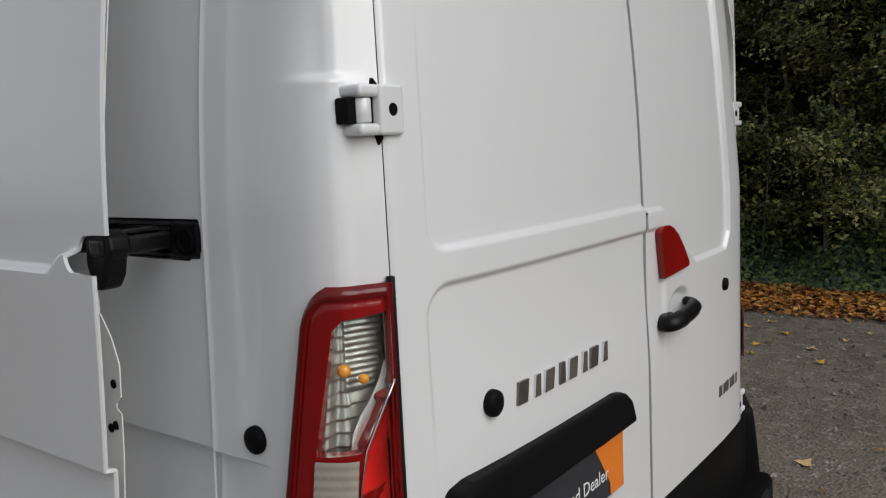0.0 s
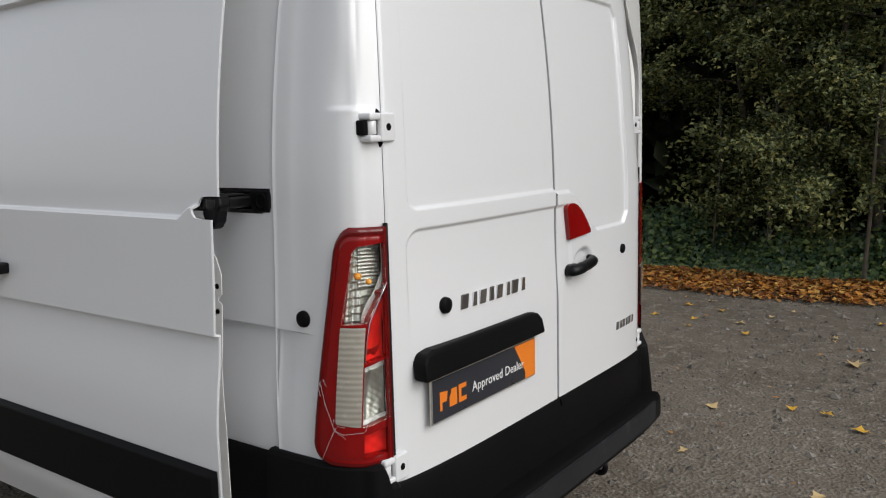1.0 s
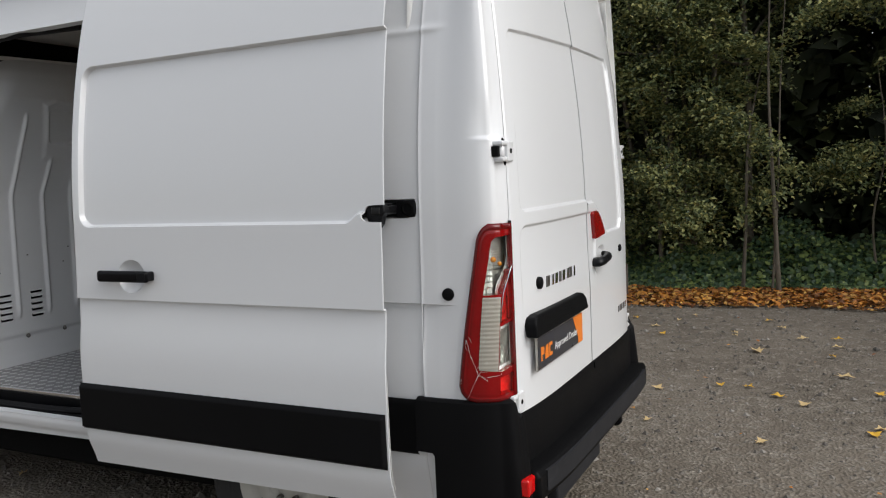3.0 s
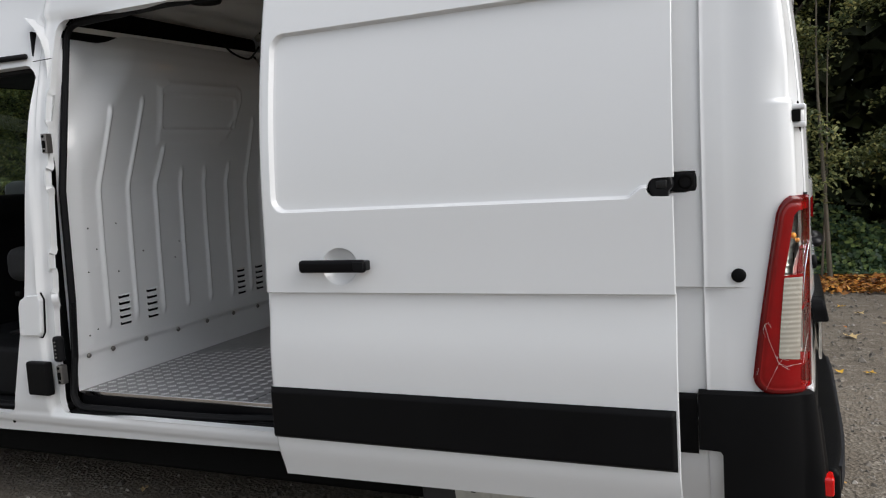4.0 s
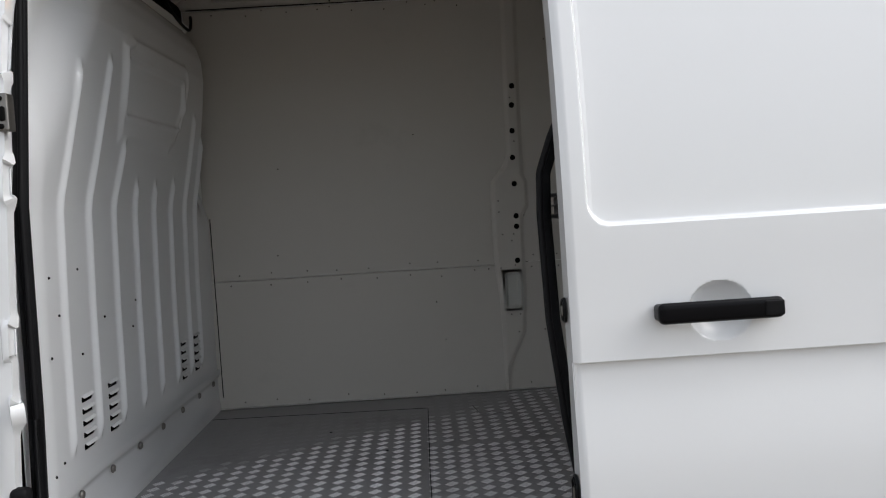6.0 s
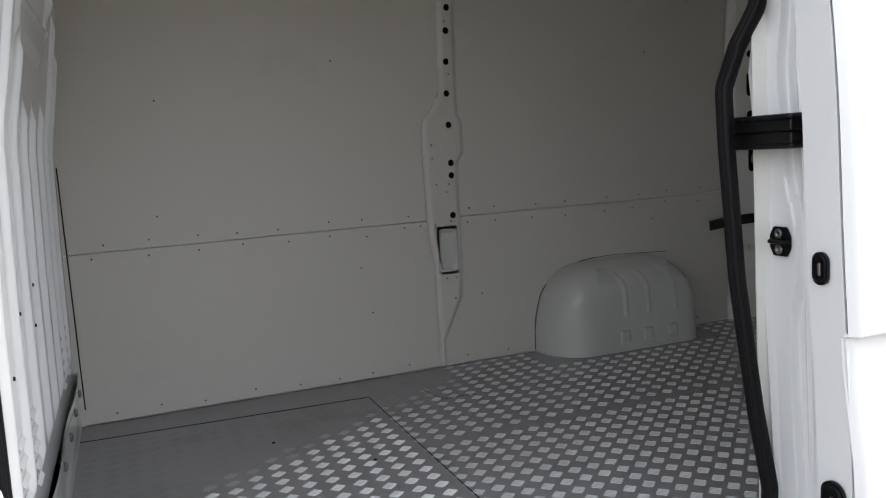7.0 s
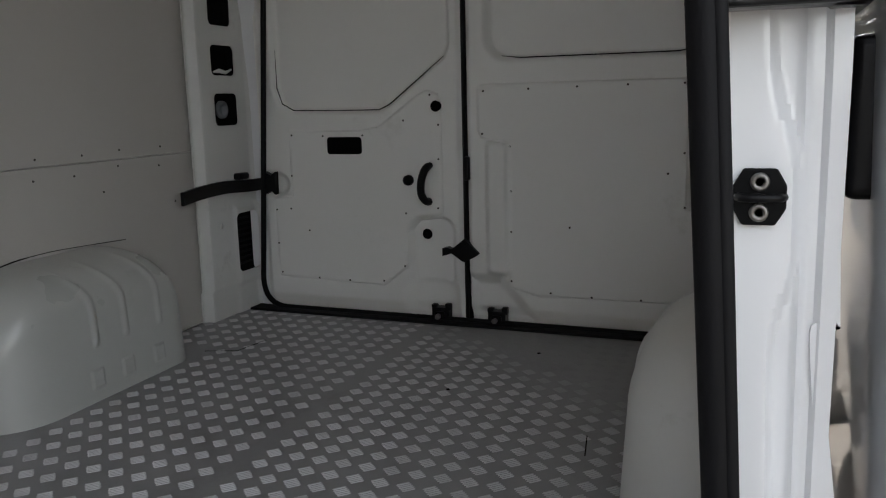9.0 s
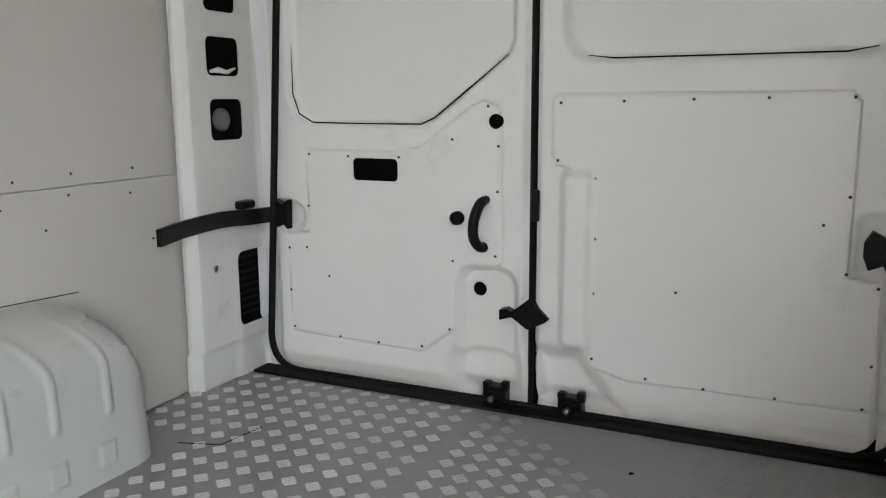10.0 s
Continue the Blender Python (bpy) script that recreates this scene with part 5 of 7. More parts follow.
fore = lambda x, z: x - np.interp(z, [q[1] for q in PIL_L[::-1]], [q[0] for q in PIL_L[::-1]])
aft = lambda x, z: np.interp(z, [q[1] for q in PIL_R[::-1]], [q[0] for q in PIL_R[::-1]]) - x
for nm, x0, x1, z0, z1, edge in (("lower", -3.058, -1.69, 0.598, 1.1645, fore), ("upper", -3.058, -1.69, 1.1675, 2.335, fore), ("lower", -1.75, -0.335, 0.598, 1.1700, aft), ("upper", -1.75, -0.335, 1.1722, 2.335, aft)):
    hole = [lambda x, z: ARCH_CUT(x, z) + 0.035] if nm == "lower" and x0 > -2 else []
    p = part("lining_panel", sheet("lining_panel", steps(x0, x1, 0.03), steps(z0, z1, 0.025), wall_place, outline=edge, holes=hole), LINING, VAN, "off-white painted plywood lining with screw heads", smooth=False)
    thick(p, 0.006, 1)
    rng = random.Random(int(100 * z0 - 10 * x0))
    spots = []
    for k in range(19):
        if k < 16:
            x, z = x0 + 0.05 + (x1 - x0 - 0.14) * ((k // 2) + 0.25 + 0.35 * rng.random()) / 8, z0 + 0.016 + 0.014 * rng.random() if k % 2 else z1 - 0.016 - 0.02 * rng.random()
        else:
            x, z = x0 + 0.06 + (x1 - x0 - 0.16) * rng.random(), z0 + (z1 - z0) * rng.random()
        if edge(np.array(x), np.array(z)) < -0.012 and (not hole or ARCH_CUT(np.array(x), np.array(z)) > 0.012):
            spots.append((x, float(wall_y(z)) - 0.0065, z))
    screws("screw", spots, "Y", SCREWHEAD, p, 0.0035)
part("wall_backing", sheet("wall_backing", steps(-3.08, -0.1, 0.1), steps(0.55, 2.55, 0.1), lambda x, z: (x, wall_y(z) + 0.014, z)), INNER, VAN)


def pillar_place(x, z):
    return x, wall_y(z) - 0.010 - 0.008 * ss(0, 0.02, np.minimum(-fore(x, z) * -1, -aft(x, z) * -1)), z


HOLES = [(-1.662, 1.951), (-1.667, 1.868), (-1.670, 1.756), (-1.674, 1.639), (-1.673, 1.522), (-1.673, 1.379), (-1.674, 1.332), (-1.678, 1.180)]
pil = part("wall_pillar", sheet("wall_pillar", steps(-1.80, -1.60, 0.005), steps(0.595, 2.36, 0.008), pillar_place,
    outline=lambda x, z: np.maximum(-fore(x, z), -aft(x, z)), holes=[lambda x, z, c=c: disc(x, z, c[0], c[1], 0.0125) for c in HOLES] + [lambda x, z: rr(x, z, -1.738, -1.671, 0.968, 1.126, 0.016)]), LINING, VAN, "grey-white metal pillar with round holes")
thick(pil, 0.003, -1)
# black sheet stands for the unlit hollow behind the pillar holes
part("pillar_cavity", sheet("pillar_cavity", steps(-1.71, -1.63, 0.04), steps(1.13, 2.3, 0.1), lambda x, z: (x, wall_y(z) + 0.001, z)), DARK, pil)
part("pillar_pocket", sheet("pillar_pocket", steps(-1.75, -1.66, 0.0025), steps(0.955, 1.14, 0.005), lambda x, z: (x, wall_y(z) - 0.018 + 0.020 * ss(0.002, -0.014, rr(x, z, -1.738, -1.671, 0.968, 1.126, 0.016)), z)), WHEELBOX, pil, "grey pressed pocket")
screws("screw", [(x, float(wall_y(z)) - 0.024, z) for x, z in ((-1.75, 1.45), (-1.75, 1.40), (-1.74, 1.30), (-1.70, 1.27), (-1.69, 1.30), (-1.755, 1.15), (-1.69, 1.16), (-1.72, 0.94), (-1.68, 0.94), (-1.69, 0.86), (-1.675, 1.90), (-1.665, 1.71))], "Y", STEEL, pil, 0.004)

# wheel boxes
def wheel_box(name, y_wall, y_in, mat, crown, shoulder, fall, bend, turn_in, turn_bend):
    """A pressed wheel box: rounded at the front, steep behind, with raised ribs and small squares."""
    sgn = 1 if y_in < y_wall else -1
    depth = abs(y_wall - y_in)

    def at(x, v):
        top = np.where(x > -1.0, FLOOR + (crown - FLOOR) * np.sqrt(np.clip(1 - (np.maximum(0, x - fall) / (-0.634 - fall)) ** bend, 0, 1)), FLOOR + (crown - FLOOR) * np.sqrt(np.clip(1 - (np.maximum(0, -1.0 - x) / 0.349) ** 4.5, 0, 1)))
        q = np.clip(v, 0, 1)
        # v from the floor up the inner face, over the rounded shoulder and back to the wall
        a = np.clip((q - 0.62) / 0.38, 0, 1) * math.pi / 2
        up = np.where(q < 0.62, FLOOR + (top - shoulder - FLOOR) * q / 0.62, top - shoulder + shoulder * np.sin(a))
        up = np.minimum(up, top)
        into = np.where(q < 0.62, depth - 0.012 * q / 0.62, (depth - 0.012) * np.cos(a) ** 0.8)
        endf = np.sqrt(np.clip(1 - (np.maximum(0, -1.16 - x) / 0.19) ** 2.4, 0, 1)) * np.sqrt(np.clip(1 - (np.maximum(0, x - turn_in) / (-0.634 - turn_in)) ** turn_bend, 0, 1))
        rib = sum(0.006 * np.exp(-((x - c + 0.05 * ss(0.6, 0.95, q)) / 0.009) ** 4) * ss(0.34, 0.40, q) * ss(0.93, 0.86, q) for c in (-1.04, -0.935, -0.808))
        sq = sum(0.004 * ss(0.003, -0.003, rr(x, up, c - 0.02, c + 0.02, 0.626, 0.672, 0.004)) for c in (-1.05, -0.942, -0.824))
        off = (into + (rib + sq) * (q < 0.95)) * np.maximum(endf, 0.0)
        return x, y_wall - sgn * off, up + 0 * x
    us = steps(-1.349, -0.637, 0.015, (-1.349, -1.2, 0.006), (-1.08, -0.70, 0.004), (-0.70, -0.637, 0.003))
    vs = steps(0, 1, 0.03, (0.08, 0.44, 0.008))
    if sgn > 0:
        data = sheet(name, us, vs, at)
    else:
        data = sheet(name, vs, us, lambda v, x: at(x, v))
    return part(name, data, mat, VAN, "rounded grey-white wheel box with pressed ribs")


# near box paler than the far one: their difference in light is in the paint
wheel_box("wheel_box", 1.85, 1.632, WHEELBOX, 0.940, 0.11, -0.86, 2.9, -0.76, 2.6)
wheel_box("wheel_box", 0.075, 0.318, POSTPAINT, 0.97, 0.17, -1.0, 2.5, -1.05, 1.9)
arch_edge = [(-1.348, 1.838, 0.60), (-1.345, 1.838, 0.70), (-1.328, 1.838, 0.78), (-1.300, 1.838, 0.846), (-1.235, 1.838, 0.898), (-1.171, 1.838, 0.927), (-1.09, 1.838, 0.944), (-0.97, 1.838, 0.949), (-0.84, 1.838, 0.944), (-0.69, 1.838, 0.936)]
part("lining_gap", tube(curve_points(arch_edge, 4), [0.0018] * 26 + [0.0011] * (len(curve_points(arch_edge, 4)) - 26), 5), DARK, VAN)

# near wall behind the rear post
NEAR_SLOTS = [(-0.95, -0.66, 1.405, 1.492), (-0.95, -0.70, 1.262, 1.352), (-1.5, -1.2, 1.405, 1.492)]
near = part("near_inner_wall", sheet("near_inner_wall", steps(0.55, 2.36, 0.03, (1.24, 1.52, 0.012)), steps(-1.755, -0.345, 0.02), lambda z, x: (x, near_wall_y(z) + 0.020 + 0.03 * ss(-1.62, -1.76, x), z),
    holes=[lambda z, x, c=c: rr(x, z, c[0], c[1], c[2], c[3], 0.03) for c in NEAR_SLOTS]), INNER, VAN, "grey-white inner side panel with large oblong openings")
thick(near, 0.003, -1)
part("inner_skin", sheet("inner_skin", steps(1.2, 1.55, 0.05), steps(-1.66, -0.36, 0.1), lambda z, x: (x, near_wall_y(z) + 0.0145 + 0 * x, z)), INNER, near, "dim white outer skin behind the openings")

# rear posts with slots
def rear_post(y, sgn, name, slope=0.0, cavity=DARK):
    SL = [(-0.281, -0.160, 1.742, 1.772), (-0.280, -0.158, 1.578, 1.680), (-0.280, -0.152, 1.416, 1.515), (-0.276, -0.148, 1.250, 1.357)] + ([(-0.206, -0.088, 0.738, 0.946)] if sgn > 0 else [])
    base = lambda x, z: y + slope * (x + 0.28) - sgn * 0.14 * np.maximum(0, z - 1.55) ** 2 - (0.11 * ss(1.78, 2.1, z) * ss(-0.34, -0.10, x) if sgn > 0 else 0)
    at = lambda x, z: (x, base(x, z) + sgn * (0.030 * ss(-0.345, -0.365, x) - 0.012 * ss(-0.10, -0.08, x) - 0.008 * ss(0.98, 0.965, z) * ss(-0.22, -0.20, x) + 0.008 * ss(0.70, 0.69, z)), z)
    us, vs = steps(-0.372, -0.082, 0.006), steps(0.585, 2.3, 0.008)
    holes = [lambda x, z, s=s: rr(x, z, s[0], s[1], s[2], s[3], 0.018) for s in SL] + [lambda x, z: disc(x, z, -0.285, 0.914, 0.010)]
    if sgn > 0:
        data = sheet(name, us, vs, at, holes=holes)
    else:
        data = sheet(name, vs, us, lambda z, x: at(x, z), holes=[lambda z, x, h=h: h(x, z) for h in holes])
    p = part(name, data, POSTPAINT, VAN, "white rear door post with oblong openings")
    thick(p, 0.004, -1)
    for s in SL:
        # shade of the hollow put into a dark sheet close behind each opening
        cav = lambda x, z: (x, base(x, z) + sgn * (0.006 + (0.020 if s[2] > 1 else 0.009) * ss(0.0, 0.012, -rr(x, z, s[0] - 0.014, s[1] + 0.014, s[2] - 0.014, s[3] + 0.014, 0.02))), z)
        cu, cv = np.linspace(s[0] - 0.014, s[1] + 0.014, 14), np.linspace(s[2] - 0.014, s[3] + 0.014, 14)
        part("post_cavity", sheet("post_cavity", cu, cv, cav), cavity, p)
    if sgn > 0:
        part("inner_boss", lathe([(0.030, 0.016), (0.030, 0.004), (0.024, 0.0), (0.017, 0.002), (0.014, 0.012), (0.002, 0.013)], "Y", (-0.210, float(base(-0.21, 1.30)) + 0.012, 1.303), 20), CABGREY, p, "grey round boss inside the post")
        # pale uneven strip along the lower edge of one opening
        part("loose_sealant", tube([(-0.262, y + 0.004, 1.427), (-0.235, y + 0.002, 1.431), (-0.20, y + 0.003, 1.426), (-0.165, y + 0.004, 1.437)], [0.004, 0.008, 0.006, 0.003], 7), POSTPAINT, p, "small pale uneven strip in an opening")
    for k in range(9 if sgn > 0 else 0):
        lo, hi = sorted((float(base(-0.13, 0.85)) + sgn * 0.009, float(base(-0.13, 0.85)) + sgn * 0.013))
        part("vent_slat", rbox((-0.196, lo, 0.760 + 0.02 * k), (-0.100, hi, 0.766 + 0.02 * k), 0.001, 1), BLACK, p)
    return p


rear_post(1.795, 1, "rear_pillar")
# near post: grey sheets stand for its dim openings
rear_post(0.150, -1, "rear_pillar", 0.28, CABGREY)

# ---- inner faces of the rear doors ----
IX = -0.10


def door_lean(z):
    return -0.11 * np.maximum(0, np.asarray(z, float) - 1.6) ** 2


def tuck(y, z):
    """How far the far upper corner of the body draws in."""
    return 0.13 * ss(1.75, 2.15, z) * ss(1.3, 1.745, y)


L0, L1, R0, R1 = 0.993, 1.752, 0.205, 0.975


def emb(d, depth, w=0.012):
    return depth * ss(w * 0.5, -w * 0.5, d)


LW = [(1.675, 2.25), (1.675, 1.37), (1.655, 1.315), (1.61, 1.292), (1.285, 1.289), (1.245, 1.305), (1.05, 1.455), (1.035, 1.49), (1.03, 2.25)]
LP = [(1.625, 1.225), (1.36, 1.222), (1.28, 1.235), (1.14, 1.335), (1.105, 1.350), (1.07, 1.335), (1.062, 1.30), (1.062, 0.955), (1.075, 0.935), (1.15, 0.925), (1.183, 0.89), (1.183, 0.775), (1.28, 0.70), (1.69, 0.712), (1.695, 0.99), (1.62, 1.0)]


def left_inner(z, y):
    d = emb(poly(y, z, LW) - 0.0, 0.03, 0.024) - emb(poly(y, z, LP), 0.006, 0.004) + 0.0014 * np.exp(-((poly(y, z, LP) - 0.003) / 0.003) ** 2)
    d = d + np.maximum(emb(rr(y, z, 1.025, 1.178, 0.685, 0.938, 0.05), 0.022, 0.022), emb(rr(y, z, 1.015, 1.19, 0.585, 0.735, 0.06), 0.030, 0.05))
    d = d + 0.02 * ss(0.65, 0.60, z) + 0.012 * ss(1.725, 1.745, y) + 0.012 * ss(1.01, 0.994, y) + 0.02 * ss(0.022, 0.0, np.hypot((y - 1.70) / 1.4, z - 1.04) - 0.03)
    return IX + d + door_lean(z), y - tuck(y, z), z


RP = [(0.935, 1.35), (0.925, 1.36), (0.315, 1.362), (0.298, 1.34), (0.298, 0.985), (0.235, 0.975), (0.222, 0.70), (0.74, 0.695), (0.835, 0.72), (0.835, 1.18), (0.925, 1.20), (0.935, 1.22)]


def right_inner(z, y):
    d = emb(rr(y, z, 0.232, 0.908, 1.438, 2.25, 0.07), 0.03, 0.024) - emb(poly(y, z, RP), 0.006, 0.004) + 0.0014 * np.exp(-((poly(y, z, RP) - 0.003) / 0.003) ** 2)
    d = d - emb(rr(y, z, 0.838, 0.905, 0.76, 1.185, 0.02), 0.018, 0.025)
    d = d + emb(poly(y, z, [(0.97, 0.74), (0.87, 0.74), (0.80, 0.66), (0.76, 0.60), (0.97, 0.60)]), 0.036, 0.05)
    d = d + 0.02 * ss(0.65, 0.60, z) + 0.02 * ss(0.235, 0.215, y) + 0.012 * ss(0.96, 0.975, y) + emb(rr(y, z, 0.215, 0.285, 0.985, 1.11, 0.02), 0.012, 0.02)
    return IX + d + door_lean(z), y - tuck(y, z), z


in_l = part("rear_door_inner", sheet("rear_door_inner", steps(0.588, 2.3, 0.02, (0.6, 1.5, 0.005)), steps(L0, L1, 0.005), left_inner,
    outline=lambda z, y: rr(y, z, L0 - 0.2, L1, 0.588, 2.6, 0.09), holes=[lambda z, y: rr(y, z, 1.344, 1.476, 1.145, 1.203, 0.012), lambda z, y: disc(y, z, 1.076, 1.299, 0.018), lambda z, y: disc(y, z, 1.127, 0.878, 0.018)]), INNER, VAN, "white inner face of a rear door with lining panel")
in_r = part("rear_door_inner", sheet("rear_door_inner", steps(0.588, 2.3, 0.02, (0.6, 1.5, 0.005)), steps(R0, R1, 0.005), right_inner,
    outline=lambda z, y: rr(y, z, R0, R1 + 0.2, 0.588, 2.6, 0.09)), INNER, VAN, "white inner face of a rear door with plain lining panel")
for d in (in_l, in_r):
    thick(d, 0.003, -1)
# black plate stands for the unlit inside of the door
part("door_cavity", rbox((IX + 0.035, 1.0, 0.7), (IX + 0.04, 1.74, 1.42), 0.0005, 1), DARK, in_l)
screws("screw", [(IX - 0.0062, y, z) for y, z in ((1.612, 1.21), (1.49, 1.207), (1.34, 1.208), (1.19, 1.255), (1.095, 1.335), (1.068, 1.24), (1.07, 1.13), (1.075, 0.97), (1.19, 0.95), (1.2, 0.77), (1.28, 0.715), (1.41, 0.71), (1.53, 0.712), (1.68, 0.725), (1.688, 0.83), (1.688, 0.95), (1.63, 0.955), (1.62, 1.07), (1.56, 0.88))], "X", SCREWHEAD, in_l, 0.0036)
screws("screw", [(IX - 0.0062, y, z) for y, z in ((0.915, 1.342), (0.77, 1.345), (0.62, 1.348), (0.47, 1.35), (0.31, 1.35), (0.305, 1.15), (0.35, 1.09), (0.30, 0.99), (0.24, 0.965), (0.24, 0.80), (0.25, 0.705), (0.42, 0.703), (0.57, 0.702), (0.70, 0.708), (0.828, 0.74), (0.828, 0.90), (0.828, 1.03), (0.83, 1.17), (0.92, 1.21), (0.64, 0.92))], "X", SCREWHEAD, in_r, 0.0036)
part("scuff_mark", extrude([(0.555, 0.835), (0.585, 0.833), (0.59, 0.826), (0.56, 0.825)], lambda u, v, d: (IX - 0.0046 - d, u, v), 0.0003), CABGREY, in_r, smooth=False)
# thin near-black line along the lower edge of each recess
for owner, line in ((in_l, [(1.672, 1.50), (1.672, 1.37), (1.653, 1.317), (1.61, 1.294), (1.45, 1.291), (1.285, 1.291), (1.247, 1.307), (1.15, 1.380), (1.052, 1.455)]), (in_r, [(0.860, 1.448), (0.80, 1.4405), (0.56, 1.4405), (0.33, 1.4405), (0.275, 1.450)])):
    part("panel_gap", tube([(IX + 0.0145, y, z) for y, z in line], [0.0006] + [0.0018] * (len(line) - 2) + [0.0008], 6), DARK, owner)
part("centre_gap", rbox((IX + 0.014, 0.976, 0.59), (IX + 0.022, 0.994, 1.95), 0.001, 1), DARK, in_l)
part("centre_seal", tube([(IX + 0.010 + float(door_lean(z)), 0.984, z) for z in np.linspace(0.6, 2.3, 14)], 0.0058, 6), RUBBER, in_l)
part("grab_handle", tube(curve_points([(IX + 0.004, 1.098, 1.112), (IX - 0.03, 1.107, 1.10), (IX - 0.036, 1.120, 1.06), (IX - 0.034, 1.122, 1.02), (IX - 0.025, 1.112, 0.996), (IX + 0.004, 1.106, 0.99)], 5), [0.011] * 3 + [0.013] * 20 + [0.014] * 3, 8), TRIM, in_l, "black curved inner grab handle")
part("lock_knob", lathe([(0.016, 0.004), (0.018, -0.008), (0.017, -0.022), (0.008, -0.028), (0.002, -0.029)], "X", (IX, 1.175, 1.061), 12), TRIM, in_l, "black lock knob")
part("centre_latch", extrude([(1.062, 0.838), (1.045, 0.842), (1.03, 0.836), (1.01, 0.852), (0.985, 0.872), (0.975, 0.862), (0.945, 0.835), (0.935, 0.825), (0.945, 0.816), (0.975, 0.80), (0.99, 0.795), (1.015, 0.812), (1.03, 0.822), (1.062, 0.812)], lambda u, v, d: (IX - 0.012 + d, u, v), 0.026), TRIM, in_l, "black door latch", smooth=False)
for owner, y0, y1 in ((in_l, 1.042, 1.102), (in_r, 0.846, 0.906)):
    fb = part("foot_latch", rbox((IX - 0.022, y0, 0.592), (IX + 0.02, y1, 0.638), 0.005, 2), TRIM, owner, "black lower latch block")
    part("latch_tab", rbox((IX - 0.034, y0 + 0.012, 0.600), (IX - 0.018, y1 - 0.014, 0.626), 0.004, 1), BLACK, fb)
    part("latch_ear", rbox((IX - 0.018, y0 - 0.006, 0.628), (IX + 0.004, y0 + 0.014, 0.652), 0.003, 1), TRIM, fb)
    part("latch_ear", rbox((IX - 0.018, y1 - 0.018, 0.632), (IX + 0.004, y1 + 0.002, 0.648), 0.003, 1), TRIM, fb)
    part("latch_pin", lathe([(0.008, 0.0), (0.009, -0.014), (0.006, -0.017), (0.001, -0.0175)], "X", (IX - 0.033, (y0 + y1) / 2, 0.613), 10), STEEL, fb)
part("centre_lock", rbox((IX - 0.012, 0.966, 1.062), (IX + 0.012, 0.982, 1.138), 0.003, 1), TRIM, in_r, "black lock on the door edge")
# check straps
for owner, pts, yb in ((in_l, [(IX - 0.01, 1.715, 1.045), (-0.17, 1.765, 1.040), (-0.28, 1.780, 1.045), (-0.42, 1.772, 1.042), (-0.52, 1.760, 1.035)], 1.705), (in_r, [(IX - 0.01, 0.235, 1.045), (-0.14, 0.222, 1.02), (-0.18, 0.202, 0.995), (-0.24, 0.190, 0.985), (-0.32, 0.186, 0.985)], 0.245)):
    line = curve_points(pts, 5)
    data = made("check_strap", [p + Vector((0, 0, h)) for p in line for h in (-0.021, 0.021)], [(2 * k, 2 * k + 2, 2 * k + 3, 2 * k + 1) for k in range(len(line) - 1)])
    cs = part("check_strap", data, TRIM, owner, "black door check strap")
    thick(cs, 0.012, 0)
    part("strap_bracket", extrude([(yb - 0.026, 1.005), (yb - 0.012, 1.018), (yb + 0.018, 1.005), (yb + 0.028, 1.03), (yb + 0.028, 1.06), (yb + 0.014, 1.085), (yb - 0.012, 1.072), (yb - 0.028, 1.085)], lambda u, v, d: (IX - 0.026 + d, u, v), 0.024), TRIM, cs, smooth=False)
part("strap_end", rbox((-0.345, 0.168, 0.962), (-0.312, 0.194, 1.008), 0.004, 2), STEEL, in_r, "steel strap end")
part("strap_lug", rbox((-0.20, 1.768, 1.062), (-0.14, 1.80, 1.085), 0.006, 1), TRIM, in_l)
# rear opening seal and sill strip
ring = [Vector((-0.118 + 0.6 * float(door_lean(p.z)), p.y - float(0.13 * ss(1.75, 2.15, p.z) * ss(1.3, 1.745, p.y)), p.z)) for p in rounded_line([(0, 1.754, 0.600), (0, 1.760, 2.3), (0, 0.175, 2.3), (0, 0.172, 0.600)], 0.10, 8)]
part("rear_seal", tube(ring, 0.0098, 8, 1.1, True), RUBBER, VAN, "black rubber seal of the rear opening")
part("rear_sill_strip", rbox((-0.165, 0.16, 0.578), (-0.095, 1.79, 0.600), 0.004, 2), RUBBER, VAN, "black rubber sill strip at the rear doors")

# ---- bulkhead ----
RIBS = [(0.350, 0.83, 1.90, 0.08), (0.530, 0.83, 1.95, 0.09), (0.716, 0.83, 1.72, 0.12), (0.900, 0.83, 1.60, 0.05), (1.086, 0.83, 1.60, 0.04), (1.275, 0.83, 1.62, 0.10), (1.455, 0.83, 1.88, 0.06), (1.60, 0.83, 1.80, 0.04)]


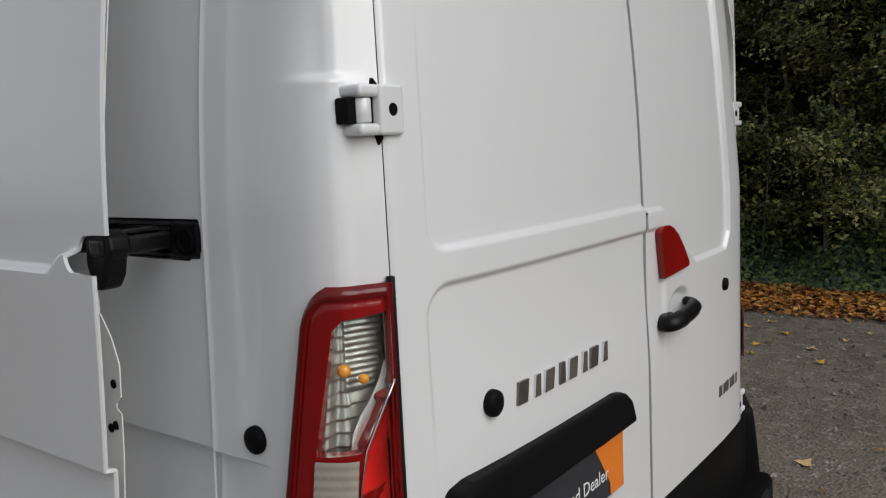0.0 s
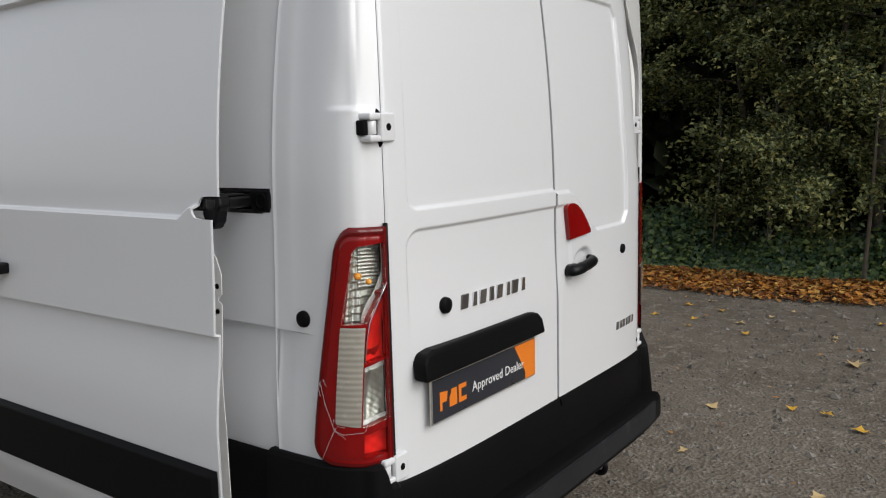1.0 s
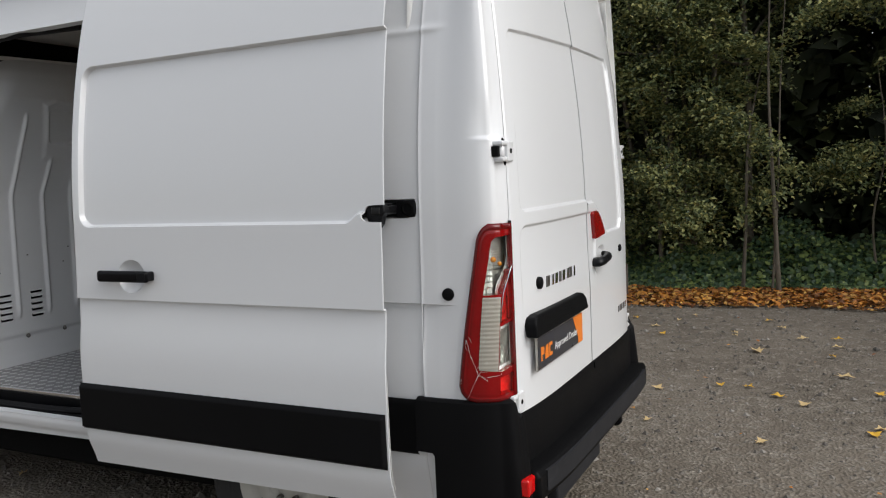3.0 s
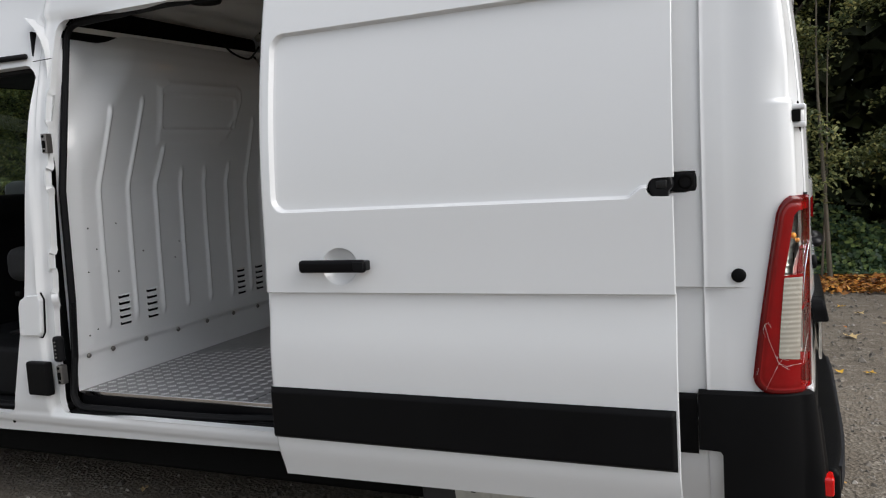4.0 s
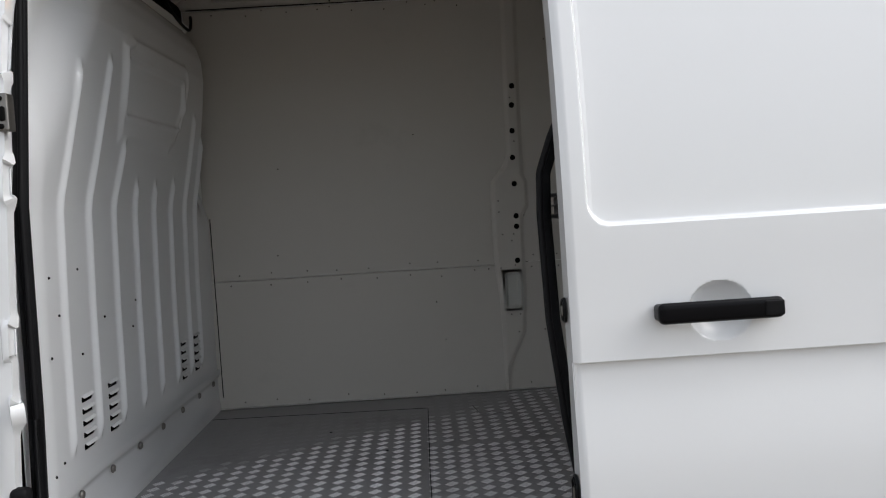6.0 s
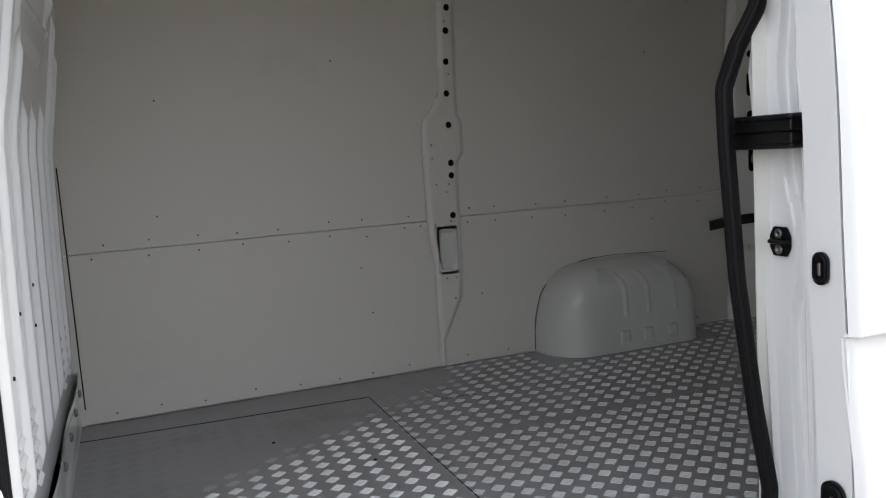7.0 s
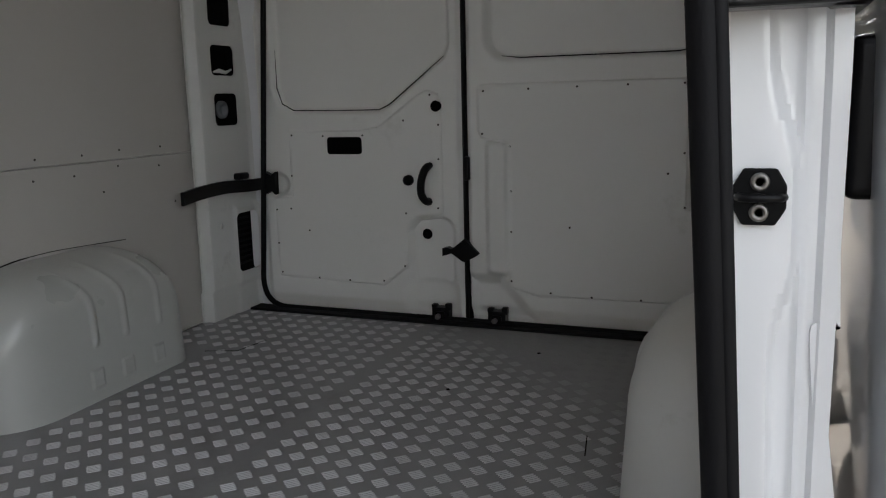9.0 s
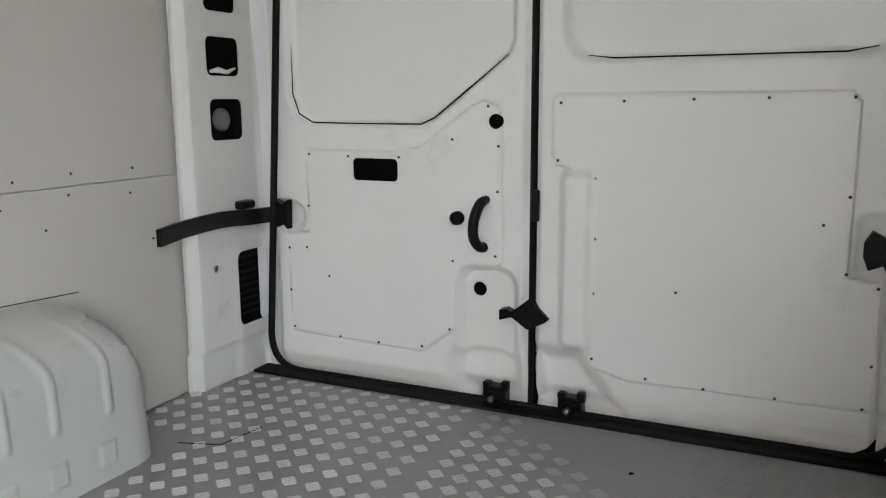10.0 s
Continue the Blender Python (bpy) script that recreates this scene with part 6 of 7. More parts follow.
def bulk_place(y, z):
    x = np.interp(z, [0.76, 1.2, 1.48, 1.53, 1.62, 1.9, 2.02, 2.10, 2.16, 2.21, 2.26], [-3.050, -3.042, -3.032, -3.027, -3.012, -2.970, -2.958, -2.962, -2.980, -3.012, -3.06])
    # the upper half swells out; its outline runs slantwise up from the door side and draws in again at the far side
    near_edge = 0.10 + 0.62 * np.maximum(0, z - 1.5)
    x = x - 0.055 * ss(near_edge + 0.12, near_edge - 0.10, y) * ss(1.50, 1.85, z) - 0.02 * ss(0.26, 0.16, y)
    x = x - 0.10 * ss(1.62, 1.80, y) * ss(1.40, 1.72, z)
    for c, z0, z1, sh in RIBS:
        cc = c + sh * np.maximum(0, z - 1.50) / 0.42
        x = x + 0.013 * np.exp(-np.abs((y - cc) / 0.0115) ** 2.2) * ss(z0, z0 + 0.06, z) * ss(z1, z1 - 0.06, z)
    brow = poly(y, z, [(0.725, 1.705), (1.20, 1.70), (1.27, 1.74), (1.345, 1.84), (1.395, 1.95), (1.385, 2.01), (1.35, 2.03), (0.80, 2.02), (0.73, 1.99)])
    x = x + 0.007 * ss(0.018, -0.018, brow) + 0.006 * np.exp(-((brow + 0.014) / 0.011) ** 2) * ss(1.74, 1.82, z)
    win = rr(y, z - 0.02 * (y - 1.0), 0.755, 1.335, 1.785, 1.955, 0.02)
    return x - 0.009 * ss(0.008, -0.012, win) + 0.003 * np.exp(-((win - 0.004) / 0.008) ** 2), y, z


LOUV = [(y, 0.846 + 0.0325 * k) for y in (0.455, 0.640, 1.365, 1.540) for k in range(5)]
bulk = part("bulkhead", sheet("bulkhead", steps(0.135, 1.852, 0.005), steps(0.762, 2.26, 0.012, (0.83, 1.0, 0.004), (1.66, 2.08, 0.006)), bulk_place,
    holes=[lambda y, z, c=c: rr(y, z, c[0] - 0.036, c[0] + 0.036, c[1] - 0.009, c[1] + 0.009, 0.006) for c in LOUV]), PAINT, VAN, "white pressed steel bulkhead with ribs and vents")
thick(bulk, 0.002, -1)
part("bulkhead_back", rbox((-3.12, 0.14, 0.6), (-3.11, 1.85, 2.2), 0.001, 1), CAB, VAN)
for y, z in LOUV:
    bmx = extrude([(y - 0.038, z + 0.011), (y + 0.038, z + 0.011), (y + 0.034, z + 0.004), (y - 0.034, z + 0.004)], lambda u, v, d: (-3.046 + 0.006 * (v < z + 0.006) + d, u, v), 0.002)
    part("louvre", bmx, PAINT, bulk, smooth=False)
kick = part("kick_plate", sheet("kick_plate", steps(0.135, 1.84, 0.05), steps(FLOOR, 0.782, 0.01), lambda y, z: (-3.046 + 0.010 * ss(0.745, 0.755, z) + 0.004 * np.sin(y * 9) * ss(0.62, 0.66, z), y, z)), PAINT, VAN, "white kick plate bolted along the bulkhead")
for y in (0.20, 0.345, 0.56, 0.79, 1.02, 1.25, 1.48, 1.70):
    part("bolt", lathe([(0.012, 0.0), (0.012, 0.004), (0.009, 0.008), (0.002, 0.009)], "X", (-3.036, y, 0.742), 10), STEEL, kick, "steel bolt")
screws("bulkhead_hole", [(-3.038, y, z) for y, z in ((0.27, 1.32), (0.31, 1.22), (0.44, 1.33), (0.25, 1.12), (0.43, 1.10), (0.60, 1.18), (0.22, 0.83), (0.27, 0.85), (0.82, 1.12), (0.86, 1.20))], "X", DARK, bulk, 0.004, -0.003)
part("edge_blot", tube([(-3.03, 1.838, z) for z in (0.65, 0.9, 1.2, 1.45)], 0.0022, 5), DARK, bulk)

# ---- upper wall rail, ceiling, lamp ----
def cant_place(x, v):
    return x, 1.752 - 0.065 * v - 0.012 * ss(0.0, 0.1, v), 2.338 + 0.175 * v


OV = [(-2.54, 2.399, 0.059, 0.021), (-2.385, 2.404, 0.016, 0.008), (-1.95, 2.399, 0.059, 0.021), (-1.40, 2.399, 0.059, 0.021), (-0.85, 2.399, 0.059, 0.021)]
rail_z = lambda v: 2.338 + 0.175 * v
cant = part("cant_rail", sheet("cant_rail", steps(-3.08, -0.12, 0.006), steps(0, 1, 0.025), cant_place, holes=[lambda x, v, c=c: rr(x, rail_z(v), c[0] - c[2], c[0] + c[2], c[1] - c[3], c[1] + c[3], c[3] * 0.95) for c in OV]), LINING, VAN, "grey-white roof rail with oval holes")
thick(cant, 0.003, -1)
# black sheet behind the oval holes, in place of shade inside the rail
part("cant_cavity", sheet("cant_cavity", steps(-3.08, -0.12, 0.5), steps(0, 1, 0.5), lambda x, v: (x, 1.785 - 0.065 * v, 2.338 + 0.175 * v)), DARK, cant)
part("lining_edge", tube([(x, 1.742, 2.338) for x in (-3.04, -2.4, -1.8, -1.0, -0.4)], 0.0022, 5), DARK, cant)
part("rail_seam", tube(curve_points([(-2.428, 1.732, 2.342), (-2.426, 1.722, 2.365), (-2.422, 1.712, 2.395), (-2.423, 1.700, 2.425), (-2.42, 1.690, 2.46)], 4), 0.0035, 5), DARK, cant)
dl = part("dome_lamp", rbox((-2.290, 1.668, 2.342), (-2.158, 1.76, 2.425), 0.006, 2), CABGREY, VAN, "lit orange-glowing interior lamp")
part("lamp_lens", rbox((-2.282, 1.660, 2.350), (-2.166, 1.672, 2.420), 0.005, 2), DOME, dl, "glowing amber lens")
part("lamp_bulb", rbox((-2.236, 1.656, 2.366), (-2.212, 1.664, 2.408), 0.003, 2), BULB, dl, "bright lit bulb")
part("lens_catch", rbox((-2.242, 1.655, 2.345), (-2.206, 1.664, 2.357), 0.003, 1), CABGREY, dl)
part("lamp_socket", rbox((-2.140, 1.690, 2.372), (-2.105, 1.74, 2.410), 0.005, 1), BLACK, dl)
sp = part("roof_bracket", rbox((-2.925, 1.672, 2.362), (-2.705, 1.745, 2.475), 0.010, 2), LINING, VAN, "grey steel bracket with two holes")
for x, z in ((-2.862, 2.405), (-2.782, 2.403)):
    part("bracket_hole", lathe([(0.020, 0.0), (0.020, -0.004), (0.012, -0.004), (0.010, 0.002)], "Y", (x, 1.671, z), 18), DARK, sp)
part("bracket_rib", rbox((-2.740, 1.664, 2.366), (-2.722, 1.676, 2.472), 0.004, 1), LINING, sp)
part("bracket_rib", rbox((-2.905, 1.664, 2.366), (-2.892, 1.676, 2.472), 0.004, 1), LINING, sp)
screws("rail_hole", [(x, 1.7385 - 0.065 * (z - 2.338) / 0.175, z) for x, z in ((-3.056, 2.40), (-3.03, 2.397), (-3.007, 2.386), (-3.03, 2.383), (-2.985, 2.385), (-2.985, 2.40), (-2.959, 2.392), (-3.08, 2.37), (-2.665, 2.425), (-2.462, 2.418), (-2.462, 2.385), (-2.478, 2.377), (-2.452, 2.386), (-2.13, 2.36), (-2.09, 2.395), (-2.07, 2.372), (-1.84, 2.36), (-1.80, 2.40))], "Y", DARK, cant, 0.006, 0.001)
screws("lining_screw", [(x, 1.738, 2.322) for x in (-2.72, -2.43, -2.1, -1.98, -1.6, -1.2)], "Y", STEEL, cant, 0.004)
ceiling = part("inner_roof", sheet("inner_roof", steps(0.16, 1.72, 0.04), steps(-3.1, -0.1, 0.03), lambda y, x: (x, y, 2.52 + 0.02 * (1 - ((y - 0.94) / 0.78) ** 2) - 0.025 * ss(0.02, 0.01, np.abs((x + 3.0) % 0.6 - 0.3)))), INNER, VAN, "dim painted roof skin with cross ribs")
part("near_cant_rail", sheet("near_cant_rail", steps(0, 1, 0.1), steps(-3.1, -0.1, 0.05), lambda v, x: (x, 0.13 + 0.165 * v + 0.09, 2.30 + 0.23 * v)), INNER, VAN)
part("roof_vent", lathe([(0.06, 0.03), (0.062, -0.015), (0.080, -0.022), (0.083, -0.030), (0.083, -0.052), (0.078, -0.060), (0.055, -0.064), (0.01, -0.064)], "Z", (-2.78, 0.92, 2.462), 28), TRIM, VAN, "black round roof vent")
# black block stands for the unlit open space over the cab
part("overcab_lining", rbox((-3.9, 0.22, 2.16), (-3.04, 1.70, 2.345), 0.03, 2), DARK, VAN, "black block filling the dark open space above the bulkhead")
part("front_header", sheet("front_header", steps(0.22, 1.72, 0.05), np.linspace(0, 1, 30), lambda y, v: (-3.10 + 0.42 * v, y, 2.335 + 0.185 * v ** 0.7 + 0.010 * np.sin(v * 12) * ss(0.1, 0.3, v))), INNER, VAN, "dim painted roof front with shallow ribs")
thick(VAN.children[-1], 0.003, -1)
part("bulkhead_flange", sheet("bulkhead_flange", steps(0.22, 1.72, 0.03), steps(0, 1, 0.5), lambda y, v: (-3.05 + 0.03 * v, y, 2.20 + 0.03 * v + 0.03 * (y - 0.2) / 1.5)), INNER, bulk)
part("cable", tube(curve_points([(-3.0, 1.30, 2.28), (-2.98, 1.38, 2.22), (-2.97, 1.50, 2.20), (-2.98, 1.58, 2.24), (-3.0, 1.66, 2.29)], 5), 0.006, 6), RUBBER, VAN, "black loose cable")
part("rear_header", rbox((-0.34, 0.2, 2.28), (-0.18, 1.64, 2.53), 0.02, 1), INNER, VAN, "white header over the rear doors")

# ---- cab ----
part("cab_floor", rbox((-4.4, 0.12, 0.50), (-3.12, 1.85, 0.53), 0.004, 1), CAB, VAN, "black cab floor mat")
part("seat_box", rbox((-4.2, 0.16, 0.53), (-3.16, 1.75, 0.775), 0.03, 2), CAB, VAN, "black seat base")
seat = part("passenger_seat", rbox((-3.82, 0.42, 1.045), (-3.22, 0.95, 1.225), 0.06, 4), CLOTH, VAN, "grey cloth passenger seat")
part("backrest", rbox((-3.36, 0.44, 1.15), (-3.16, 0.95, 1.75), 0.06, 4), CLOTH, seat)
part("seat_frame", rbox((-3.62, 0.52, 0.775), (-3.26, 0.90, 1.045), 0.02, 2), CAB, seat)
part("seat_lever", tube([(-3.55, 0.22, 0.83), (-3.45, 0.215, 0.85), (-3.34, 0.22, 0.85)], 0.010, 6), TRIM, seat)
fd = part("far_cab_door", sheet("far_cab_door", steps(-5.2, -3.13, 0.05), steps(0.3, 1.62, 0.03), lambda x, z: (x, 1.845 - 0.03 * ss(1.40, 1.46, z) + 0.02 * ss(1.49, 1.53, z) * 0 - 0.05 * np.exp(-((z - 1.1) / 0.06) ** 2), z)), CAB, VAN, "dark inner trim of the far cab door")
part("door_pull", tube(curve_points([(-4.25, 1.79, 1.53), (-4.1, 1.78, 1.51), (-3.98, 1.78, 1.44), (-4.0, 1.78, 1.38), (-4.25, 1.78, 1.36)], 6), 0.022, 8), CABGREY, fd, "grey curved door pull")
part("window_ledge", rbox((-5.0, 1.80, 1.60), (-3.2, 1.86, 1.635), 0.01, 2), CAB, fd)
part("far_window", sheet("far_window", steps(-4.55, -3.2, 0.2), steps(1.6, 2.08, 0.1), lambda x, z: (x, 1.90 - lean(z), z)), GLASS, VAN, "side window glass of the far cab door")
thick(VAN.children[-1], 0.004, -1).visible_shadow = False
part("cab_pillar_trim", rbox((-3.26, 1.78, 0.6), (-3.12, 1.86, 2.2), 0.02, 1), CAB, VAN)
part("headlining", rbox((-4.3, 0.2, 2.12), (-3.1, 1.72, 2.16), 0.01, 1), CAB, VAN, "dark cab headlining")
dash = part("dashboard", rbox((-4.98, 0.13, 0.35), (-4.45, 1.84, 1.50), 0.06, 3), CAB, VAN, "black dashboard with a grey instrument hood")
part("instrument_hood", rbox((-4.86, 1.28, 1.44), (-4.52, 1.62, 1.585), 0.05, 4), CABGREY, dash, "grey rounded instrument hood")
part("hood_recess", rbox((-4.525, 1.33, 1.475), (-4.512, 1.57, 1.555), 0.02, 3), CAB, dash)
part("steering_wheel", tube([(-4.36 + 0.10 * math.sin(q), 1.42 + 0.19 * math.cos(q), 1.34 + 0.17 * math.sin(q)) for q in np.linspace(0, 2 * math.pi, 28)[:-1]], 0.016, 8, 1, True), CAB, dash, "black steering wheel")
part("front_seam", tube([(-2.99, pil_y(2.05), 2.07), (-3.1, pil_y(2.05), 2.068)], 0.002, 4), DARK, side_frame)

# ---- the place round the van ----
ground = part("ground", sheet("ground", np.concatenate([[-900, -300, -120, -60], np.linspace(-30, 30, 61), [60, 120, 300, 900]]), np.concatenate([[-900, -300, -120, -60], np.linspace(-30, 30, 61), [60, 120, 300, 900]]),
    lambda x, y: (x, y, 0.010 * np.sin(x * 0.9 + 1) * np.cos(y * 0.7) * (np.hypot(x, y) < 28) * ss(1.8, 3.0, np.hypot(x + 2, y - 0.9) - 1.2))), GRAVEL)
tagged(ground, "packed brown gravel car park with scattered stones", "ground", kind="structure")


def cards(name, places, sizes, normals, rng, fold=0.25, slim=0.55):
    """Small folded leaves, each an island of its own: points, lengths and facing directions as arrays."""
    n = len(places)
    spin = rng.uniform(0, 2 * np.pi, n)
    normals = normals / np.linalg.norm(normals, axis=1, keepdims=True)
    ref = np.where(np.abs(normals[:, 2:3]) < 0.9, np.array([[0, 0, 1.0]]), np.array([[1.0, 0, 0]]))
    a = np.cross(normals, ref)
    a /= np.linalg.norm(a, axis=1, keepdims=True)
    b = np.cross(normals, a)
    d = a * np.cos(spin)[:, None] + b * np.sin(spin)[:, None]
    s = np.cross(normals, d)
    L, W, F = sizes[:, None], sizes[:, None] * slim, sizes[:, None] * fold
    v = np.stack([places - d * L * 0.5, places + s * W * 0.5 + normals * F, places + d * L * 0.5, places - s * W * 0.5 + normals * F], 1).reshape(-1, 3)
    q = np.arange(4 * n).reshape(n, 4)
    data = bpy.data.meshes.new(name)
    data.vertices.add(4 * n)
    data.vertices.foreach_set("co", v.ravel())
    tri = np.stack([q[:, [0, 1, 2]], q[:, [0, 2, 3]]], 1).reshape(-1, 3)
    data.loops.add(tri.size)
    data.loops.foreach_set("vertex_index", tri.ravel().astype(np.int32))
    data.polygons.add(len(tri))
    data.polygons.foreach_set("loop_start", (np.arange(len(tri)) * 3).astype(np.int32))
    data.update(calc_edges=True)
    return data


def sprays(rng, centres, per, spread, flat, size):
    """Leaf places in flat sprays about the centres."""
    c = np.repeat(centres, per, 0)
    off = rng.normal(0, 1, c.shape) * np.array([spread, spread, spread * flat])
    tilt = np.repeat(rng.normal(0, 0.42, (len(centres), 2)), per, 0)
    off[:, 2] += off[:, 0] * tilt[:, 0] + off[:, 1] * tilt[:, 1] - 0.15 * (off[:, 0] ** 2 + off[:, 1] ** 2) / spread
    nrm = rng.normal(0, 0.45, c.shape) + np.array([0, -0.35, 0.9])
    return c + off, size * rng.uniform(0.6, 1.3, len(c)), nrm


def limb_mesh(lines):
    """Several tapered limbs as one mesh."""
    bm = bmesh.new()
    for pts, r0, r1 in lines:
        p = curve_points(pts, 4)
        data = tube(p, [r0 + (r1 - r0) * k / (len(p) - 1) for k in range(len(p))], 7)
        bm.from_mesh(data)
        bpy.data.meshes.remove(data)
    return bm


def hedge_tree(x, y, tall, seed, mat, leaves):
    rng, rnd = np.random.default_rng(seed), random.Random(seed)
    t = holder("tree", (x, y, 0), "dense hedgerow tree with small olive-green leaves and thin trunks", "tree", "trees of the hedge")
    lines, tips = [], []
    for k in range(rnd.choice((2, 3, 4))):
        bx, by = x + rnd.uniform(-0.5, 0.5), y + rnd.uniform(-0.3, 0.5)
        lx, ly = rnd.uniform(-0.9, 0.9), rnd.uniform(-0.9, 0.4)
        pts = [(bx, by, -0.05), (bx + 0.1 * lx, by + 0.1 * ly, tall * 0.18), (bx + 0.3 * lx + rnd.uniform(-0.15, 0.15), by + 0.3 * ly, tall * 0.42), (bx + 0.6 * lx, by + 0.6 * ly, tall * 0.7), (bx + lx, by + ly, tall * 0.96)]
        r = rnd.uniform(0.035, 0.085)
        lines.append((pts, r, 0.012))
        for m in range(9):
            h = rnd.uniform(0.15, 0.9)
            i = min(3, int(h * 4))
            base = Vector(pts[i]).lerp(Vector(pts[i + 1]), h * 4 - i)
            q = rnd.uniform(-math.pi, 0.3)
            reach = rnd.uniform(0.5, 1.5) * (1.1 - 0.4 * h)
            tip = base + Vector((math.cos(q) * reach, math.sin(q) * reach, rnd.uniform(-0.1, 0.7)))
            lines.append(([base, base.lerp(tip, 0.5) + Vector((0, 0, 0.12)), tip], r * 0.35, 0.005))
            tips += [base.lerp(tip, f) for f in (0.5, 0.75, 1.0)]
    for k in range(3):
        bx, by, sway = x + rnd.uniform(-0.85, 0.85), y - rnd.uniform(0.55, 1.05), rnd.uniform(-0.5, 0.5)
        top = rnd.uniform(1.8, 4.6)
        lines.append(([(bx, by, 0), (bx + 0.12 * sway + rnd.uniform(-0.06, 0.06), by, top * 0.3), (bx + 0.45 * sway + rnd.uniform(-0.1, 0.1), by + 0.1, top * 0.62), (bx + sway, by + 0.2, top)], rnd.uniform(0.012, 0.03), 0.006))
    part("trunk", limb_mesh(lines), BARK, t, "thin grey-brown trunks")
    cen = np.array([tuple(p) for p in tips])
    extra = np.stack([rng.uniform(x - 1.2, x + 1.2, 46), rng.uniform(y - 1.25, y + 0.2, 46), rng.uniform(1.0, tall, 46)], 1)
    cen = np.concatenate([cen, extra])
    pl, sz, nr = sprays(rng, cen, int(leaves / len(cen)), 0.165, 0.30, 0.062)
    part("crown", cards("crown", pl, sz, nr, rng), mat, t, "sprays of small green and yellowing leaves", smooth=False)


for k in range(17):
    x = -17.5 + 1.75 * k + 0.5 * math.sin(k * 2.3)
    near_view = -15 < x < 7
    hedge_tree(x, 8.75 + 0.35 * math.sin(k * 1.7), 6.2 + 0.9 * math.sin(k * 3.1), 100 + k, LEAF, 33000 if near_view else 6000)
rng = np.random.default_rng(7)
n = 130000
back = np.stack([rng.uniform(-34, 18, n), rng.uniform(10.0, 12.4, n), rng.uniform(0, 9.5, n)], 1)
# backdrop for the hedge gaps, its shade held in the leaf colour
tagged(part("far_woods", cards("far_woods", back, rng.uniform(0.24, 0.52, n), rng.normal(0, 0.8, (n, 3)) + np.array([0, -1.0, 0.4]), rng), DEEPLEAF, None, smooth=False), "woodland behind the hedge with shade in its leaf colour", "woods", kind="stuff")
bank = part("wood_bank", sheet("wood_bank", np.linspace(-26, 22, 40), np.linspace(7.0, 14, 30), lambda x, y: (x, y, -0.02 + 0.16 * ss(7.4, 9.0, y) + 0.05 * np.sin(x * 1.7) * ss(7.4, 9, y))), material("dark_leaf_mould", (0.03, 0.024, 0.016), 0.9, vary=0.4, scale=3, grain=0.02, grain_scale=20))
tagged(bank, "dark earth bank under the hedge", "ground", kind="structure")
n = 60000
ix, iy = rng.uniform(-18, 12, n), 7.62 + np.abs(rng.normal(0, 0.75, n))
front = 0.18 * np.sin(ix * 1.3) + 0.12 * np.sin(ix * 3.7 + 1)
ivy_p = np.stack([ix, iy + front, 0.02 + 0.38 * ss(7.6, 8.2, iy) * rng.uniform(0.2, 1.25, n) * (1.0 + 0.35 * np.sin(ix * 2.1 + 0.6) + 0.25 * np.sin(ix * 5.3))], 1)
tagged(part("ivy", cards("ivy", ivy_p, rng.uniform(0.045, 0.09, n), rng.normal(0, 0.40, (n, 3)) + np.array([0, -0.6, 0.9]), rng, 0.12, 0.8), IVY, None, smooth=False), "dark green ivy covering the foot of the hedge", "ivy", kind="stuff")
n = 12000
shrub_c = np.stack([rng.uniform(-14, 9, 70), rng.uniform(8.1, 8.8, 70), rng.uniform(0.35, 1.0, 70)], 1)
pl, sz, nr = sprays(rng, shrub_c, 110, 0.20, 0.6, 0.075)
tagged(part("undergrowth", cards("undergrowth", pl, sz, nr, rng), SHRUB, None, smooth=False), "dark low shrubs under the hedge", "shrubs", kind="stuff")
n = 42000
lx = rng.uniform(-16, 10, n)
ly = 6.38 + 1.32 * rng.beta(1.7, 1.5, n) + 0.12 * np.sin(lx * 1.1) - 0.045 * np.maximum(0, lx + 2)
lit = np.stack([lx, ly, 0.012 + rng.uniform(0, 0.03, n)], 1)
tagged(part("leaf_litter", cards("leaf_litter", lit, rng.uniform(0.035, 0.09, n), rng.normal(0, 0.3, (n, 3)) + np.array([0, 0, 1]), rng, 0.15, 0.75), LITTER, None, smooth=False), "orange and brown fallen leaves along the hedge", "leaves", kind="stuff")
n = 900
far_l = np.stack([rng.uniform(-10, 14, n), rng.uniform(-6, 6.7, n), np.full(n, 0.014)], 1)
keep = ~((far_l[:, 0] > -6) & (far_l[:, 0] < 0.1) & (far_l[:, 1] > -0.1) & (far_l[:, 1] < 1.95))
tagged(part("leaf_scraps", cards("leaf_scraps", far_l[keep], rng.uniform(0.015, 0.045, n)[keep], rng.normal(0, 0.2, (n, 3))[keep] + np.array([0, 0, 1]), rng, 0.1, 0.7), LITTER, None, smooth=False), "small scraps of leaf on the gravel", "leaves", kind="stuff")
n = 16000
peb = np.stack([rng.uniform(-6, 5, n), rng.uniform(-2.5, 6.6, n), np.full(n, 0.0)], 1)
pv, pf = [], []
for (x, y, z), s, q in zip(peb, rng.gamma(2.0, 0.0035, n) + 0.003, rng.uniform(0, 6.28, n)):
    b = len(pv)
    c, d = math.cos(q) * s, math.sin(q) * s
    pv += [(x + c, y + d, 0), (x - d * 0.8, y + c * 0.8, 0), (x - c, y - d, 0), (x + d * 0.9, y - c * 0.9, 0), (x + c * 0.3, y + d * 0.2, s * 0.75)]
    pf += [(b, b + 1, b + 4), (b + 1, b + 2, b + 4), (b + 2, b + 3, b + 4), (b + 3, b, b + 4)]
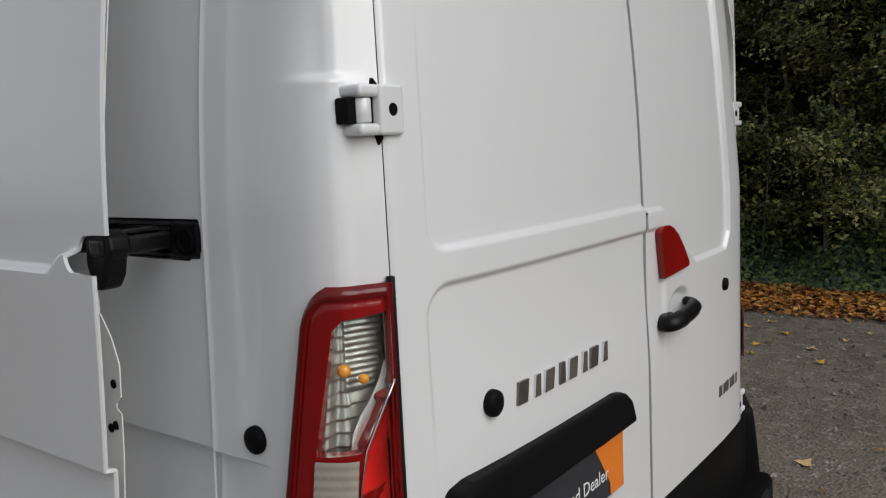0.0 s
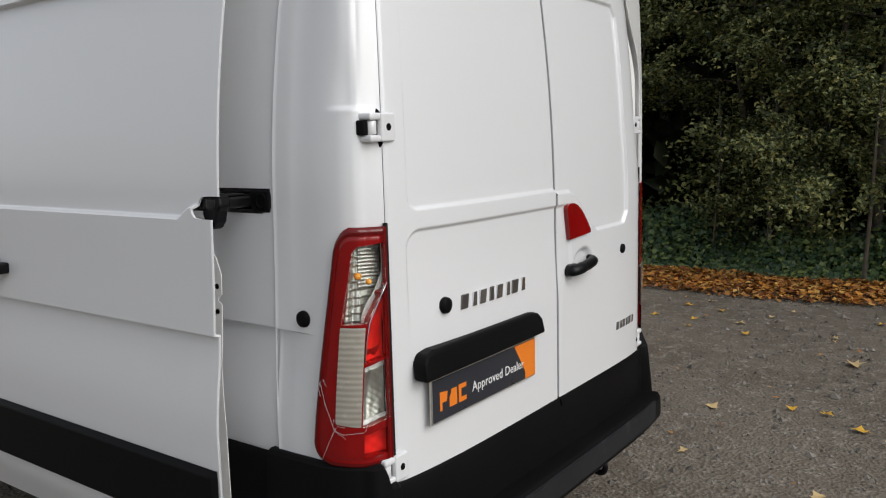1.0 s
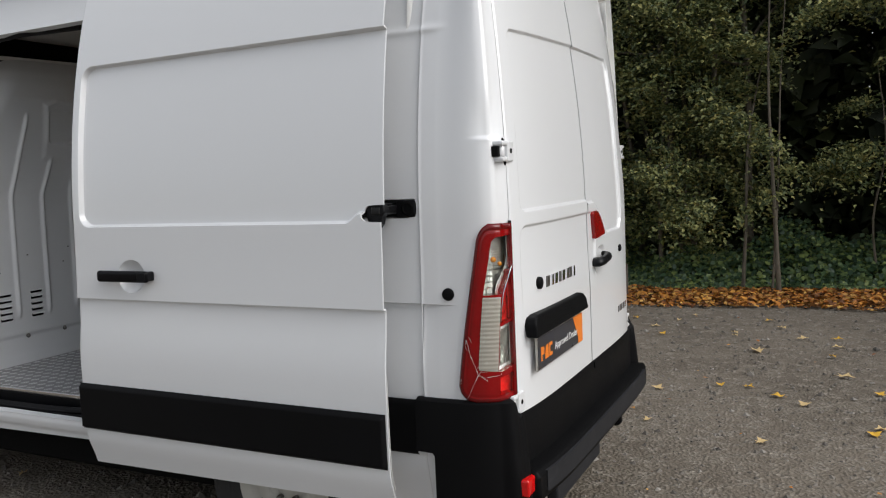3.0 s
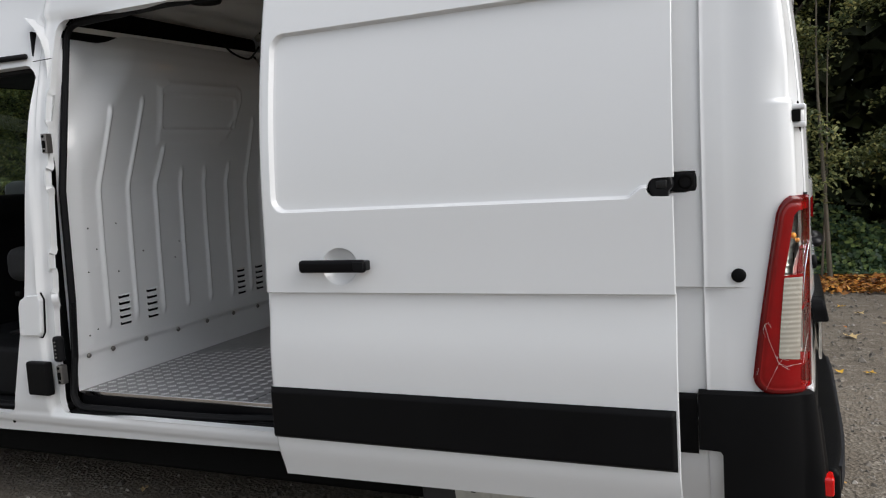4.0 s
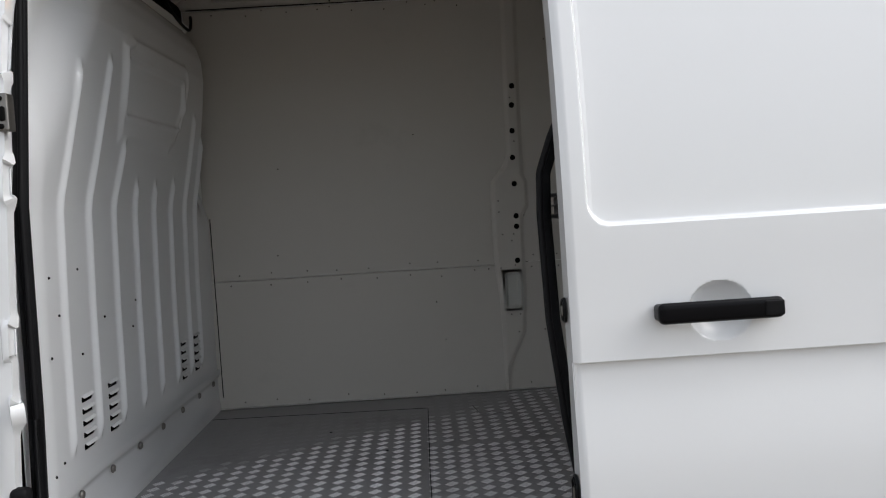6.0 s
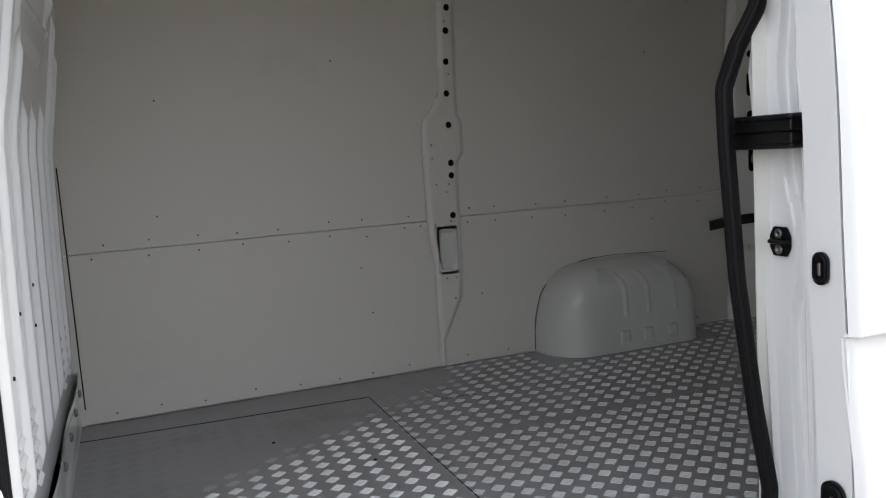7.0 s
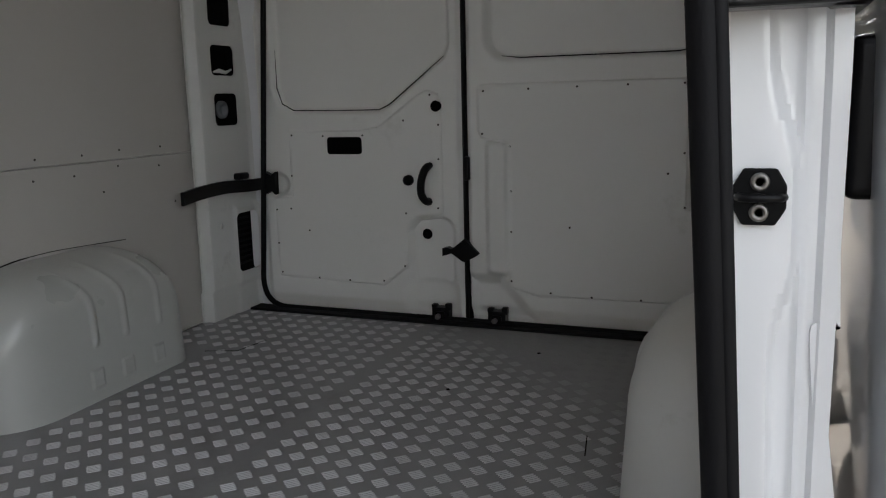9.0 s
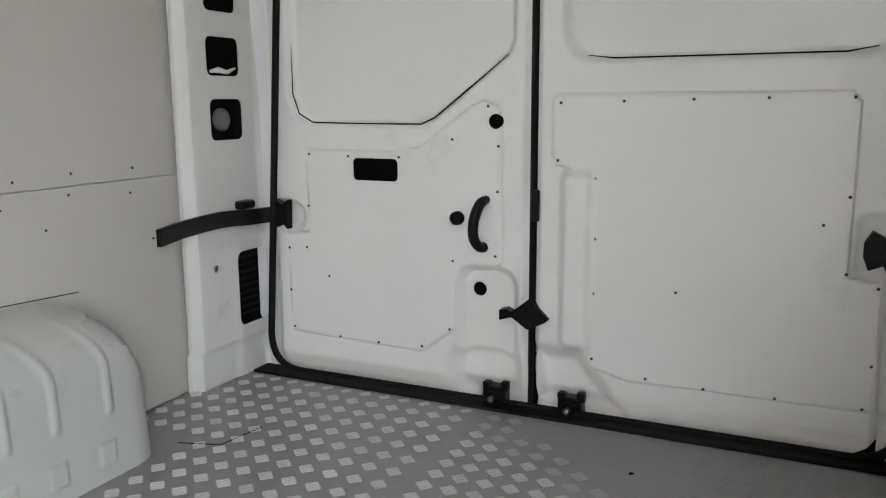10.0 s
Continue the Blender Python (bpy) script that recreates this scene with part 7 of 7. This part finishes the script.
tagged(part("pebbles", made("pebbles", pv, pf), PEBBLE, None, smooth=False), "loose small stones on the gravel", "stones", kind="stuff")


def fallen_leaf(x, y, size, turn, mat, tan):
    """A lobed leaf that lies curled on the ground."""
    ring = []
    for k in range(15):
        q = 2 * math.pi * k / 15
        r = size * (0.5 + 0.22 * math.cos(5 * q) + 0.1 * math.cos(q))
        ring.append((r * math.cos(q), r * math.sin(q) * 0.85))
    verts = [(0, 0, 0.010)] + [(a, b, 0.012 + 0.30 * abs(b) * 0.6 + 0.006 * math.sin(7 * a / size)) for a, b in ring]
    bm = bmesh.new()
    vs = [bm.verts.new(v) for v in verts]
    for k in range(15):
        bm.faces.new((vs[0], vs[1 + k], vs[1 + (k + 1) % 15]))
    stalk = tube([(-size * 0.5, 0, 0.012), (-size * 0.75, size * 0.08, 0.010)], 0.0015, 4)
    bm.from_mesh(stalk)
    bpy.data.meshes.remove(stalk)
    ob = part("fallen_leaf", bm, mat)
    ob.matrix_basis = pose(x, y, 0, 0, 0, turn)
    tagged(ob, "curled tan fallen leaf on the gravel" if tan else "bright yellow fallen leaf on the gravel", "leaf", "fallen leaves")


rnd = random.Random(12)
SPOTS = [(-0.18, 3.11, 0.10), (0.33, 4.43, 0.16), (0.73, 2.98, 0.09), (0.95, 3.75, 0.12), (1.3, 4.0, 0.1), (-0.9, 3.9, 0.09), (-0.5, 4.9, 0.08), (0.2, 3.3, 0.07), (0.45, 5.4, 0.1), (-1.0, 5.2, 0.08), (0.9, 5.0, 0.09), (1.5, 3.2, 0.11), (0.55, 2.2, 0.08), (1.1, 2.5, 0.09), (-0.1, 2.4, 0.06)]
SPOTS += [(rnd.uniform(-3, 3.5), rnd.uniform(2.4, 6.5), rnd.uniform(0.05, 0.11)) for _ in range(45)] + [(rnd.uniform(-0.2, 9), rnd.uniform(-2.5, -0.2), rnd.uniform(0.05, 0.1)) for _ in range(30)] + [(rnd.uniform(-4, -1), rnd.uniform(0.2, 2.2), 0.07) for _ in range(8)]
for k, (x, y, s) in enumerate(SPOTS):
    tan = rnd.random() < 0.5
    fallen_leaf(x, y, s * 0.75, rnd.uniform(0, 360), TANLEAF if tan else YELLOWLEAF, tan)

# ---- behind the van: lawn, kerbs, autumn trees, barrier ----
def lawn_patch(name, pts, z, label):
    l = part(name, extrude(pts, lambda u, v, d: (u, v, z - d), 0.12), LAWN, smooth=False)
    tagged(l, label, "lawn", kind="structure")
    n = len(pts)
    for k in range(n):
        a, b = Vector((*pts[k], 0)), Vector((*pts[(k + 1) % n], 0))
        m = max(1, int((b - a).length / 1.2))
        for s in range(m):
            p, q = a.lerp(b, s / m), a.lerp(b, (s + 0.98) / m)
            w = (q - p).normalized().cross(Vector((0, 0, 1))) * 0.07
            bm = bmesh.new()
            v = [bm.verts.new(c) for c in (p - w, q - w, q + w, p + w, p - w + Vector((0, 0, z + 0.03)), q - w + Vector((0, 0, z + 0.03)), q + w * 0.8 + Vector((0, 0, z + 0.03)), p + w * 0.8 + Vector((0, 0, z + 0.03)))]
            for f in ((0, 1, 5, 4), (1, 2, 6, 5), (2, 3, 7, 6), (3, 0, 4, 7), (4, 5, 6, 7)):
                bm.faces.new([v[i] for i in f])
            part("kerb_stone", bm, KERB, l, smooth=False)


lawn_patch("lawn", [(52, 14), (50, 2), (53, -2.5), (62, -6.5), (80, -8), (84, 14)], 0.12, "bright mown lawn with a kerb")
lawn_patch("lawn", [(31, 6), (29.5, 1.0), (31, -1.6), (35, -2.2), (41, -1.8), (42, 6)], 0.10, "small grass island with a kerb")
road = part("road", extrude([(43, -60), (43.5, 60), (49.5, 60), (49, -60)], lambda u, v, d: (u, v, 0.02 - d), 0.05), TARMAC, smooth=False)
tagged(road, "pale tarmac road across the car park", "road", kind="structure")


def autumn_tree(x, y, tall, seed):
    rng, rnd = np.random.default_rng(seed), random.Random(seed)
    t = holder("tree", (x, y, 0), "autumn tree with orange-yellow leaves on the lawn", "tree", "trees on the lawn")
    lines = [([(x, y, 0), (x + 0.05, y, tall * 0.3), (x, y + 0.1, tall * 0.6), (x, y, tall * 0.95)], 0.2, 0.03)]
    cen = []
    for k in range(26):
        h, q = rnd.uniform(0.32, 0.95), rnd.uniform(0, 6.28)
        reach = tall * 0.34 * math.sin(math.pi * (h - 0.15) / 0.9) * rnd.uniform(0.5, 1)
        tip = (x + math.cos(q) * reach, y + math.sin(q) * reach, tall * h + reach * 0.35)
        lines.append(([(x, y, tall * h * 0.85), (x + math.cos(q) * reach * 0.5, y + math.sin(q) * reach * 0.5, tall * h), tip], 0.05, 0.01))
        cen += [tip, tuple(0.5 * (a + b) for a, b in zip(tip, (x, y, tall * h)))]
    part("trunk", limb_mesh(lines), BARK, t)
    pl, sz, nr = sprays(rng, np.array(cen), 90, 0.55, 0.5, 0.20)
    part("crown", cards("crown", pl, sz, nr, rng), AUTUMN, t, "orange-yellow leaves", smooth=False)


for k, (x, y, h) in enumerate(((60, 0.6, 9.5), (66, -3.4, 9.0), (74, 6, 10), (60, -14, 9), (78, -12, 10), (90, -4, 11), (85, -22, 10), (70, 16, 10), (95, 10, 11), (64, -26, 9))):
    autumn_tree(x, y, h, 300 + k)
n = 16000
fx = rng.uniform(110, 135, n)
fy = rng.uniform(-110, 90, n)
fz = rng.uniform(0, 1, n) * (2.2 + 1.6 * np.sin(fy * 0.21) + 1.2 * np.sin(fy * 0.57))
tagged(part("far_hedge", cards("far_hedge", np.stack([fx, fy, fz], 1), rng.uniform(0.5, 1.3, n), rng.normal(0, 1, (n, 3)) + np.array([-1, 0, 0.6]), rng), DEEPLEAF, None, smooth=False), "distant hedge beyond the lawn", "hedge", kind="stuff")

barrier = holder("height_barrier", (41, -0.65, 0), "yellow and black banded height barrier over the drive", "barrier")
for (x, y), H in (((41, -0.65), 3.7), ((41, -7.5), 3.7)):
    for k in range(8):
        part("post_band", rbox((x - 0.09, y - 0.09, H * k / 8), (x + 0.09, y + 0.09, H * (k + 1) / 8), 0.006, 1), POST_Y if k % 2 else POST_K, barrier, smooth=False)
for k in range(10):
    part("bar_band", rbox((40.93, -0.65 - 0.7 * (k + 1), 3.55), (41.07, -0.65 - 0.7 * k, 3.80), 0.006, 1), POST_K if k % 2 == 0 else POST_Y, barrier, smooth=False)


def parked_car(x, y, mat, label):
    c = holder("car", (x, y, 0), label, "car", "parked cars")
    prof = [(-2.1, 0.3), (-2.15, 0.7), (-1.5, 0.9), (-0.9, 1.4), (0.7, 1.45), (1.5, 0.95), (2.1, 0.85), (2.15, 0.35)]
    part("body", extrude([(y + u, v) for u, v in prof], lambda u, v, d: (x - 0.85 + d, u, v), 1.7), mat, c, smooth=False)
    part("window", extrude([(y - 0.85, 0.98), (y - 0.6, 1.33), (y + 0.55, 1.37), (y + 1.1, 0.98)], lambda u, v, d: (x - 0.865 + d, u, v), 1.73), TRIM, c, smooth=False)
    for dy in (-1.3, 1.3):
        for dx in (-0.8, 0.62):
            part("wheel", lathe([(0.2, 0.0), (0.32, 0.02), (0.32, 0.18), (0.2, 0.2)], "X", (x + dx, y + dy, 0.32), 20), TYRE, c)


parked_car(100, -10.5, CARRED, "dark red car parked far off")
parked_car(100, -5.6, CARGREY, "grey car parked far off")
parked_car(100, -16, CARGREY, "grey car parked far off")
